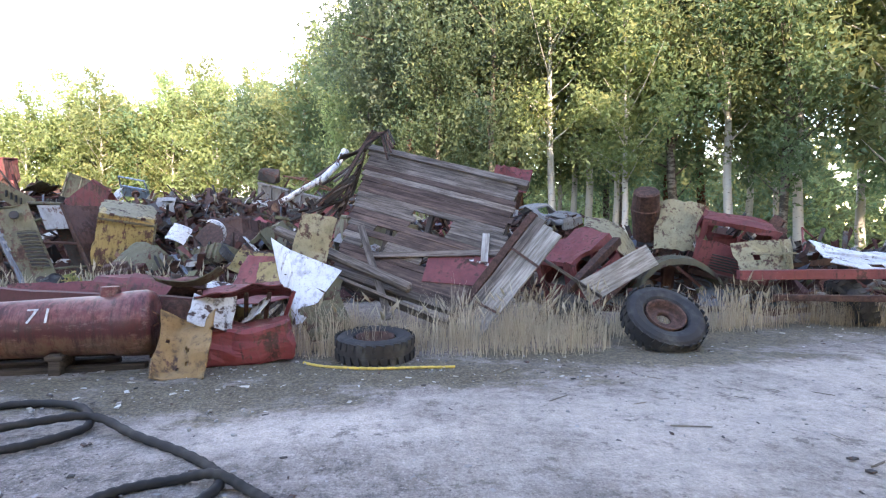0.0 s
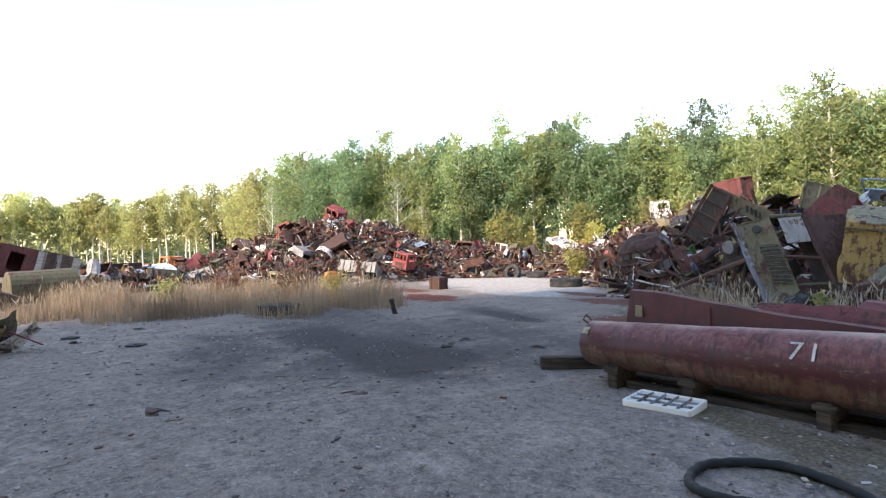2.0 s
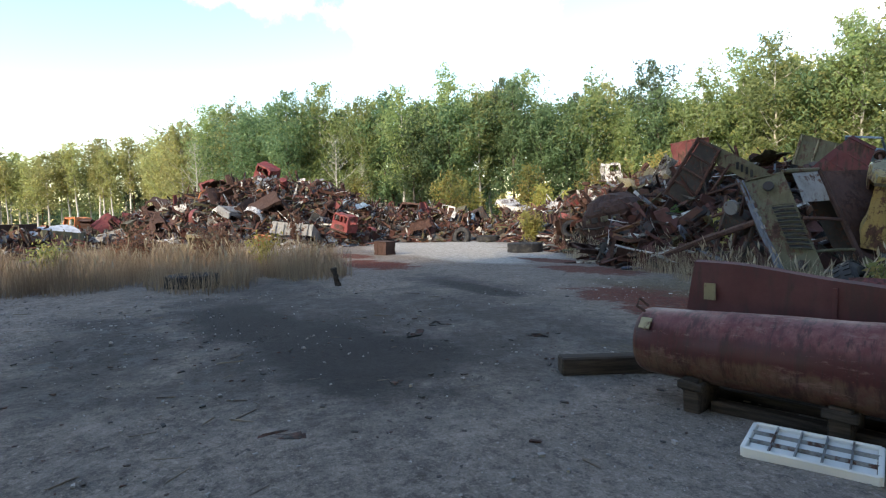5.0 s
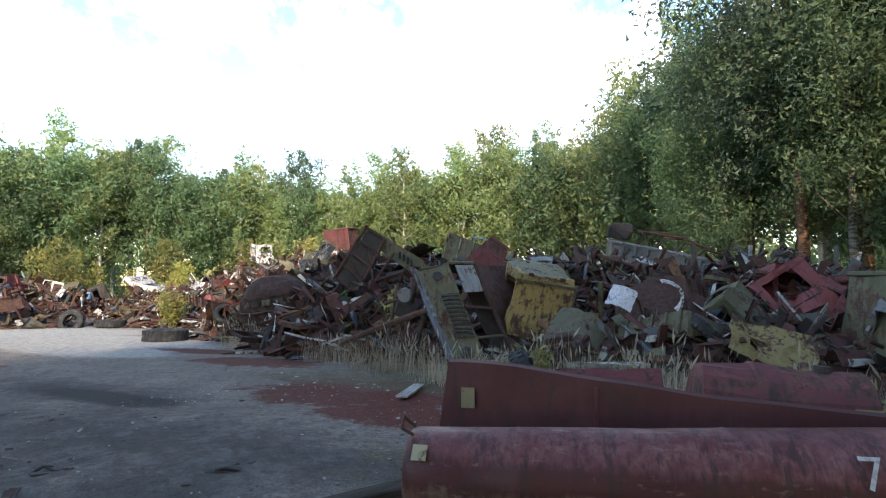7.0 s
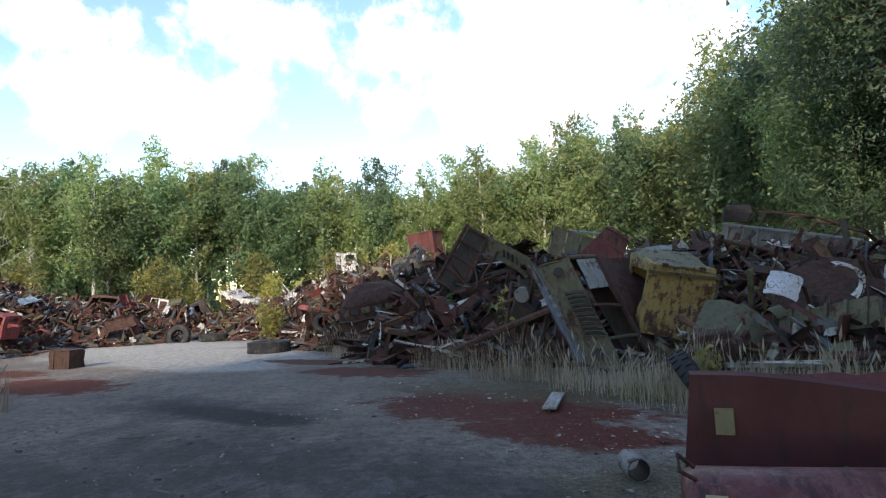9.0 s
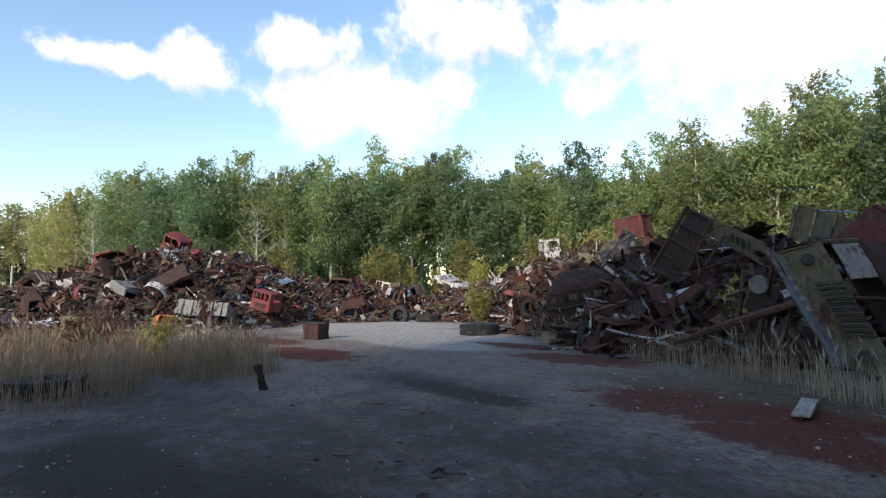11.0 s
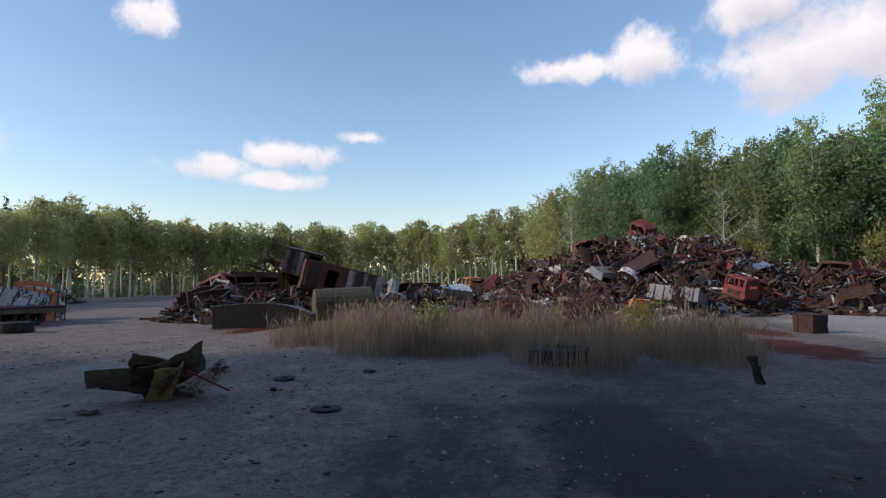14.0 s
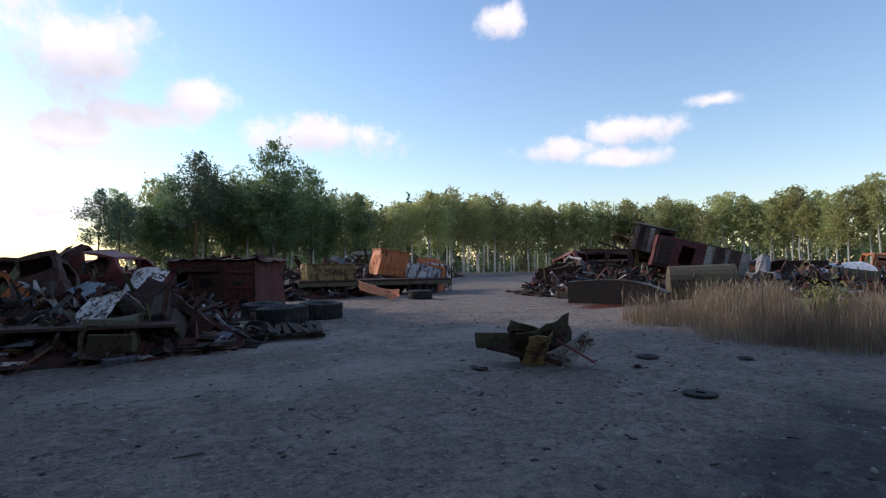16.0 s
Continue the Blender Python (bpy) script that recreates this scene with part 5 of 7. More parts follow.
def build_blade():
    """A long sheet-steel blade standing behind the tank, its top edge rolled back."""
    a, b = Vector((-7.05, 6.36)), Vector((-3.19, 7.26))
    ln = (b - a).length
    t = thing("steel_trough", "long dark maroon sheet steel trough standing behind the tank", "trough", at=pose(a.x, a.y, 0, 0, 0, math.degrees(math.atan2(b.y - a.y, b.x - a.x))))
    bm = bmesh.new()
    n = 24
    rows = []
    for i in range(n + 1):
        u = i / n
        top = 1.08 - 0.39 * u + 0.02 * math.sin(u * 9) + 0.02 * noise.noise(Vector((u * 6, 0, 0)))
        wv = 0.03 * noise.noise(Vector((u * 5, 3, 0)))
        rows.append([bm.verts.new((u * ln - (0.12 * (1 - s) if i == 0 else 0), y + wv, zz)) for s, y, zz in ((0, 0.0, 0.05), (0.3, -0.04, top * 0.4), (0.7, -0.02, top * 0.75), (1, 0.0, top), (1, 0.07, top + 0.015), (1, 0.15, top - 0.03))])
    for p, q in zip(rows, rows[1:]):
        for j in range(5):
            bm.faces.new((p[j], p[j + 1], q[j + 1], q[j]))
    thicken(bm, 0.012)
    part("front_sheet", bm, "blade", t)
    bm = bmesh.new()
    rows = [[bm.verts.new((u * ln, 0.62 + y, zz)) for y, zz in ((0, 0.05), (0.05, 0.45), (0.02, 0.7 - 0.1 * u), (0.09, 0.72 - 0.1 * u))] for u in (0.05, 0.3, 0.55, 0.8, 1.0)]
    for p, q in zip(rows, rows[1:]):
        for j in range(3):
            bm.faces.new((p[j], p[j + 1], q[j + 1], q[j]))
    thicken(bm, 0.012)
    part("rear_sheet", bm, "blade", t)
    part("floor_sheet", boxes((ln * 0.96, 0.62, 0.015, ln * 0.5, 0.31, 0.05)), "brown", t)
    part("seam", boxes((0.03, 0.012, 0.85, 1.1, -0.045, 0.5)), "blade", t)
    part("tag_plate", boxes((0.1, 0.012, 0.15, 0.16, -0.055, 0.82)), "khaki", t, "small pale square patch")


build_blade()


# ---- crate, hoses, tyres on the ground ----
def build_crate():
    t = thing("plastic_crate", "white plastic grid crate lying on the ground", "crate", at=pose(-5.55, 5.42, 0.0, 3, 0, 21))
    w, d, h = 0.68, 0.42, 0.08
    part("rim", boxes((w, 0.03, h, 0, -d / 2, h / 2), (w, 0.03, h, 0, d / 2, h / 2), (0.03, d, h, -w / 2, 0, h / 2), (0.03, d, h, w / 2, 0, h / 2), bevel=0.006), "crate", t)
    part("floor_plate", boxes((w - 0.04, d - 0.04, 0.02, 0, 0, 0.045)), "crate", t)
    for i in range(1, 5):
        part("rib", boxes((0.01, d, 0.03, -w / 2 + w * i / 5, 0, 0.065)), "grey", t)
    for i in range(1, 3):
        part("rib", boxes((w, 0.01, 0.03, 0, -d / 2 + d * i / 3, 0.065)), "grey", t)


build_crate()


# ---- the broken wooden lorry body ----
def stick_bm(p, q, w, h, up=(0, 0, 1), bevel=0.006, warp=0.012, seed=0.0):
    """A board from p to q, w wide and h thick."""
    p, q = Vector(p), Vector(q)
    x = (q - p).normalized()
    y = Vector(up).cross(x).normalized()
    z = x.cross(y)
    m = Matrix((x, y, z)).transposed().to_4x4()
    m.translation = (p + q) / 2
    bm = bmesh.new()
    box(bm, (q - p).length, w, h, None, bevel)
    bmesh.ops.subdivide_edges(bm, edges=[e for e in bm.edges if abs((e.verts[0].co - e.verts[1].co).x) > (q - p).length * 0.8], cuts=3)
    dent(bm, warp, 1.1, seed + p.x)
    LAID[id(bm)] = m
    return bm


def build_wagon():
    LL, LR, UL = Vector((-1.85, 9.29, 1.0)), Vector((0.44, 8.37, 0.35)), Vector((-1.52, 11.46, 3.30))
    base = Vector((-0.3, 9.2, 0))
    LL, LR, UL = LL - base, LR - base, UL - base
    u, v = (LR - LL), (UL - LL)
    # the floor is a little longer along its top than along its foot
    u = u * 1.06
    nrm = u.cross(v).normalized()
    t = thing("wagon_wreck", "tipped wooden lorry body with broken grey floor planks", "wagon wreck", at=Matrix.Translation(base))
    rr = random.Random(3)
    n = 21
    for i in range(n):
        f = (i + 0.5) / n
        skew = 0.22 * f
        a, b = LL + v * f + u * 0.0, LL + v * f + u * (1.0 + skew)
        cuts = [(0.0, 1.0)]
        if 9 <= i <= 11:
            cuts = [(0.0, 0.42), (0.66, 1.0)]
        elif 4 <= i <= 5:
            cuts = [(0.0, 0.14), (0.3, 0.55), (0.68, 1.0)]
        elif i == 7:
            cuts = [(0.0, 0.2), (0.34, 1.0)]
        for c0, c1 in cuts:
            p, q = a.lerp(b, c0 + rr.uniform(-0.01, 0.01)), a.lerp(b, c1 + rr.uniform(-0.02, 0.02))
            part("floor_plank", stick_bm(p, q, v.length / n * 0.93, 0.035, nrm, 0.004, 0.015, i), "brownplank" if rr.random() < 0.55 else "plank", t)
    for f in (0.02, 0.28, 0.52, 0.76, 0.98):
        p = LL + u * f * 1.02 - nrm * 0.09
        part("floor_joist", stick_bm(p, p + v * 1.0 + u * 0.2 * f, 0.09, 0.12, nrm), "darkwood", t)
    part("side_rail", stick_bm(LL - v * 0.02, LL + u * 1.02 - v * 0.02, 0.14, 0.12, nrm), "plank", t)
    part("side_rail", stick_bm(LL + v * 1.02, LL + v * 1.02 + u * 1.28, 0.16, 0.14, nrm), "plank", t, "grey weathered top rail")
    # steel plate and loose boards on the floor
    def on(x, y, lift=0.03):
        return LL + u * x + v * y + nrm * lift
    part("floor_plate", stick_bm(on(0.62, 0.19), on(1.08, 0.29), 0.62, 0.012, nrm, 0.002, 0.01), "maroon", t, "maroon steel plate on the planks")
    for k in range(4):
        part("painted_mark", stick_bm(on(0.9 + 0.05 * k, 0.32, 0.045), on(0.93 + 0.05 * k, 0.325, 0.045), 0.05, 0.004, nrm, 0, 0), "white", t, "small white painted mark")
    part("loose_board", stick_bm(on(0.22, 0.14, 0.06), on(1.12, 0.43, 0.07), 0.12, 0.03, nrm), "plank", t, "grey board lying aslant")
    part("loose_board", stick_bm(on(1.0, 0.32, 0.1), on(1.0, 0.52, 0.1), 0.12, 0.03, nrm), "palewood", t)
    part("loose_board", stick_bm(Vector((-1.45, 9.6, 1.72)) - base, Vector((-0.8, 8.15, 0.3)) - base, 0.12, 0.03, nrm), "plank", t, "grey board leaning on the floor")
    # tailgate of grey boards with rusty edge channel
    tl, tr, bl, br = (Vector(q) - base for q in ((1.50, 8.65, 1.86), (1.78, 8.25, 1.52), (0.10, 8.25, 0.12), (0.48, 7.85, 0.0)))
    for k in range(3):
        f0 = (k + 0.5) / 3
        part("tailgate_board", stick_bm(tl.lerp(tr, f0), bl.lerp(br, f0), 0.19, 0.035, (tl - tr).cross(tl - bl), 0.004, 0.02, k), "palewood" if k else "plank", t)
    part("edge_channel", stick_bm(tl + Vector((-0.05, 0.05, 0.04)), bl + Vector((-0.05, 0.05, 0.04)), 0.14, 0.07, (tl - tr).cross(tl - bl)), "rust", t, "rusty steel edge channel")
    for f in (0.3, 0.75):
        part("strap", stick_bm(tl.lerp(bl, f) + Vector((-0.03, -0.03, 0.03)), tr.lerp(br, f) + Vector((0.02, -0.03, 0.03)), 0.035, 0.02, (tl - tr).cross(tl - bl), 0, 0), "rust", t)
    # side wall collapsed at the far end: bent slats, hoops and a white pipe
    peak = UL + v * 0.1
    for k in range(34):
        p = UL.lerp(LL, -0.03 + 0.031 * k) + Vector((-0.05 - 0.012 * k, 0.1, 0.12 - 0.012 * k))
        q = p + Vector((rr.uniform(-1.05, -0.2), rr.uniform(-0.7, 0.3), rr.uniform(-1.15, -0.2)))
        part("broken_slat", stick_bm(p, q, rr.uniform(0.05, 0.12), 0.025, (rr.uniform(-1, 1), rr.uniform(-1, 1), 0.6), 0.003, 0.05, k), rr.choice(("plank", "darkwood", "brownplank", "brownplank", "plank")), t)
    for k in range(5):
        bm = bmesh.new()
        o = UL + Vector((0.05 * k, -0.15 * k, 0.1))
        tube(bm, [o + Vector(q) for q in ((-0.75 - 0.08 * k, -0.7, -1.3), (-0.5, -0.4, -0.75), (-0.2, -0.1, -0.1), (0.05, 0.0, 0.33 - 0.06 * k), (0.25, -0.15, 0.2), (0.42, -0.55, -0.35 + 0.05 * k))], 0.022, 6)
        part("bent_hoop", bm, ("rust", "darkwood", "brown")[k % 3], t)
    bm = bmesh.new()
    tube(bm, [Vector(q) - base for q in ((-3.1, 10.4, 2.15), (-2.75, 10.6, 2.4), (-2.4, 10.9, 2.65), (-2.15, 11.3, 3.0), (-2.05, 11.5, 3.3))], [0.07, 0.06, 0.075, 0.06, 0.08], 9)
    part("pipe", dent(bm, 0.04, 4, 2), "white", t, "flaking white-painted pipe")
    part("side_board", stick_bm(Vector((-2.9, 9.5, 1.65)) - base, Vector((-0.5, 8.5, 0.72)) - base, 0.16, 0.14, nrm, 0.03), "plank", t, "long grey log along the foot")
    part("side_board", stick_bm(Vector((-2.7, 9.1, 1.2)) - base, Vector((0.1, 8.2, 0.2)) - base, 0.4, 0.05, (0, 0.5, 1)), "plank", t)


build_wagon()


def board(name, p, q, w, h, mat, label, category, up=(0, 0, 1), seed=0):
    base = Vector((p[0], p[1], min(p[2], q[2])))
    return solo(name, stick_bm(Vector(p) - base, Vector(q) - base, w, h, up, seed=seed), mat, label, category, at=Matrix.Translation(base))


board("steel_beam", (3.35, 10.5, 1.45), (1.55, 8.9, 0.12), 0.16, 0.14, "rust", "red-brown rusty beam leaning out of the heap", "beam")
board("timber_board", (2.42, 9.4, 0.55), (3.75, 9.8, 1.2), 0.42, 0.04, "palewood", "wide pale bleached board propped on the scrap", "plank", (0.2, -1, 0.4))
board("timber_board", (1.5, 9.6, 1.3), (2.7, 9.3, 0.5), 0.12, 0.05, "plank", "grey board fallen behind the wreck", "plank")
board("steel_beam", (5.2, 9.6, 0.85), (8.4, 9.0, 0.92), 0.2, 0.16, "maroon", "long maroon steel beam at the foot of the heap", "beam")
board("steel_beam", (5.6, 9.2, 0.5), (8.6, 8.7, 0.52), 0.14, 0.1, "rust", "rusty steel bar at the foot of the heap", "beam")
board("white_plank", (-9.62, 11.0, 0.06), (-9.32, 9.8, 0.08), 0.2, 0.035, "palewood", "weathered white plank lying on red moss", "plank")


def loose_sheet(name, c, at, w, h, label, seed, category="sheet metal", amp=0.08, curl=0.0, fold=0.0):
    t = thing(name, label, category, at=at)
    part("skin", sheet(w, h, 12, 9, amp, seed, 0.012, curl, fold), c, t)
    return t


def facing(p, n, turn=0.0):
    """A pose at p whose z axis points along n."""
    return Matrix.Translation(p) @ Vector(n).to_track_quat("Z", "Y").to_matrix().to_4x4() @ Matrix.Rotation(radians(turn), 4, "Z")


def build_tin():
    """The folded bright sheet leaning against the wreck: two wings along a crease."""
    t = thing("tin_sheet", "creased bright tin sheet leaning against the wooden wreck", "sheet metal", at=Matrix.Translation((-2.0, 7.9, 0.4)))
    for name, pts in (("left_wing", ((-0.68, 0.6, 1.12), (-0.28, 0.2, 0.95), (0.08, -0.68, 0.0), (-0.32, 0.0, 0.25))), ("right_wing", ((-0.28, 0.2, 0.95), (0.55, -0.1, 0.66), (0.12, -0.66, 0.0), (0.04, -0.67, -0.02)))):
        bm = bmesh.new()
        a, b, c, d = (Vector(p) for p in pts)
        g = [[bm.verts.new(a.lerp(b, i / 7).lerp(d.lerp(c, i / 7), j / 9) + Vector((0, 1, 0)) * 0.02 * noise.noise(Vector((i * 0.7, j * 0.7, 1)))) for j in range(10)] for i in range(8)]
        for i in range(7):
            for j in range(9):
                bm.faces.new((g[i][j], g[i + 1][j], g[i + 1][j + 1], g[i][j + 1]))
        thicken(bm, 0.01)
        part(name, bm, "tin", t)
    part("rusty_seam", stick_bm((-0.30, 0.02, 0.6), (0.36, -0.36, 0.38), 0.02, 0.015, (0, -1, 0), 0, 0.01), "rust", t)


build_tin()


# ---- the torn red wreck beside the tank ----
def build_red_wreck():
    t = thing("crushed_vehicle", "torn red and white vehicle front with a dented red tank", "car wreck", at=Matrix.Translation((-2.5, 6.9, 0)))
    bm = boxes((1.15, 0.5, 0.46, 0, 0, 0), bevel=0.05)
    bmesh.ops.subdivide_edges(bm, edges=bm.edges[:], cuts=7, use_grid_fill=True)
    ob = part("red_tank", dent(dent(bm, 0.1, 2.0, 5), 0.05, 7, 2), "red", t, "dented red sheet-metal box")
    ob.matrix_basis = pose(0.05, -0.12, 0.26, 4, -6, 12)
    ob = part("red_hood", sheet(1.05, 0.62, 12, 8, 0.09, 17, 0.012, fold=-0.25), "red", t, "crumpled red panel with white patches")
    ob.matrix_basis = pose(-0.05, 0.1, 0.9, -14, -6, 8)
    ob = part("white_flap", sheet(0.5, 0.45, 7, 6, 0.12, 23, 0.012, fold=0.5), "white", t, "torn white sheet metal")
    ob.matrix_basis = pose(-0.35, -0.2, 0.58, 62, 10, 20)
    ob = part("white_flap", sheet(0.45, 0.3, 7, 6, 0.1, 29, 0.012), "white", t, "torn white sheet metal")
    ob.matrix_basis = pose(0.1, 0.05, 0.62, 40, -14, -30)
    ob = part("olive_flap", sheet(0.85, 0.32, 8, 5, 0.06, 31, 0.012, curl=0.3), "olive", t, "dark sheet with a pale rim")
    ob.matrix_basis = pose(-0.85, 0.3, 0.92, -20, -8, 10)
    for k in range(5):
        part("strut", stick_bm((-0.5 + 0.2 * k, 0.3, 0.2), (-0.6 + 0.3 * k, 0.0, 0.85), 0.05, 0.03, (0, 1, 0), 0.003, 0.04, k), ("rust", "red", "black")[k % 3], t)
    rag = thing("torn_hide", "torn brown and ochre sheet hanging to the ground", "torn sheet", at=pose(-2.95, 6.25, 0.26, 50, 0, 10))
    part("cloth", sheet(0.6, 0.85, 16, 18, 0.24, 41, 0.02, curl=0.5, holes=0.03), "hide", rag)
    rag2 = loose_sheet("steel_sheet", "rust", pose(-3.2, 6.65, 0.42, 70, 6, 10), 0.55, 0.7, "rusty brown sheet beside the tank", 43)
    for q, c, s, w, h, e in (((-2.75, 7.75, 0.72), "maroon", 51, 1.3, 0.7, (20, -8, 15)), ((-3.5, 8.15, 0.62), "rust", 53, 1.2, 0.6, (-25, 10, 40)), ((-1.9, 8.0, 0.75), "olive", 57, 0.75, 0.75, (58, 24, 20)),
                             ((-2.55, 8.5, 0.95), "yellow", 59, 0.8, 0.6, (52, -10, -10)), ((-2.1, 8.6, 1.25), "khaki", 61, 0.55, 1.3, (78, 14, 12)), ((-3.0, 8.9, 0.9), "maroon", 63, 0.8, 0.7, (60, 0, -20)),
                             ((-1.6, 7.4, 0.42), "olive", 67, 0.6, 0.5, (64, -16, 26))):
        loose_sheet("steel_sheet", c, pose(*q, *e), w, h, f"{WORDS[c]} bent steel sheet lying in the grass", s)


build_red_wreck()

second = make_drum("darkred", 9)
tagged(second, "second maroon tank with a round hole behind the trough", group="tanks behind the trough")
second.matrix_basis = pose(-4.6, 8.5, 0.55, 0, 4, 14) @ Matrix.Scale(1.25, 4)
drum2 = make_drum("yellow", 12)
tagged(drum2, "half-sunk rusty olive drum behind the trough", group="tanks behind the trough")
drum2.matrix_basis = pose(-3.5, 8.5, 0.34, 0, 0, 16)
loose_sheet("tin_sheet", "white", pose(-3.25, 8.3, 0.7, 24, 18, 30), 0.7, 0.6, "crumpled white and bare tin sheet", 71, amp=0.16)
loose_sheet("steel_sheet", "maroon", pose(-6.1, 8.45, 0.62, 62, 0, 24), 1.1, 0.45, "thin maroon sheet standing behind the trough", 73)


# ---- tyres on the yard ----
def set_tyre(x, y, z, rx=0, ry=0, r=0.5, w=0.26, rim=None, label="worn black lorry tyre lying flat on the yard"):
    t = make_tyre(label, rim, r, w)
    t.matrix_basis = pose(x, y, z, rx, ry, rnd.uniform(0, 90))
    return t


set_tyre(-0.87, 6.95, 0.16, 4, 0, 0.5, 0.30, "rust", "black lorry wheel lying flat in dry grass")
lean = set_tyre(3.12, 7.72, 0.40, 0, 0, 0.56, 0.3, "rust", "black lorry wheel with rusty rim leaning on the ground")
lean.matrix_basis = Matrix.Translation((3.1, 7.65, 0.37)) @ Matrix.Rotation(radians(-12), 4, "Z") @ Matrix.Rotation(radians(38), 4, "X") @ Matrix.Rotation(radians(12), 4, "Y")
set_tyre(2.3, 9.0, 0.2, 40, 12, 0.45, 0.25, None, "black tyre half hidden in the grass")
set_tyre(7.2, 9.6, 0.35, 62, 8, 0.5, 0.3, None, "black tyre under the steel beam")
set_tyre(-21.9, 15.9, 0.2, 0, 0, 0.72, 0.4, None, "large black tyre lying on pale concrete")
set_tyre(-18.2, 2.95, 0.16, 0, 0, 0.6, 0.3, None, "old tyre half sunk in dry grass")
set_tyre(-14.4, -10.9, 0.27, 3, 0, 0.66, 0.46, None)
set_tyre(-16.2, -11.8, 0.25, 0, 2, 0.62, 0.44, None)
set_tyre(-15.0, -13.0, 0.24, 0, 2, 0.62, 0.44, None)
set_tyre(-24.4, -16.0, 0.2, 0, 0, 0.55, 0.4, None)
set_tyre(-7.6, 10.9, 0.3, 55, 20, 0.5, 0.26, None, "black tyre sunk in the grass by the wreck")
set_tyre(-15.8, 14.6, 0.4, 70, 0, 0.5, 0.3, None, "black tyre leaning against the heap")
set_tyre(-13.9, 14.4, 0.25, 12, 0, 0.5, 0.3, None, "black tyre lying under the heap")
set_tyre(-32.4, 19.2, 0.3, 75, 0, 0.6, 0.3, None, "black tyre standing at the foot of the heap")
set_tyre(-31.0, 20.2, 0.2, 0, 0, 0.7, 0.35, None, "black tyre lying at the foot of the heap")


# ---- hoses ----
def hose(points, r, mat, label, name="rubber_hose"):
    base = Vector((points[0][0], points[0][1], 0))
    cu = []
    pts = [Vector((*p, 0)) if len(p) == 2 else Vector(p) for p in points]
    for i in range(len(pts) - 1):
        p0, p1, p2, p3 = pts[max(i - 1, 0)], pts[i], pts[i + 1], pts[min(i + 2, len(pts) - 1)]
        for k in range(10):
            s = k / 10
            cu.append(0.5 * ((2 * p1) + (p2 - p0) * s + (2 * p0 - 5 * p1 + 4 * p2 - p3) * s * s + (3 * p1 - p0 - 3 * p2 + p3) * s ** 3) - base + Vector((0, 0, r)))
    bm = bmesh.new()
    tube(bm, cu, [r * (1 + 0.12 * math.sin(i * 2.1)) for i in range(len(cu))], 10)
    solo(name, bm, mat, label, "hose", at=Matrix.Translation(base), smooth=True)


hose(((-3.82, 3.72), (-3.58, 3.96), (-3.28, 3.87), (-3.01, 4.08), (-2.9, 4.42), (-3.31, 4.9), (-3.92, 4.95), (-4.2, 4.53), (-4.05, 4.15), (-3.72, 4.04, 0.04), (-3.3, 4.33, 0.05), (-2.91, 4.48, 0.05), (-2.39, 4.19), (-1.87, 3.86), (-1.52, 3.57), (-1.4, 3.36), (-1.45, 3.1), (-1.6, 2.9)), 0.034, "hose", "thick black ribbed hose coiled on the ground")
hose(((-1.0, 3.13), (-1.2, 3.3), (-1.44, 3.41, 0.05), (-1.71, 3.43), (-1.96, 3.3), (-2.09, 3.1), (-2.06, 2.85), (-1.9, 2.6)), 0.032, "hose", "end of a black ribbed hose on the ground")
hose(((-1.7, 6.62), (-1.45, 6.45), (-1.1, 6.36), (-0.75, 6.33), (-0.35, 6.38), (0.0, 6.4), (0.15, 6.42)), 0.016, "ochre", "thin yellow hose lying by the grass edge")


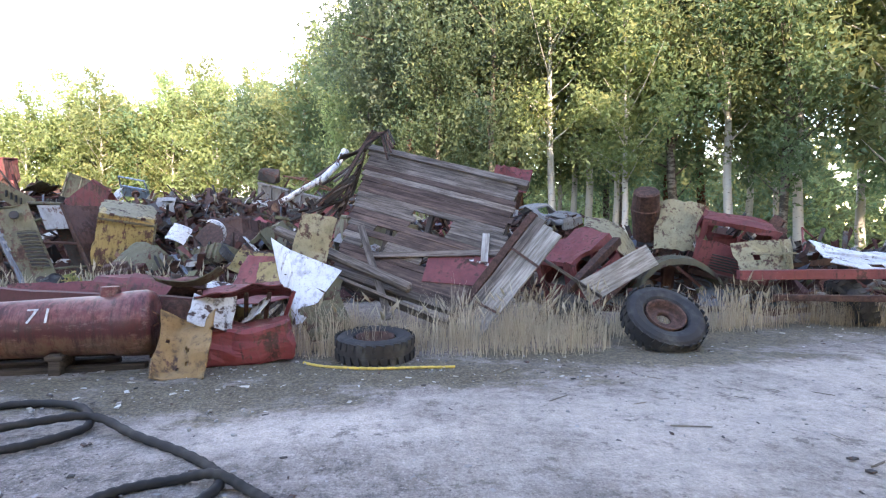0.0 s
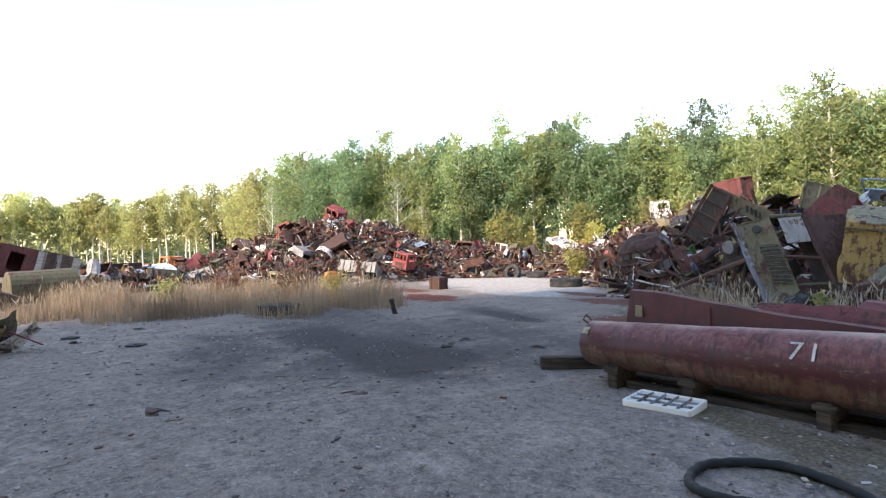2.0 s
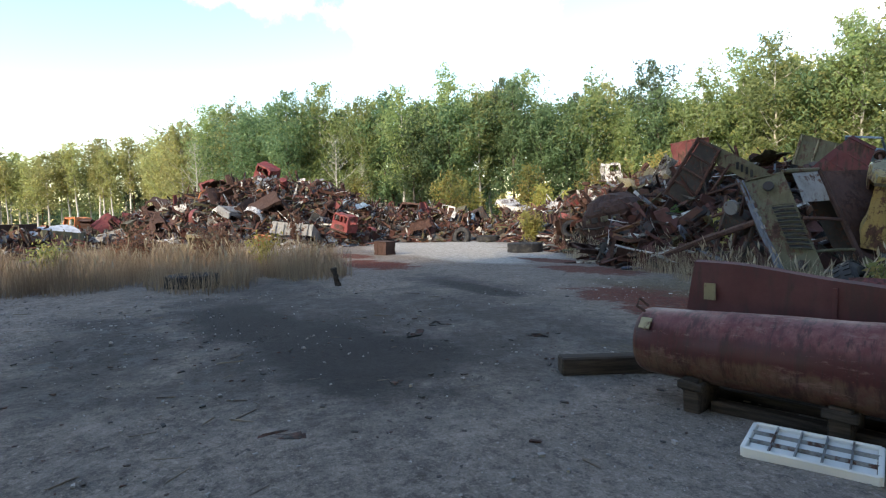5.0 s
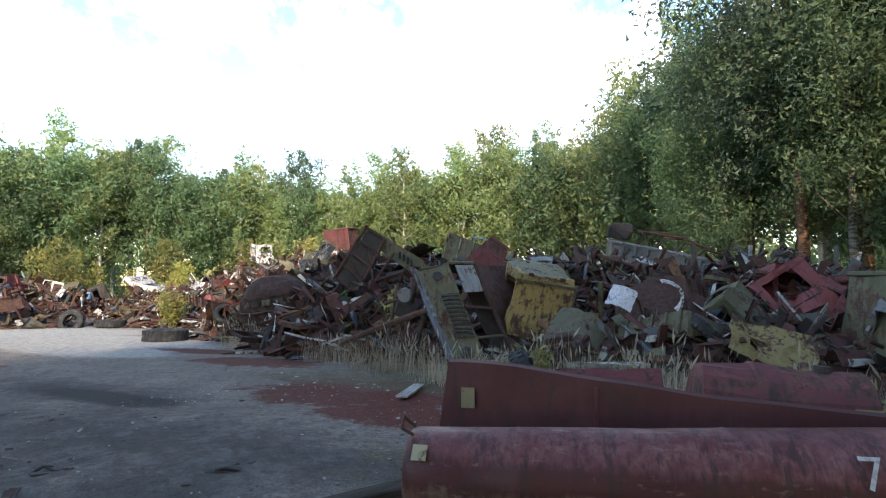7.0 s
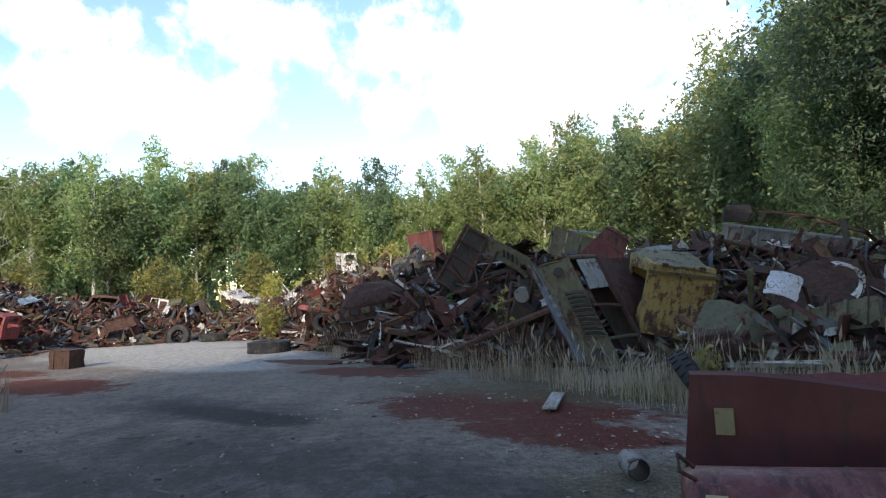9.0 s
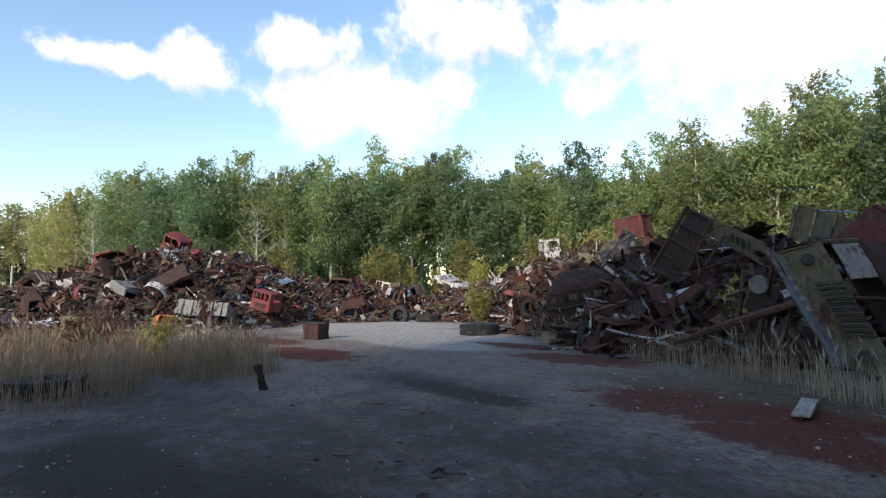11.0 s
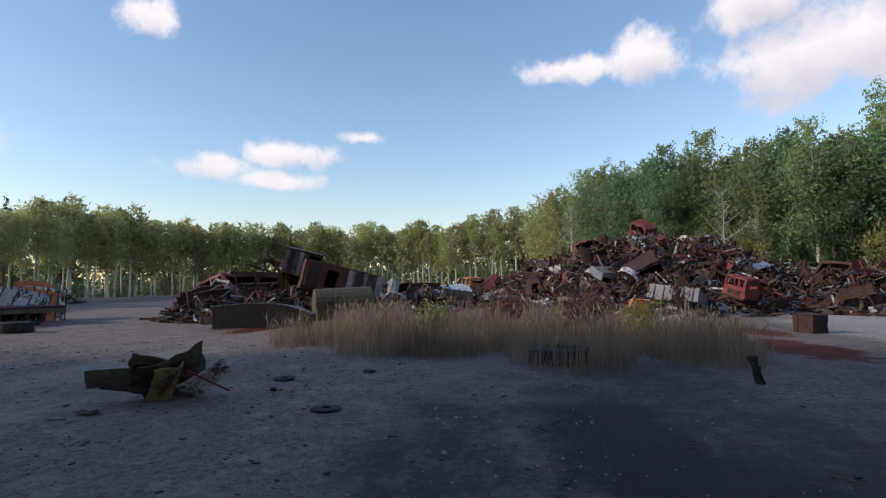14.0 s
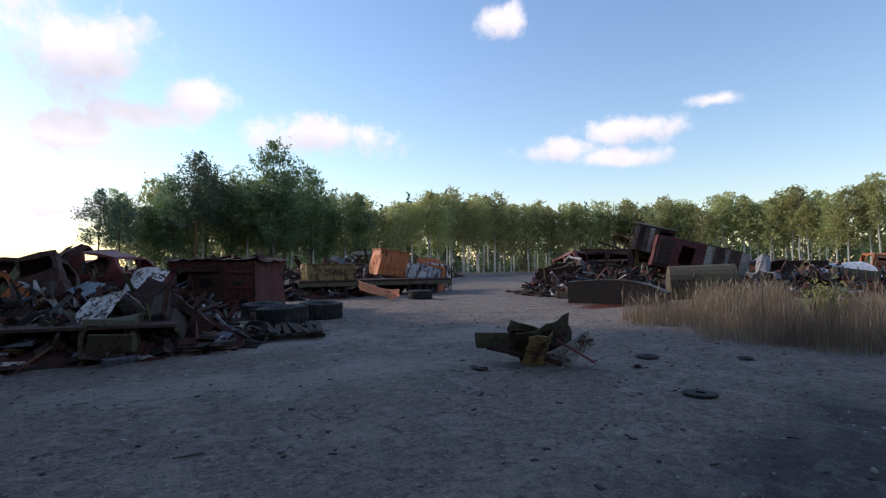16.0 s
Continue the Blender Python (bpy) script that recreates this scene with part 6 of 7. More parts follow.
# ---- wrecks of the middle heap ----
def build_grille_cab():
    """A lorry cab lying on its flank: front skin with grille, a stripe along the bonnet edge, the bare roof frame behind."""
    o = Vector((-9.8, 13.2, 0))
    t = thing("truck_cab", "dull olive lorry cab tipped over with grille slots and blue stripe", "truck cab", at=Matrix.Translation(o))
    A, B, C, D = (Vector(p) - o for p in ((-10.72, 12.9, 2.15), (-10.1, 13.3, 2.3), (-9.1, 13.05, 0.2), (-9.72, 12.72, 0.3)))
    part("front_skin", quad(A, B, C, D, 8, 12, 0.05, 3, 0.03, 0.06), "olive", t)
    nrm = (B - A).cross(D - A).normalized()
    if nrm.y > 0:
        nrm = -nrm

    def on(u, v, lift=0.0):
        return A.lerp(B, u).lerp(D.lerp(C, u), v) + nrm * lift
    # black strips on the skin stand for the shade inside the grille
    for k in range(10):
        v = 0.33 + 0.042 * k
        part("grille_slot", quad(on(0.42, v, 0.075), on(0.93, v, 0.06), on(0.93, v + 0.022, 0.06), on(0.42, v + 0.022, 0.075), 3, 1, 0, 1, 0.012), "hose", t, "black strip for a shaded grille slot")
    for k in range(11):
        v = 0.318 + 0.042 * k
        part("grille_bar", bar(on(0.4, v, 0.085), on(0.95, v, 0.07), 0.026), "olive", t)
    # solid black discs give the dark of the empty headlights
    for u, v in ((0.55, 0.12), (0.5, 0.9)):
        bm = bmesh.new()
        p = on(u, v, 0.05)
        tube(bm, [p, p + nrm * 0.04, p + nrm * 0.045], [0.1, 0.1, 0.085], 16)
        part("headlight_hole", bm, "black", t, "black disc for a shaded empty headlight")
    # bonnet edge with the stripe, bending away to the side
    E = [A + Vector((-0.16, 0.2, 0.02)), A + Vector((-0.1, 0.02, 0.06)), A + Vector((0.06, -0.04, 0.0))]
    F = [D + Vector((-0.2, 0.2, 0.0)), D + Vector((-0.14, 0.0, 0.02)), D + Vector((0.04, -0.05, 0.0))]
    part("stripe_panel", quad(E[1], E[2], F[2], F[1], 3, 16, 0.03, 5, 0.02, 0.03), "slate", t, "curved blue-grey stripe panel")
    part("bonnet_side", quad(E[0], E[1], F[1], F[0], 3, 16, 0.04, 7, 0.02), "black", t)
    for k in range(4):
        p = E[1].lerp(E[2], 0.5).lerp(F[1].lerp(F[2], 0.5), 0.25 + 0.09 * k) + nrm * 0.055
        part("painted_mark", quad(p, p + (B - A) * 0.1, p + (B - A) * 0.1 + (D - A) * 0.035, p + (D - A) * 0.035, 1, 1, 0, 1, 0.01), "grey", t, "small pale painted mark")
    # roof frame and empty windscreen
    G, H = B + Vector((0.35, 0.65, 0.02)), C + Vector((0.35, 0.7, 0.1))
    part("side_post", bar(B, G, 0.1), "olive", t)
    part("side_post", bar(C, H, 0.1), "olive", t)
    part("roof_rail", bar(G, H, 0.11), "brown", t)
    part("window_post", bar(B.lerp(C, 0.45) + nrm * 0.02, G.lerp(H, 0.5), 0.07), "brown", t)
    part("window_post", bar(B.lerp(C, 0.75), G.lerp(H, 0.78), 0.06), "olive", t)
    part("door_skin", quad(B.lerp(G, 0.25), G, G.lerp(H, 0.3), B.lerp(G, 0.25).lerp(C.lerp(H, 0.25), 0.3), 5, 5, 0.05, 9, 0.02), "grey", t, "bent grey inner sheet")
    back = Vector((0.5, 1.2, 0.0))
    part("roof_skin", quad(G, G + back, H + back, H, 6, 10, 0.08, 11, 0.02), "brown", t)
    part("rear_wall", quad(A + back, G + back, H + back, D + back, 6, 8, 0.06, 13, 0.02), "black", t)
    part("top_side", quad(A, B, B + back, A + back, 4, 6, 0.06, 15, 0.02), "olive", t)
    # torn frame and axle work to the side of the cab
    for k, (p, q, w) in enumerate((((-2.6, -0.5, 0.55), (-0.5, -0.3, 1.35), 0.13), ((-1.9, -0.3, 0.2), (-0.3, -0.2, 0.5), 0.1), ((-1.5, 0.1, 0.2), (-1.1, 0.2, 2.0), 0.09), ((-1.9, 0.2, 0.4), (-1.75, 0.5, 1.9), 0.08),
                                   ((-1.0, -0.2, 0.3), (-0.6, -0.2, 1.5), 0.1), ((-2.0, 0.3, 1.4), (-0.9, 0.3, 1.75), 0.07), ((-0.9, -0.1, 1.0), (-0.35, -0.3, 0.3), 0.12), ((-2.3, 0.6, 0.9), (-1.3, 0.1, 0.3), 0.07))):
        part("frame_bar", dent(bar(p, q, w), 0.04, 2, k), ("brown", "black", "rust")[k % 3], t)
    part("gearbox", dent(boxes((0.55, 0.5, 0.45, -1.35, 0.3, 1.3, 20, 30, 10), (0.4, 0.4, 0.5, -1.0, 0.2, 0.6, 0, 20, 40), bevel=0.06), 0.08, 3, 2), "black", t)
    bm = bmesh.new()
    tube(bm, [(-1.25, -0.05, 1.62), (-1.25, -0.14, 1.6)], [0.16, 0.16], 16)
    part("hub", bm, "grey", t, "round pale hub")


build_grille_cab()


def build_yellow_box():
    t = thing("equipment_cabin", "dirty yellow steel cabin with a tan lid, tilted on the heap", "cabin", at=pose(-8.72, 14.75, 0.8, 13, 9, 30) @ Matrix.Scale(0.88, 4))
    part("body", dent(shell(1.5, 1.5, 1.6, 0.04, (("left", 0.15, 0.85, 0.2, 0.85),), 0.06), 0.08, 2.0, 3, 3), "yellow", t)
    part("lid", dent(sheet(1.46, 1.4, 10, 10, 0.05, 5, 0.03, curl=-0.1), 0.02, 3, 5), "khaki", t, "tan dented lid").matrix_basis = pose(0, -0.05, 1.68, 8, 0, 0)
    for k in range(2):
        part("hinge", boxes((0.12, 0.06, 0.08, -0.4 + 0.8 * k, -0.72, 1.58)), "rust", t)
    part("edge_strip", boxes((0.05, 0.05, 1.5, 0.76, -0.74, 0.75), (1.5, 0.05, 0.06, 0, -0.77, 1.42)), "olive", t)


build_yellow_box()


def build_hull():
    """A rounded dark vehicle hull on its side, with panel ribs and bolted hatches."""
    t = thing("vehicle_hull", "rounded dark olive vehicle hull lying in the heap", "vehicle wreck", at=pose(-18.1, 17.2, 0.75, 0, -8, 30))
    bm = lathe(((0.02, 1.5), (0.55, 1.45), (0.95, 1.2), (1.12, 0.8), (1.15, 0.35), (1.05, 0.0), (0.9, -0.3), (0.02, -0.35)), 26, False)
    for v in bm.verts:
        v.co.y *= 0.8
    part("shell", dent(dent(bm, 0.14, 1.6, 4, 1), 0.04, 6, 2), "brown", t)
    for z, r in ((0.35, 1.2), (0.95, 1.09), (0.0, 1.1)):
        bm = bmesh.new()
        tube(bm, [(r * math.cos(a), r * 0.8 * math.sin(a), z) for a in (2 * math.pi * k / 24 for k in range(25))], 0.035, 5)
        part("rib", dent(bm, 0.06, 2, z), "black", t)
    for k in range(6):
        a = -2.4 + 0.35 * k
        part("hatch", dent(boxes((0.28, 0.05, 0.2, 1.13 * math.cos(a), 0.92 * math.sin(a), 0.62, 0, 0, math.degrees(a) + 90), bevel=0.015), 0.02, 4, k), ("olive", "black")[k % 2], t)
    # the ribbed tray that stands on its edge above the cab, and what leans on it
    o = Vector((-13.4, 15.6, 2.0))
    t = thing("truck_bed", "dark ribbed lorry tray standing on its edge", "truck bed", at=Matrix.Translation(o))
    L = [Vector(p) - o for p in ((-14.36, 15.19, 2.05), (-13.55, 15.6, 3.52), (-13.15, 15.85, 3.2), (-13.85, 15.5, 1.6))]
    part("tray_side", quad(*L, 10, 5, 0.04, 21, 0.03), "black", t)
    for f in (0.02, 0.26, 0.5, 0.74, 0.98):
        part("rib", bar(L[0].lerp(L[1], f) + Vector((0, -0.06, 0)), L[3].lerp(L[2], f) + Vector((0, -0.06, 0)), 0.08), "brown", t)
    part("rail", bar(L[0] + Vector((-0.03, -0.06, 0)), L[1] + Vector((-0.03, -0.06, 0.05)), 0.11), "rust", t)
    part("rail", bar(L[3] + Vector((0, -0.05, 0)), L[2] + Vector((0, -0.05, 0)), 0.09), "rust", t)
    K = [Vector(p) - o for p in ((-13.5, 15.8, 3.45), (-12.1, 16.5, 2.5), (-12.3, 16.4, 2.05), (-13.4, 15.8, 2.95))]
    part("end_board", quad(*K, 8, 4, 0.05, 23, 0.03), "olive", t)
    # the board is uncut: black boxes on it stand for shaded slots
    for f in (0.5, 0.58, 0.66, 0.74):
        p = K[0].lerp(K[1], f).lerp(K[3].lerp(K[2], f), 0.5) + Vector((0.02, -0.07, 0))
        part("slot", boxes((0.05, 0.03, 0.2, p.x, p.y, p.z)), "hose", t)
    for k, (p, q) in enumerate((((-0.9, -0.2, -0.3), (0.9, 0.4, 0.3)), ((-0.2, 0.0, 1.1), (0.1, 0.1, -0.9)), ((0.5, 0.3, 0.8), (-0.3, 0.0, -0.5)), ((-1.5, -0.2, -0.9), (0.2, 0.1, -0.2)))):
        part("brace", bar(p, q, 0.07), ("rust", "black")[k % 2], t)
    for nm, lab, c, pts, seed in (("scrap_sheet", "olive ribbed lorry side tipped on the heap", "olive", ((-11.85, 17.3, 3.52), (-10.68, 17.7, 3.0), (-10.86, 17.65, 2.3), (-12.03, 17.2, 2.75)), 31), ("scrap_sheet", "faded maroon flat panel leaning on the yellow cabin", "darkred", ((-10.53, 15.2, 2.45), (-9.81, 15.4, 3.09), (-9.4, 15.5, 2.8), (-9.7, 15.3, 1.7)), 33)):
        o = Vector(pts[3])
        q = thing(nm, lab, "sheet metal", at=Matrix.Translation(o))
        P = [Vector(p) - o for p in pts]
        part("skin", quad(*P, 9, 6, 0.06, seed, 0.025), c, q)
        for f in (0.05, 0.35, 0.65, 0.95):
            part("rib", bar(P[0].lerp(P[1], f) + Vector((0, -0.04, 0)), P[3].lerp(P[2], f) + Vector((0, -0.04, 0)), 0.05), c if c != "olive" else "khaki", q)


build_hull()


def build_trailer():
    t = thing("dump_body", "grey ribbed dump body tipped on top of the heap", "truck bed", at=pose(-6.4, 24.3, 2.35, 22, 14, -4))
    part("side_panel", dent(boxes((3.9, 0.06, 1.0, 0, 0, 0.5), bevel=0.01), 0.05, 0.8, 6), "grey", t)
    for k in range(9):
        part("rib", boxes((0.09, 0.09, 1.0, -1.8 + 0.45 * k, -0.07, 0.5)), "grey", t)
    part("top_rail", boxes((3.95, 0.14, 0.1, 0, -0.03, 1.04), bevel=0.01), "grey", t)
    part("floor", boxes((3.8, 1.4, 0.05, 0, 0.75, 0.02)), "brown", t)
    part("rolled_cover", dent(boxes((0.8, 0.6, 0.5, -1.6, 0.3, 1.35), bevel=0.06), 0.12, 2, 3), "black", t)
    bm = bmesh.new()
    for k in range(4):
        tube(bm, [(-0.9 + 0.7 * k, 0.3, 1.0), (-0.7 + 0.7 * k, 0.4, 1.5 - 0.08 * k), (0.0 + 0.6 * k, 0.6, 1.55 - 0.14 * k)], 0.04, 6)
    tube(bm, [(-1.0, 0.35, 1.5), (0.6, 0.5, 1.5), (2.0, 0.6, 1.1)], 0.04, 6)
    part("hoop_frame", bm, "brown", t)


build_trailer()


def one(maker, c, label, at, scale=1.0, seed=1.0):
    t = maker(c, seed)
    tagged(t, label, group="wrecks picked out in the heaps")
    t.matrix_basis = at @ Matrix.Scale(scale, 4)
    return t


one(make_car, "white", "white and pale blue car shell tipped on its nose", pose(-34.6, 25.2, 1.0, 10, 38, 20), 0.95, 3)
one(make_panel, "blue", "pale blue-green fender sheet under the heap", pose(-25.6, 22.6, 0.7, 40, 10, 20), 1.0, 5)
one(make_cab, "white", "white loader cab frame on top of the heap", pose(-33.6, 33.2, 4.0, 4, 6, -30), 0.8, 4)
one(make_case, "darkred", "maroon machine housing high on the heap", pose(-24.6, 30.3, 4.3, 4, -5, 10), 1.6, 6)
one(make_panel, "white", "small white sheet on the dark heap", pose(-24.0, 22.0, 1.7, 40, 10, 0), 0.5, 9)
one(make_cab, "red", "bright red lorry cab half buried in the heap", pose(-3.3, 16.6, 0.55, -12, 10, 32), 1.0, 10)
one(make_case, "olive", "tall olive steel cabin leaning on the heap", pose(-1.9, 13.8, 0.5, 2, 8, 24), 1.7, 11)
one(make_bonnet, "maroon", "rounded maroon bonnet lying in grass", pose(-6.0, 13.8, 0.8, 30, 0, 20), 1.1, 12)
one(make_panel, "yellow", "yellow-green triangular sheet leaning in the heap", pose(-4.2, 12.6, 0.75, 46, 22, 10), 0.85, 13)
one(make_bonnet, "tin", "crumpled white tube and tin on the heap", pose(-6.5, 13.4, 1.6, 60, 20, 0), 0.38, 14)
one(make_fender, "white", "torn white mudguard on the heap", pose(-5.7, 13.6, 1.6, 30, 60, 40), 0.45, 15)
one(make_bonnet, "rust", "orange-brown rusty engine cover on the heap", pose(-5.9, 14.4, 1.5, 40, -20, 10), 1.2, 16)
one(make_bonnet, "olive", "dull green curved cover in the grass", pose(-7.3, 13.2, 1.0, 40, 24, 0), 0.8, 18)
one(make_cabinet, "brown", "dark rusted square box at the heap's foot", pose(-14.9, 14.2, 0.0, 0, 4, 30), 1.0, 19)
one(make_door, "blue", "pale blue door panel high on the heap", pose(-12.4, 22.2, 3.0, 50, 10, 10), 1.0, 20)
# right-hand wrecks beyond the wooden body
one(make_fender, "olive", "dull olive wheel arch half sunk in the heap", pose(4.75, 11.2, 0.35, 0, 0, 0), 1.25, 21)
one(make_bonnet, "khaki", "tall khaki sheet metal cover standing upright", pose(5.35, 12.0, 1.75, 74, 8, 0), 0.95, 22)
one(make_drum, "rust", "rusty boiler end with oval holes", pose(4.6, 12.4, 2.0, 0, 60, 70), 1.0, 23)
one(make_bonnet, "khaki", "faded khaki curved bonnet sliding off the heap", pose(3.65, 11.4, 1.5, 30, 34, 0), 1.0, 24)
one(make_cab, "maroon", "crushed maroon cab corner in the heap", pose(6.0, 11.6, 0.75, 10, 14, -20), 0.75, 25)
one(make_panel, "khaki", "flat khaki plate hanging from the heap", pose(6.35, 10.5, 1.1, 72, 0, 14), 0.8, 26)
one(make_panel, "tin", "long flaking white and blue tin sheet", pose(7.7, 9.7, 1.05, 18, 6, -14), 1.2, 27)
one(make_cab, "maroon", "reddish crushed cab behind the wooden wreck", pose(3.0, 11.3, 0.4, 6, -30, 30), 0.7, 28)
one(make_panel, "red", "torn red and white sheet standing behind the wreck", pose(1.5, 12.0, 2.75, 70, 10, -20), 0.55, 29)
one(make_bed, "rust", "rusty open tray on the heap behind the wreck", pose(0.7, 12.8, 2.3, 10, 4, 20), 0.75, 30)
# the far heap
one(make_cab, "red", "bright red cab shell on top of the far heap", pose(-50.5, 11.4, 4.9, 14, 28, 40), 0.85, 31)
one(make_panel, "white", "white square sheet on the far heap", pose(-46, 13.0, 4.5, 60, 0, 20), 0.6, 32)
one(make_cab, "red", "red cab frame at the foot of the far heap", pose(-33.9, 12.2, 0.9, 0, 14, 30), 0.6, 33)
one(make_seatframe, "orange", "orange tube frame on the far heap", pose(-45.5, 4.7, 2.2, 20, 10, 60), 2.2, 34)
one(make_case, "brown", "dark rusted bin standing on the concrete", pose(-25.2, 11.0, 0.0, 0, 3, 20), 0.7, 35)
one(make_bonnet, "white", "white and red bonnet lying in the grass", pose(-24.8, 6.6, 0.5, 10, 8, 0), 1.0, 36)
one(make_cabinet, "khaki", "grey concrete-coloured box in the grass", pose(-27.8, 4.2, 0.0, 0, 0, 30), 1.3, 37)
one(make_panel, "blue", "pale blue sheet on the far heap", pose(-39, 15.2, 2.4, 20, 10, 0), 0.9, 38)


# ---- the left-hand rows ----
def build_container():
    t = thing("red_van_body", "dark red rusted van body with a pale stained side", "van body", at=pose(-16.1, -17.6, 0, 0, 0, 121) @ Matrix.Scale(0.93, 4))
    part("body", dent(shell(3.7, 2.2, 1.85, 0.05, (("front", 0.3, 0.42, 0.45, 0.62), ("front", 0.08, 0.24, 0.2, 0.75)), 0.02), 0.1, 1.3, 4, 2), "darkred", t)
    for k in range(3):
        part("rib", dent(boxes((1.15, 0.06, 0.09, 1.25, -1.12, 0.35 + 0.55 * k), bevel=0.01), 0.02, 2, k), "maroon", t)
    for x in (-1.8, -0.75, 0.65, 1.83):
        part("post", dent(boxes((0.09, 0.08, 1.8, x, -1.13, 0.92)), 0.03, 2, x), "darkred", t)
    part("roof_sheet", sheet(4.0, 2.4, 14, 8, 0.2, 91, 0.02), "brown", t, "sagging rusty roof sheet").matrix_basis = pose(0, 0, 1.9)
    part("pale_side", sheet(1.3, 1.5, 10, 8, 0.05, 93, 0.012, holes=0.05), "rust", t, "stained brown side sheet").matrix_basis = pose(-0.05, -1.15, 0.95, 90)
    # black boxes on the side give the dark of openings that are not cut
    for x, z, w, h in ((-0.15, 1.05, 0.42, 0.34), (1.45, 0.3, 0.34, 0.3), (1.2, 1.02, 0.3, 0.1)):
        part("opening", boxes((w, 0.03, h, x, -1.19, z)), "hose", t, "black box for a shaded opening")
    part("ledge", dent(boxes((2.3, 0.3, 0.06, -0.7, -1.2, 1.5, 14)), 0.05, 2, 3), "brown", t)
    part("sill", boxes((3.7, 0.1, 0.12, 0, -1.14, 0.06)), "rust", t)


build_container()


def build_flatbed():
    t = thing("flatbed_trailer", "long dark flatbed trailer with olive edges", "trailer", at=pose(-25.0, -20.2, 0, 0, 0, 168))
    part("deck", boxes((8.6, 2.2, 0.12, 0, 0, 0.78), bevel=0.02), "brown", t)
    for y in (-1.05, 1.05):
        part("side_rail", boxes((8.6, 0.08, 0.26, 0, y, 0.68)), "olive", t)
    for x in (-3.4, -2.2, 2.0, 3.1):
        for y in (-0.85, 0.85):
            bm = tyre_bm(0.4, 0.24, 0.22, 18)
            part("wheel", bm, "tyre", t).matrix_basis = pose(x, y, 0.38, 90)
    part("frame_beam", boxes((8.2, 0.16, 0.3, 0, 0.5, 0.5)), "black", t)
    for k in range(6):
        part("skirt_panel", dent(boxes((1.25, 0.05, 0.42, -3.45 + 1.36 * k, 1.08, 0.36), bevel=0.01), 0.06, 2, k, 1), ("olive", "black", "olive", "brown", "olive", "black")[k], t)
    for k in range(4):
        p = thing("lattice_panel", "white flaking framed panel leaning on the trailer", "panel", "panels leaning on the trailer", at=pose(-28.2 - 0.85 * k, -20.3 - 0.2 * k, 0.0, -28 + 6 * k, 18 - 4 * k, 130 + 8 * k))
        part("skin", quad((-0.8, 0, 1.7), (0.8, 0, 1.6), (0.8, 0, 0.05), (-0.8, 0, 0.05), 8, 8, 0.06, 60 + k, 0.03), ("white", "white", "orange", "white")[k], p)
        for x in (-0.78, -0.25, 0.3, 0.78):
            part("frame_bar", bar((x, -0.05, 0.05), (x, -0.05, 1.66), 0.06), "brown", p)
            part("frame_bar", bar((x, 0.07, 0.05), (x, 0.07, 1.66), 0.06), "brown", p)
    loc = one(make_case, "yellow", "olive-yellow long steel locker on the flatbed", pose(-22.6, -20.6, 0.84, 0, 0, 165), 1.0, 41)
    loc.scale = (2.4, 1.2, 0.95)
    one(make_case, "orange", "orange cab box perched on the flatbed", pose(-27.3, -21.6, 0.95, 0, 8, 160), 1.7, 42)
    one(make_panel, "white", "white and red torn sheet leaning on the flatbed", pose(-29.4, -21.2, 1.2, 50, 0, 150), 1.5, 43)
    one(make_panel, "tin", "grey tin sheet leaning on the flatbed", pose(-31.0, -22.0, 1.0, 60, 10, 140), 1.5, 44)
    one(make_panel, "orange", "orange sheet among pale panels", pose(-31.6, -22.4, 1.5, 70, 0, 150), 1.1, 45)
    loose_sheet("steel_sheet", "orange", pose(-22.6, -16.8, 0.3, 24, 6, 150), 1.9, 0.8, "low rust-orange bent sheet on the ground", 46, fold=0.25)


build_flatbed()


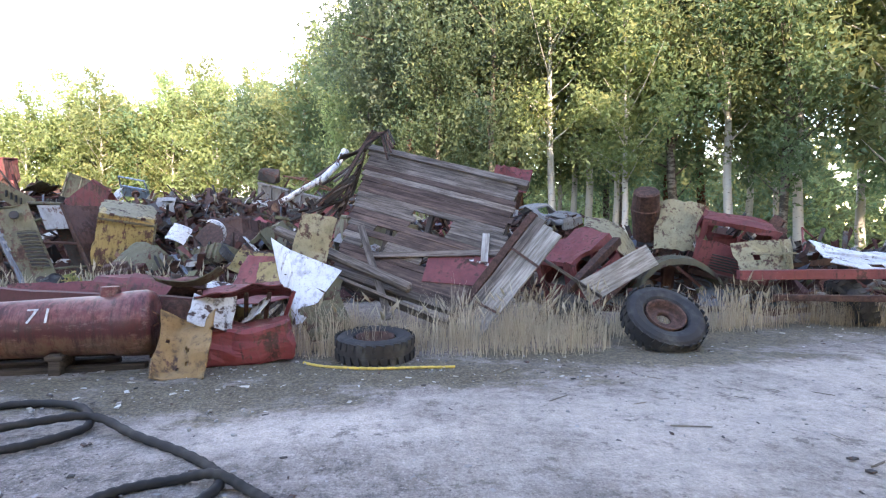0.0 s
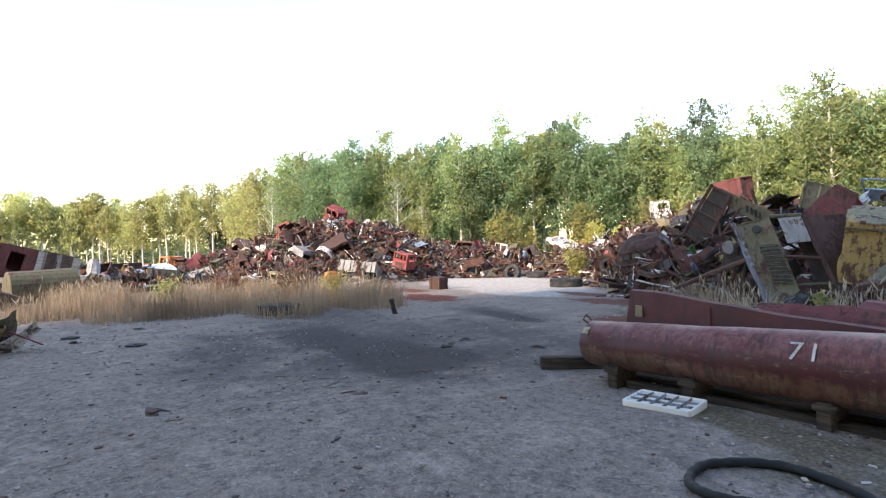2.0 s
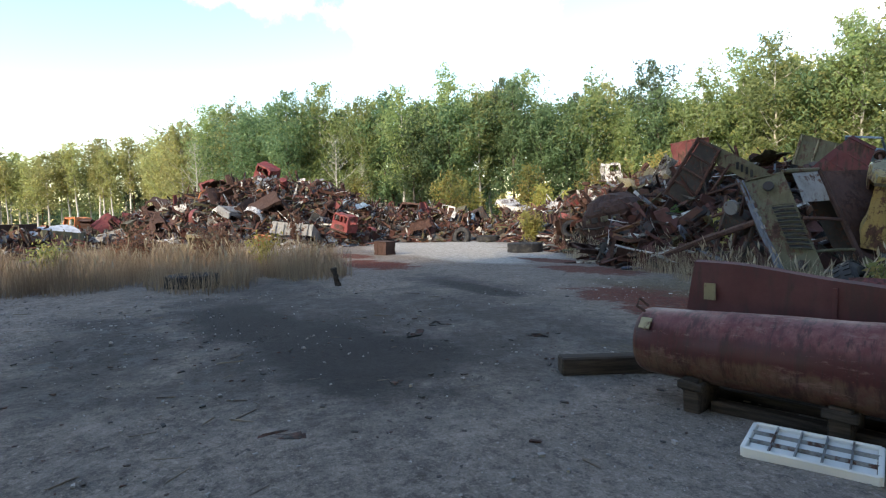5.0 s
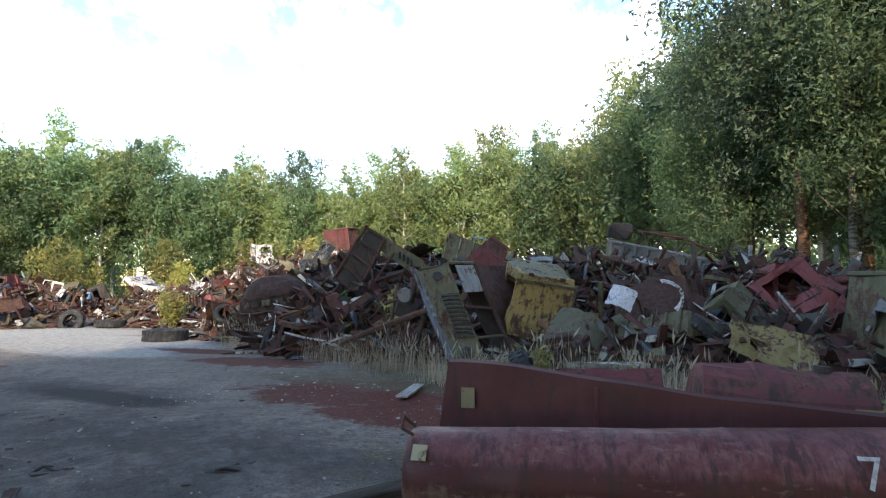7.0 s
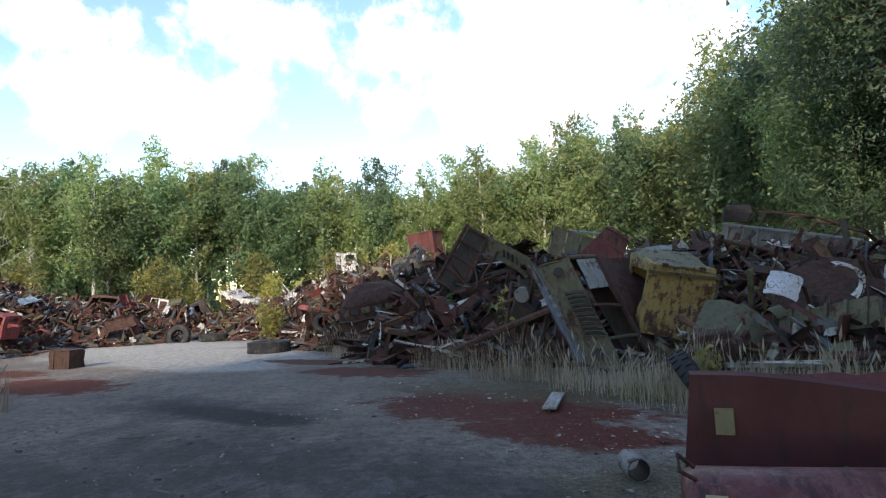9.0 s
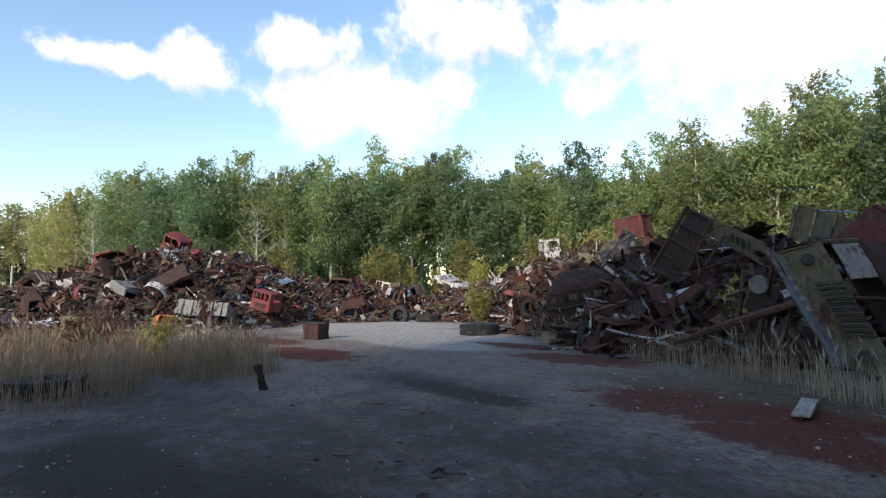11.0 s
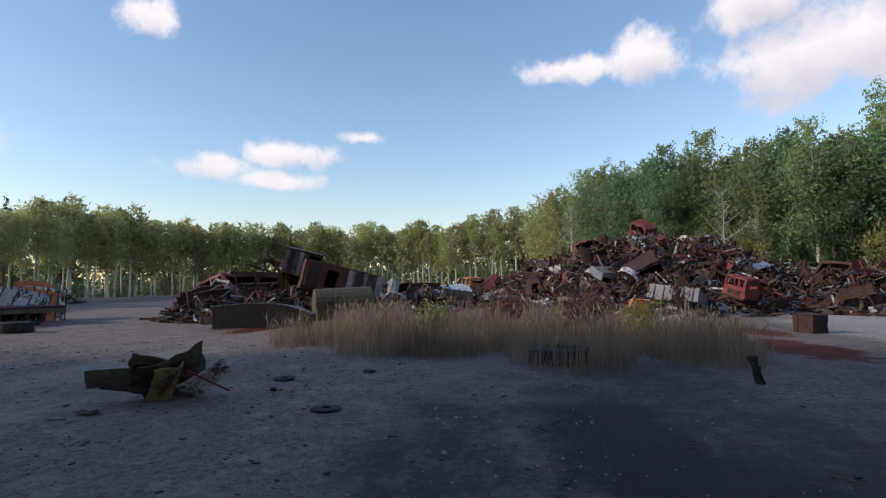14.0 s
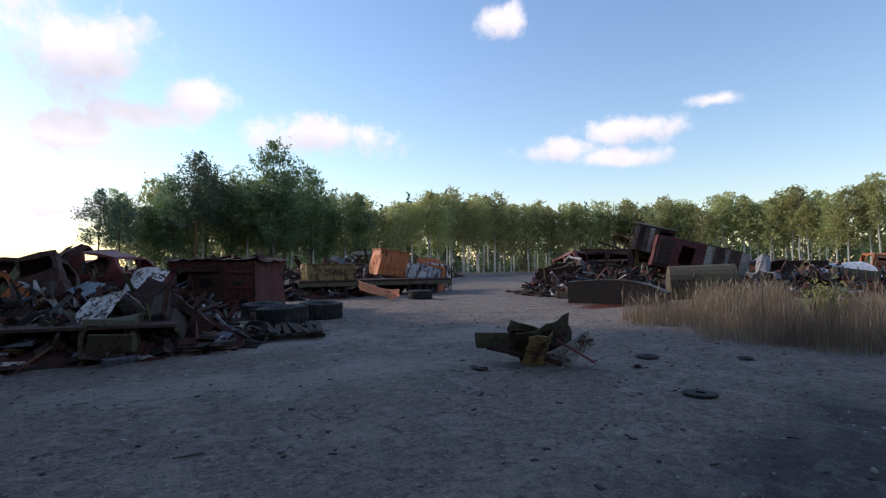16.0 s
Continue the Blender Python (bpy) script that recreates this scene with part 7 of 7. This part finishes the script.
def build_low_frame():
    t = thing("low_trailer", "low rusted trailer frame overgrown with dry grass", "trailer", at=pose(-8.4, -9.4, 0, 0, 0, 152))
    part("deck", boxes((5.4, 1.4, 0.05, 0, 0, 0.58)), "brown", t)
    part("edge_beam", boxes((5.4, 0.06, 0.2, 0, 0.72, 0.5), bevel=0.01), "olive", t)
    for x in (-2.4, -1.2, 0.2, 1.4, 2.5):
        part("post", boxes((0.1, 0.1, 0.5, x, 0.6, 0.25)), "brown", t)
    t2 = thing("roof_hood", "white flaking roof-shaped hood on the scrap", "vehicle hood", at=pose(-9.85, -8.75, 0.6, 0, -14, 120))
    for s in (-1, 1):
        part("roof_side", sheet(0.75, 0.85, 8, 7, 0.05, 95 + s, 0.014), "white", t2).matrix_basis = pose(0, s * 0.3, 0.2, -s * 42)
    one(make_cabinet, "olive", "dark olive box with an open front", pose(-9.7, -8.3, 0.02, 0, 4, 150), 0.85, 51)
    one(make_cab, "brown", "dark crushed cab on its side", pose(-11.2, -9.3, 0.3, 50, 20, 100), 0.62, 52)
    one(make_engine, "black", "blackened engine in the near heap", pose(-10.9, -8.7, 0.3, 20, 30, 60), 1.0, 53)
    one(make_bonnet, "orange", "orange bonnet on the near heap", pose(-8.7, -14.8, 1.2, 20, 10, 100), 1.2, 54)
    one(make_panel, "blue", "pale blue torn sheet on the near heap", pose(-10.3, -12.4, 0.95, 30, 10, 100), 0.7, 55)
    one(make_bonnet, "white", "white flaking panel on the near heap", pose(-12.8, -16.4, 1.2, 40, 0, 130), 0.9, 56)
    one(make_car, "maroon", "maroon car shell behind the near heap", pose(-12.6, -19.5, 0.7, 4, 6, 120), 1.0, 57)
    one(make_chassis, "brown", "dark lorry frame lying by the tyres", pose(-12.6, -10.4, 0.2, 8, 4, 60), 0.55, 58)
    t3 = thing("pallet", "flattened dark wooden pallet lying on the yard", "pallet", at=pose(-13.5, -9.25, 0.02, 0, 0, 62))
    for k in range(9):
        part("slat", boxes((2.3, 0.13, 0.03, rnd.uniform(-0.1, 0.1), -0.7 + 0.18 * k, 0.1 + 0.02 * (k % 3), 0, 0, rnd.uniform(-6, 6))), "darkwood", t3)
    for x in (-0.9, 0, 0.9):
        part("bearer", boxes((0.12, 1.6, 0.08, x, 0, 0.04)), "darkwood", t3)


build_low_frame()


def build_centre():
    """The far middle row: ramp, tanks, excavator house and tilted cabins."""
    t = thing("steel_ramp", "grey arched steel ramp beside the road", "ramp", at=pose(-27.8, -7.9, 0, 0, 0, 108) @ Matrix.Diagonal((0.78, 1, 0.92, 1)))
    rows = []
    for i in range(13):
        x = -2.3 + 4.6 * i / 12
        z = 0.95 - 0.5 * max(0, (i - 6) / 6) ** 2 - 0.1 * max(0, (4 - i) / 4)
        rows.append([(x, 0.9, 0.05), (x, 0.9, z), (x, -1.6, z + 0.12), (x, -1.6, 0.05)])
    for j, nm, mt in ((0, "side_wall", "black"), (1, "deck", "grey"), (2, "side_wall", "black")):
        sb = bmesh.new()
        q = [[sb.verts.new(r[j]), sb.verts.new(r[j + 1])] for r in rows]
        for a, b in zip(q, q[1:]):
            sb.faces.new((a[0], a[1], b[1], b[0]))
        thicken(sb, 0.04)
        part(nm, sb, mt, t)
    part("edge_rail", dent(bar((-2.3, 1.0, 0.88), (0.1, 1.0, 0.98), 0.1), 0.02, 2, 1), "brown", t)
    for k in range(4):
        solo("steel_channel", dent(boxes((2.0, 0.25, 0.3, 0, 0, 0.15), (1.2, 0.5, 0.2, 0.2, 0.1, 0.35), bevel=0.03), 0.1, 1.5, k), ("black", "brown")[k % 2], "dark bent steel channel lying by the ramp", "beam", "channels by the ramp", at=pose(-28.6 - 0.5 * k, -10.2 - 0.35 * k, 0, 0, 0, 100 + 15 * k))
    # the ramp wall is closed; its shaded holes are black boxes
    for k in range(3):
        part("side_hole", boxes((0.7, 0.03, 0.4, -1.5 + 1.2 * k, 0.93, 0.42), bevel=0.01), "hose", t, "black box for a shaded opening")
    tt = thing("road_tank", "olive rounded tank lying in the grass", "tank", at=pose(-31.8, -6.2, 0, 0, 0, 118))
    bm = bmesh.new()
    tube(bm, [(-1.3, 0, 0.72), (-1.25, 0, 0.72), (1.35, 0, 0.75), (1.4, 0, 0.75)], [0.66, 0.76, 0.8, 0.7], 20)
    part("barrel", dent(bm, 0.05, 1, 3), "olive", tt, smooth=False)
    ex = thing("excavator_house", "stripped excavator upper body with a yellow cab", "excavator", at=pose(-37.6, -13.2, 0, 0, 0, 112))
    part("cab", dent(shell(1.3, 1.4, 2.3, 0.05, (("front", 0.2, 0.8, 0.45, 0.85), ("right", 0.15, 0.85, 0.45, 0.85)), 0.03), 0.05, 1, 3), "yellow", ex).matrix_basis = pose(2.0, 0, 0.6)
    part("engine_bay", dent(shell(2.9, 1.8, 1.5, 0.05, (("front", 0.1, 0.45, 0.3, 0.8), ("front", 0.55, 0.9, 0.3, 0.8)), 0), 0.08, 1, 5), "brown", ex).matrix_basis = pose(-0.1, 0, 0.9)
    part("counterweight", boxes((0.7, 2.0, 1.5, 3.0, 0, 1.1), bevel=0.1), "maroon", ex)
    for k in range(7):
        part("log", boxes((3.4, 0.18, 0.18, -0.6, -1.2, 0.5 + 0.2 * k, 0, rnd.uniform(-4, 4)), bevel=0.05), "brownplank", ex)
    for k in range(9):
        part("arm", bar((rnd.uniform(-1.6, 2.6), rnd.uniform(-0.8, 0.6), rnd.uniform(1.6, 2.4)), (rnd.uniform(-1.6, 2.6), rnd.uniform(-0.9, 0.6), rnd.uniform(2.2, 3.6)), 0.12), ("rust", "black", "yellow")[k % 3], ex)
    part("roof_scrap", sheet(2.4, 1.4, 9, 7, 0.25, 97, 0.02, fold=0.3), "yellow", ex).matrix_basis = pose(1.4, 0, 3.0)
    cb = thing("plank_cabin", "tilted brown cabin with grey plank sides high on the row", "cabin", at=pose(-38.2, -11.0, 2.2, 4, 14, 112))
    part("frame", dent(shell(2.2, 1.6, 1.5, 0.05, (("front", 0.62, 0.94, 0.1, 0.9), ("right", 0.2, 0.8, 0.3, 0.8)), 0.03), 0.06, 1.2, 3, 1), "brown", cb)
    for k in range(5):
        part("side_plank", dent(boxes((0.24, 0.04, 1.4, -0.95 + 0.27 * k, -0.83, 0.72), bevel=0.01), 0.02, 2, k), ("plank", "brownplank", "plank", "palewood", "brownplank")[k], cb)
    part("roof_edge", dent(boxes((2.3, 1.7, 0.07, 0, 0, 1.52), bevel=0.02), 0.05, 2, 4), "grey", cb)
    w = thing("wooden_wagon", "tilted maroon wooden wagon with pale boards", "wagon wreck", at=pose(-38.0, -8.6, 0.95, 0, 14, 118))
    part("frame", dent(shell(4.6, 2.0, 1.7, 0.06, (("front", 0.28, 0.42, 0.2, 0.8),)), 0.08, 1.2, 3, 1), "darkred", w)
    for k in range(7):
        part("wall_board", boxes((0.4, 0.04, 1.6, 0.4 + 0.28 * k, -1.05, 0.85)), "brownplank" if k % 3 else "palewood", w)
    part("door_frame", boxes((0.7, 0.05, 1.4, -1.8, -1.05, 0.85), bevel=0.02), "brownplank", w)
    p = thing("white_post", "white short post beside the wagon", "post", at=pose(-41.0, -7.35, 0))
    bm = bmesh.new()
    tube(bm, [(0, 0, 0), (0, 0, 1.75), (0, 0, 1.78), (0, 0, 2.0)], [0.22, 0.22, 0.16, 0.16], 10)
    part("column", bm, "white", p)
    c = thing("container", "dark container with a rusty yellow side", "container", at=pose(-44.5, -5.9, 0, 0, 0, 118))
    part("body", dent(shell(4.6, 2.0, 1.7, 0.05), 0.04, 1, 3), "brown", c)
    part("yellow_side", boxes((1.7, 0.04, 1.5, -1.3, -1.06, 0.85)), "orange", c, "rusty yellow side panel")
    one(make_bonnet, "tin", "large curved tin roof sheet over scrap", pose(-45.6, -3.2, 1.5, 4, 8, 30), 2.6, 62)
    one(make_cab, "orange", "yellow tractor housing in the far row", pose(-60.5, -2.6, 0.6, 0, 4, 30), 1.05, 63)


build_centre()


# ---- loose wreckage on the yard ----
def build_debris():
    t = thing("torn_bodywork", "torn olive and white piece of bodywork on the open yard", "car wreck", at=pose(-14.0, -2.75, 0, 0, 0, 305) @ Matrix.Scale(0.88, 4))
    for c, s, w, h, q, nm in (("olive", 101, 1.0, 0.8, (-0.15, 0, 0.36, 58, 14, 10), "side_skin"), ("olive", 103, 0.8, 0.7, (0.25, -0.1, 0.34, 66, -24, -30), "side_skin"), ("white", 107, 0.8, 0.42, (-0.62, 0.05, 0.24, 48, 34, 0), "white_flap"),
                              ("yellow", 109, 0.5, 0.6, (-0.05, 0.18, 0.3, 72, 10, 40), "inner_skin"), ("brown", 113, 0.9, 0.8, (0.1, -0.2, 0.2, 24, 0, 20), "floor_skin"), ("olive", 127, 0.75, 0.28, (0.72, 0.0, 0.42, 80, 6, 8), "tongue")):
        part(nm, sheet(w, h, 9, 8, 0.14, s, 0.018, fold=0.35), c, t).matrix_basis = pose(*q)
    part("red_strip", stick_bm((-0.95, 0.1, 0.1), (-0.3, 0.12, 0.48), 0.06, 0.03), "red", t, "red edge strip")
    part("keel", stick_bm((-0.4, -0.1, 0.05), (0.9, -0.05, 0.32), 0.2, 0.06), "brown", t)
    for x, y, r in ((-15.9, -1.85, 0.19), (-13.73, -0.3, 0.2), (-16.8, -0.6, 0.12)):
        bm = lathe(((r * 0.3, 0), (r, 0.0), (r, 0.012), (r * 0.8, 0.02), (r * 0.3, 0.016)), 22)
        solo("iron_ring", bm, "hose", "flat black iron ring lying on the yard", "ring", "rings on the yard", at=pose(x, y, 0.015))
    for x, y, s, q in ((-8.04, 0.49, 0.2, 10), (-7.65, 2.65, 0.2, 60), (-14.95, -1.6, 0.16, 20), (-13.2, -3.3, 0.2, 80), (-9.2, 6.24, 0.24, 30), (-10.6, 5.6, 0.2, 70), (-10.2, 5.0, 0.2, 120), (-6.3, 6.6, 0.2, 0)):
        bm = dent(boxes((s * 1.6, s * 0.5, 0.022, 0, 0, 0.012), (s * 0.8, s * 0.4, 0.03, s * 0.2, 0.02, 0.02), (s * 1.1, s * 0.12, 0.02, -s * 0.2, s * 0.5, 0.01, 0, 0, 25), bevel=0.006), 0.06, 6, x, 1)
        solo("charred_scrap", bm, "black", "small charred flat scrap on the asphalt", "scrap piece", "small scraps on the yard", at=pose(x, y, 0, 0, 0, q))
    bm = bmesh.new()
    tube(bm, [(0, 0, 0), (0.2, 0.02, 0), (0.22, 0.2, 0), (0.02, 0.19, 0), (0, 0.02, 0.004)], 0.008, 5)
    solo("wire_frame", bm, "black", "small bent wire rectangle on the ground", "wire", at=pose(-5.7, -0.2, 0.012))
    can = thing("burnt_can", "charred open can lying on its side", "can", at=pose(-7.75, 7.7, 0.1, 90, 0, 30))
    part("wall", lathe(((0.1, -0.15), (0.1, 0.15), (0.093, 0.15), (0.093, -0.15)), 18), "grey", can)
    part("soot_inside", lathe(((0.09, -0.14), (0.09, 0.145), (0.085, 0.145), (0.085, -0.14)), 18), "black", can)
    solo("tree_stump", dent(boxes((0.11, 0.1, 0.42, 0, 0, 0.19), (0.07, 0.06, 0.3, 0.06, 0.03, 0.12, 10, 24), bevel=0.02), 0.07, 5, 3, 2), "darkwood", "charred leaning post at the grass edge", "post", at=pose(-16.2, 5.9, 0, 6, -14, 0))


build_debris()


def scatter(name, count, regions, lo, hi, material, label, seed, flat=0.5, long=1.0):
    """Loose small bits on the ground in one mesh."""
    g = np.random.default_rng(seed)
    area = np.array([w * h for _, _, w, h in regions])
    pick = g.choice(len(regions), count, p=area / area.sum())
    R = np.array(regions)[pick]
    x, y = R[:, 0] + R[:, 2] * g.uniform(-1, 1, count), R[:, 1] + R[:, 3] * g.uniform(-1, 1, count)
    s = lo * (hi / lo) ** (g.random(count) ** 2.2)
    k = np.array([(i, j, l) for l in (-0.5, 0.5) for j in (-0.5, 0.5) for i in (-0.5, 0.5)])
    a = g.random(count) * 6.2832
    sz = np.stack([s * long * g.uniform(0.7, 1.4, count), s * g.uniform(0.5, 1.0, count), s * flat], 1)
    loc = k[None] * sz[:, None] * g.uniform(0.6, 1.15, (count, 8, 1))
    ca, sa = np.cos(a)[:, None], np.sin(a)[:, None]
    v = np.stack([x[:, None] + loc[..., 0] * ca - loc[..., 1] * sa, y[:, None] + loc[..., 0] * sa + loc[..., 1] * ca, loc[..., 2] + (s * flat * 0.4)[:, None] + 0.004], 2)
    f = np.array([(0, 2, 3, 1), (4, 5, 7, 6), (0, 1, 5, 4), (2, 6, 7, 3), (0, 4, 6, 2), (1, 3, 7, 5)])
    tagged(new(name, mesh_of(name, v.reshape(-1, 3).tolist(), (np.arange(count)[:, None, None] * 8 + f).reshape(-1, 4).tolist(), material)), label, "ground litter", kind="stuff")


YARD = ((-7, 2, 9, 5), (2, 5, 6, 2.5), (-13, -4, 9, 7), (-22, -12, 8, 5))
scatter("gravel", 7000, YARD + ((-6, 6, 3, 2), (-10, 9, 3, 2)), 0.008, 0.04, "stone", "loose grey gravel on the yard", 11, 0.6)
scatter("dark_litter", 4200, YARD + ((-10, 6, 3, 3), (1, 8, 5, 1.2), (-9, 4, 3, 2)), 0.01, 0.05, "black", "charred crumbs and dark scraps on the yard", 12, 0.35, 1.4)
scatter("twigs", 700, YARD + ((2, 5.5, 4, 1.6),), 0.006, 0.016, "twig", "dry twigs and splinters on the ground", 13, 0.8, 16)
scatter("pale_litter", 800, ((-1.5, 5.6, 3, 0.8), (-12.5, -6.5, 2.5, 2.0), (0, 6.8, 4, 0.9), (5, 8.4, 4, 1.0), (-4.5, 6.2, 3, 0.8), (-10, 10, 3, 1.6)), 0.01, 0.045, "chips", "pale chips of paint and wood on the ground", 14, 0.3, 1.6)


# ---- bushes ----
def bush(x, y, h, w, material, label, seed, leaves=500, size=0.07, stems=9):
    rr = random.Random(seed)
    g = np.random.default_rng(seed)
    t = thing("bush", label, "bush", at=pose(x, y, 0))
    bm = bmesh.new()
    cs = []
    for i in range(stems):
        a = rr.uniform(0, 6.28)
        tip = Vector((math.cos(a) * w * rr.uniform(0.2, 0.6), math.sin(a) * w * rr.uniform(0.2, 0.6), h * rr.uniform(0.6, 1.0)))
        tube(bm, [(0, 0, -0.02), tip * 0.45 + Vector((0, 0, 0.1 * h)), tip], [0.014, 0.009, 0.004], 4, False)
        n = leaves // stems
        u = g.uniform(0.3, 1.0, (n, 1))
        cs.append(np.array(tip)[None] * u + g.normal(size=(n, 3)) * w * 0.13)
    part("stem", bm, "greybark", t)
    ob = new("leaves", leaf_mesh("leaves", np.concatenate(cs), size, material, seed))
    ob.parent = t
    return t


bush(-26.2, 19.6, 2.1, 1.1, "golden", "yellow-green young willow bush by the heap", 1, 900, 0.1, 14)
bush(-13.8, 14.9, 1.7, 0.4, "weed_leaf", "thin green sapling growing in front of the scrap", 2, 320, 0.11, 5)
bush(-12.0, 14.6, 1.7, 0.8, "golden", "sparse yellow bush in front of the scrap", 3, 260, 0.09)
bush(-7.5, 10.9, 0.8, 0.35, "shrub", "small green weed beside the trough", 4, 260, 0.06)
bush(-3.6, 9.9, 0.6, 0.5, "shrub", "yellow-green weeds behind the trough", 5, 300, 0.06)
bush(-22.6, 4.0, 1.6, 1.4, "redleaf", "reddish bare-twigged shrub in the grass", 6, 900, 0.07, 22)
bush(-21.0, 5.2, 1.3, 0.9, "golden", "yellowing shrub in the dry grass", 7, 500, 0.07, 12)
bush(-24.5, 1.6, 1.5, 1.6, "redleaf", "reddish thicket behind the dry grass", 8, 1000, 0.07, 24)
bush(-22.8, -0.4, 1.1, 1.0, "shrub", "olive-green shrub in the dry grass", 9, 600, 0.07, 14)
bush(-26.5, 7.6, 2.2, 0.6, "redleaf", "thin red sapling before the far heap", 10, 300, 0.09, 5)
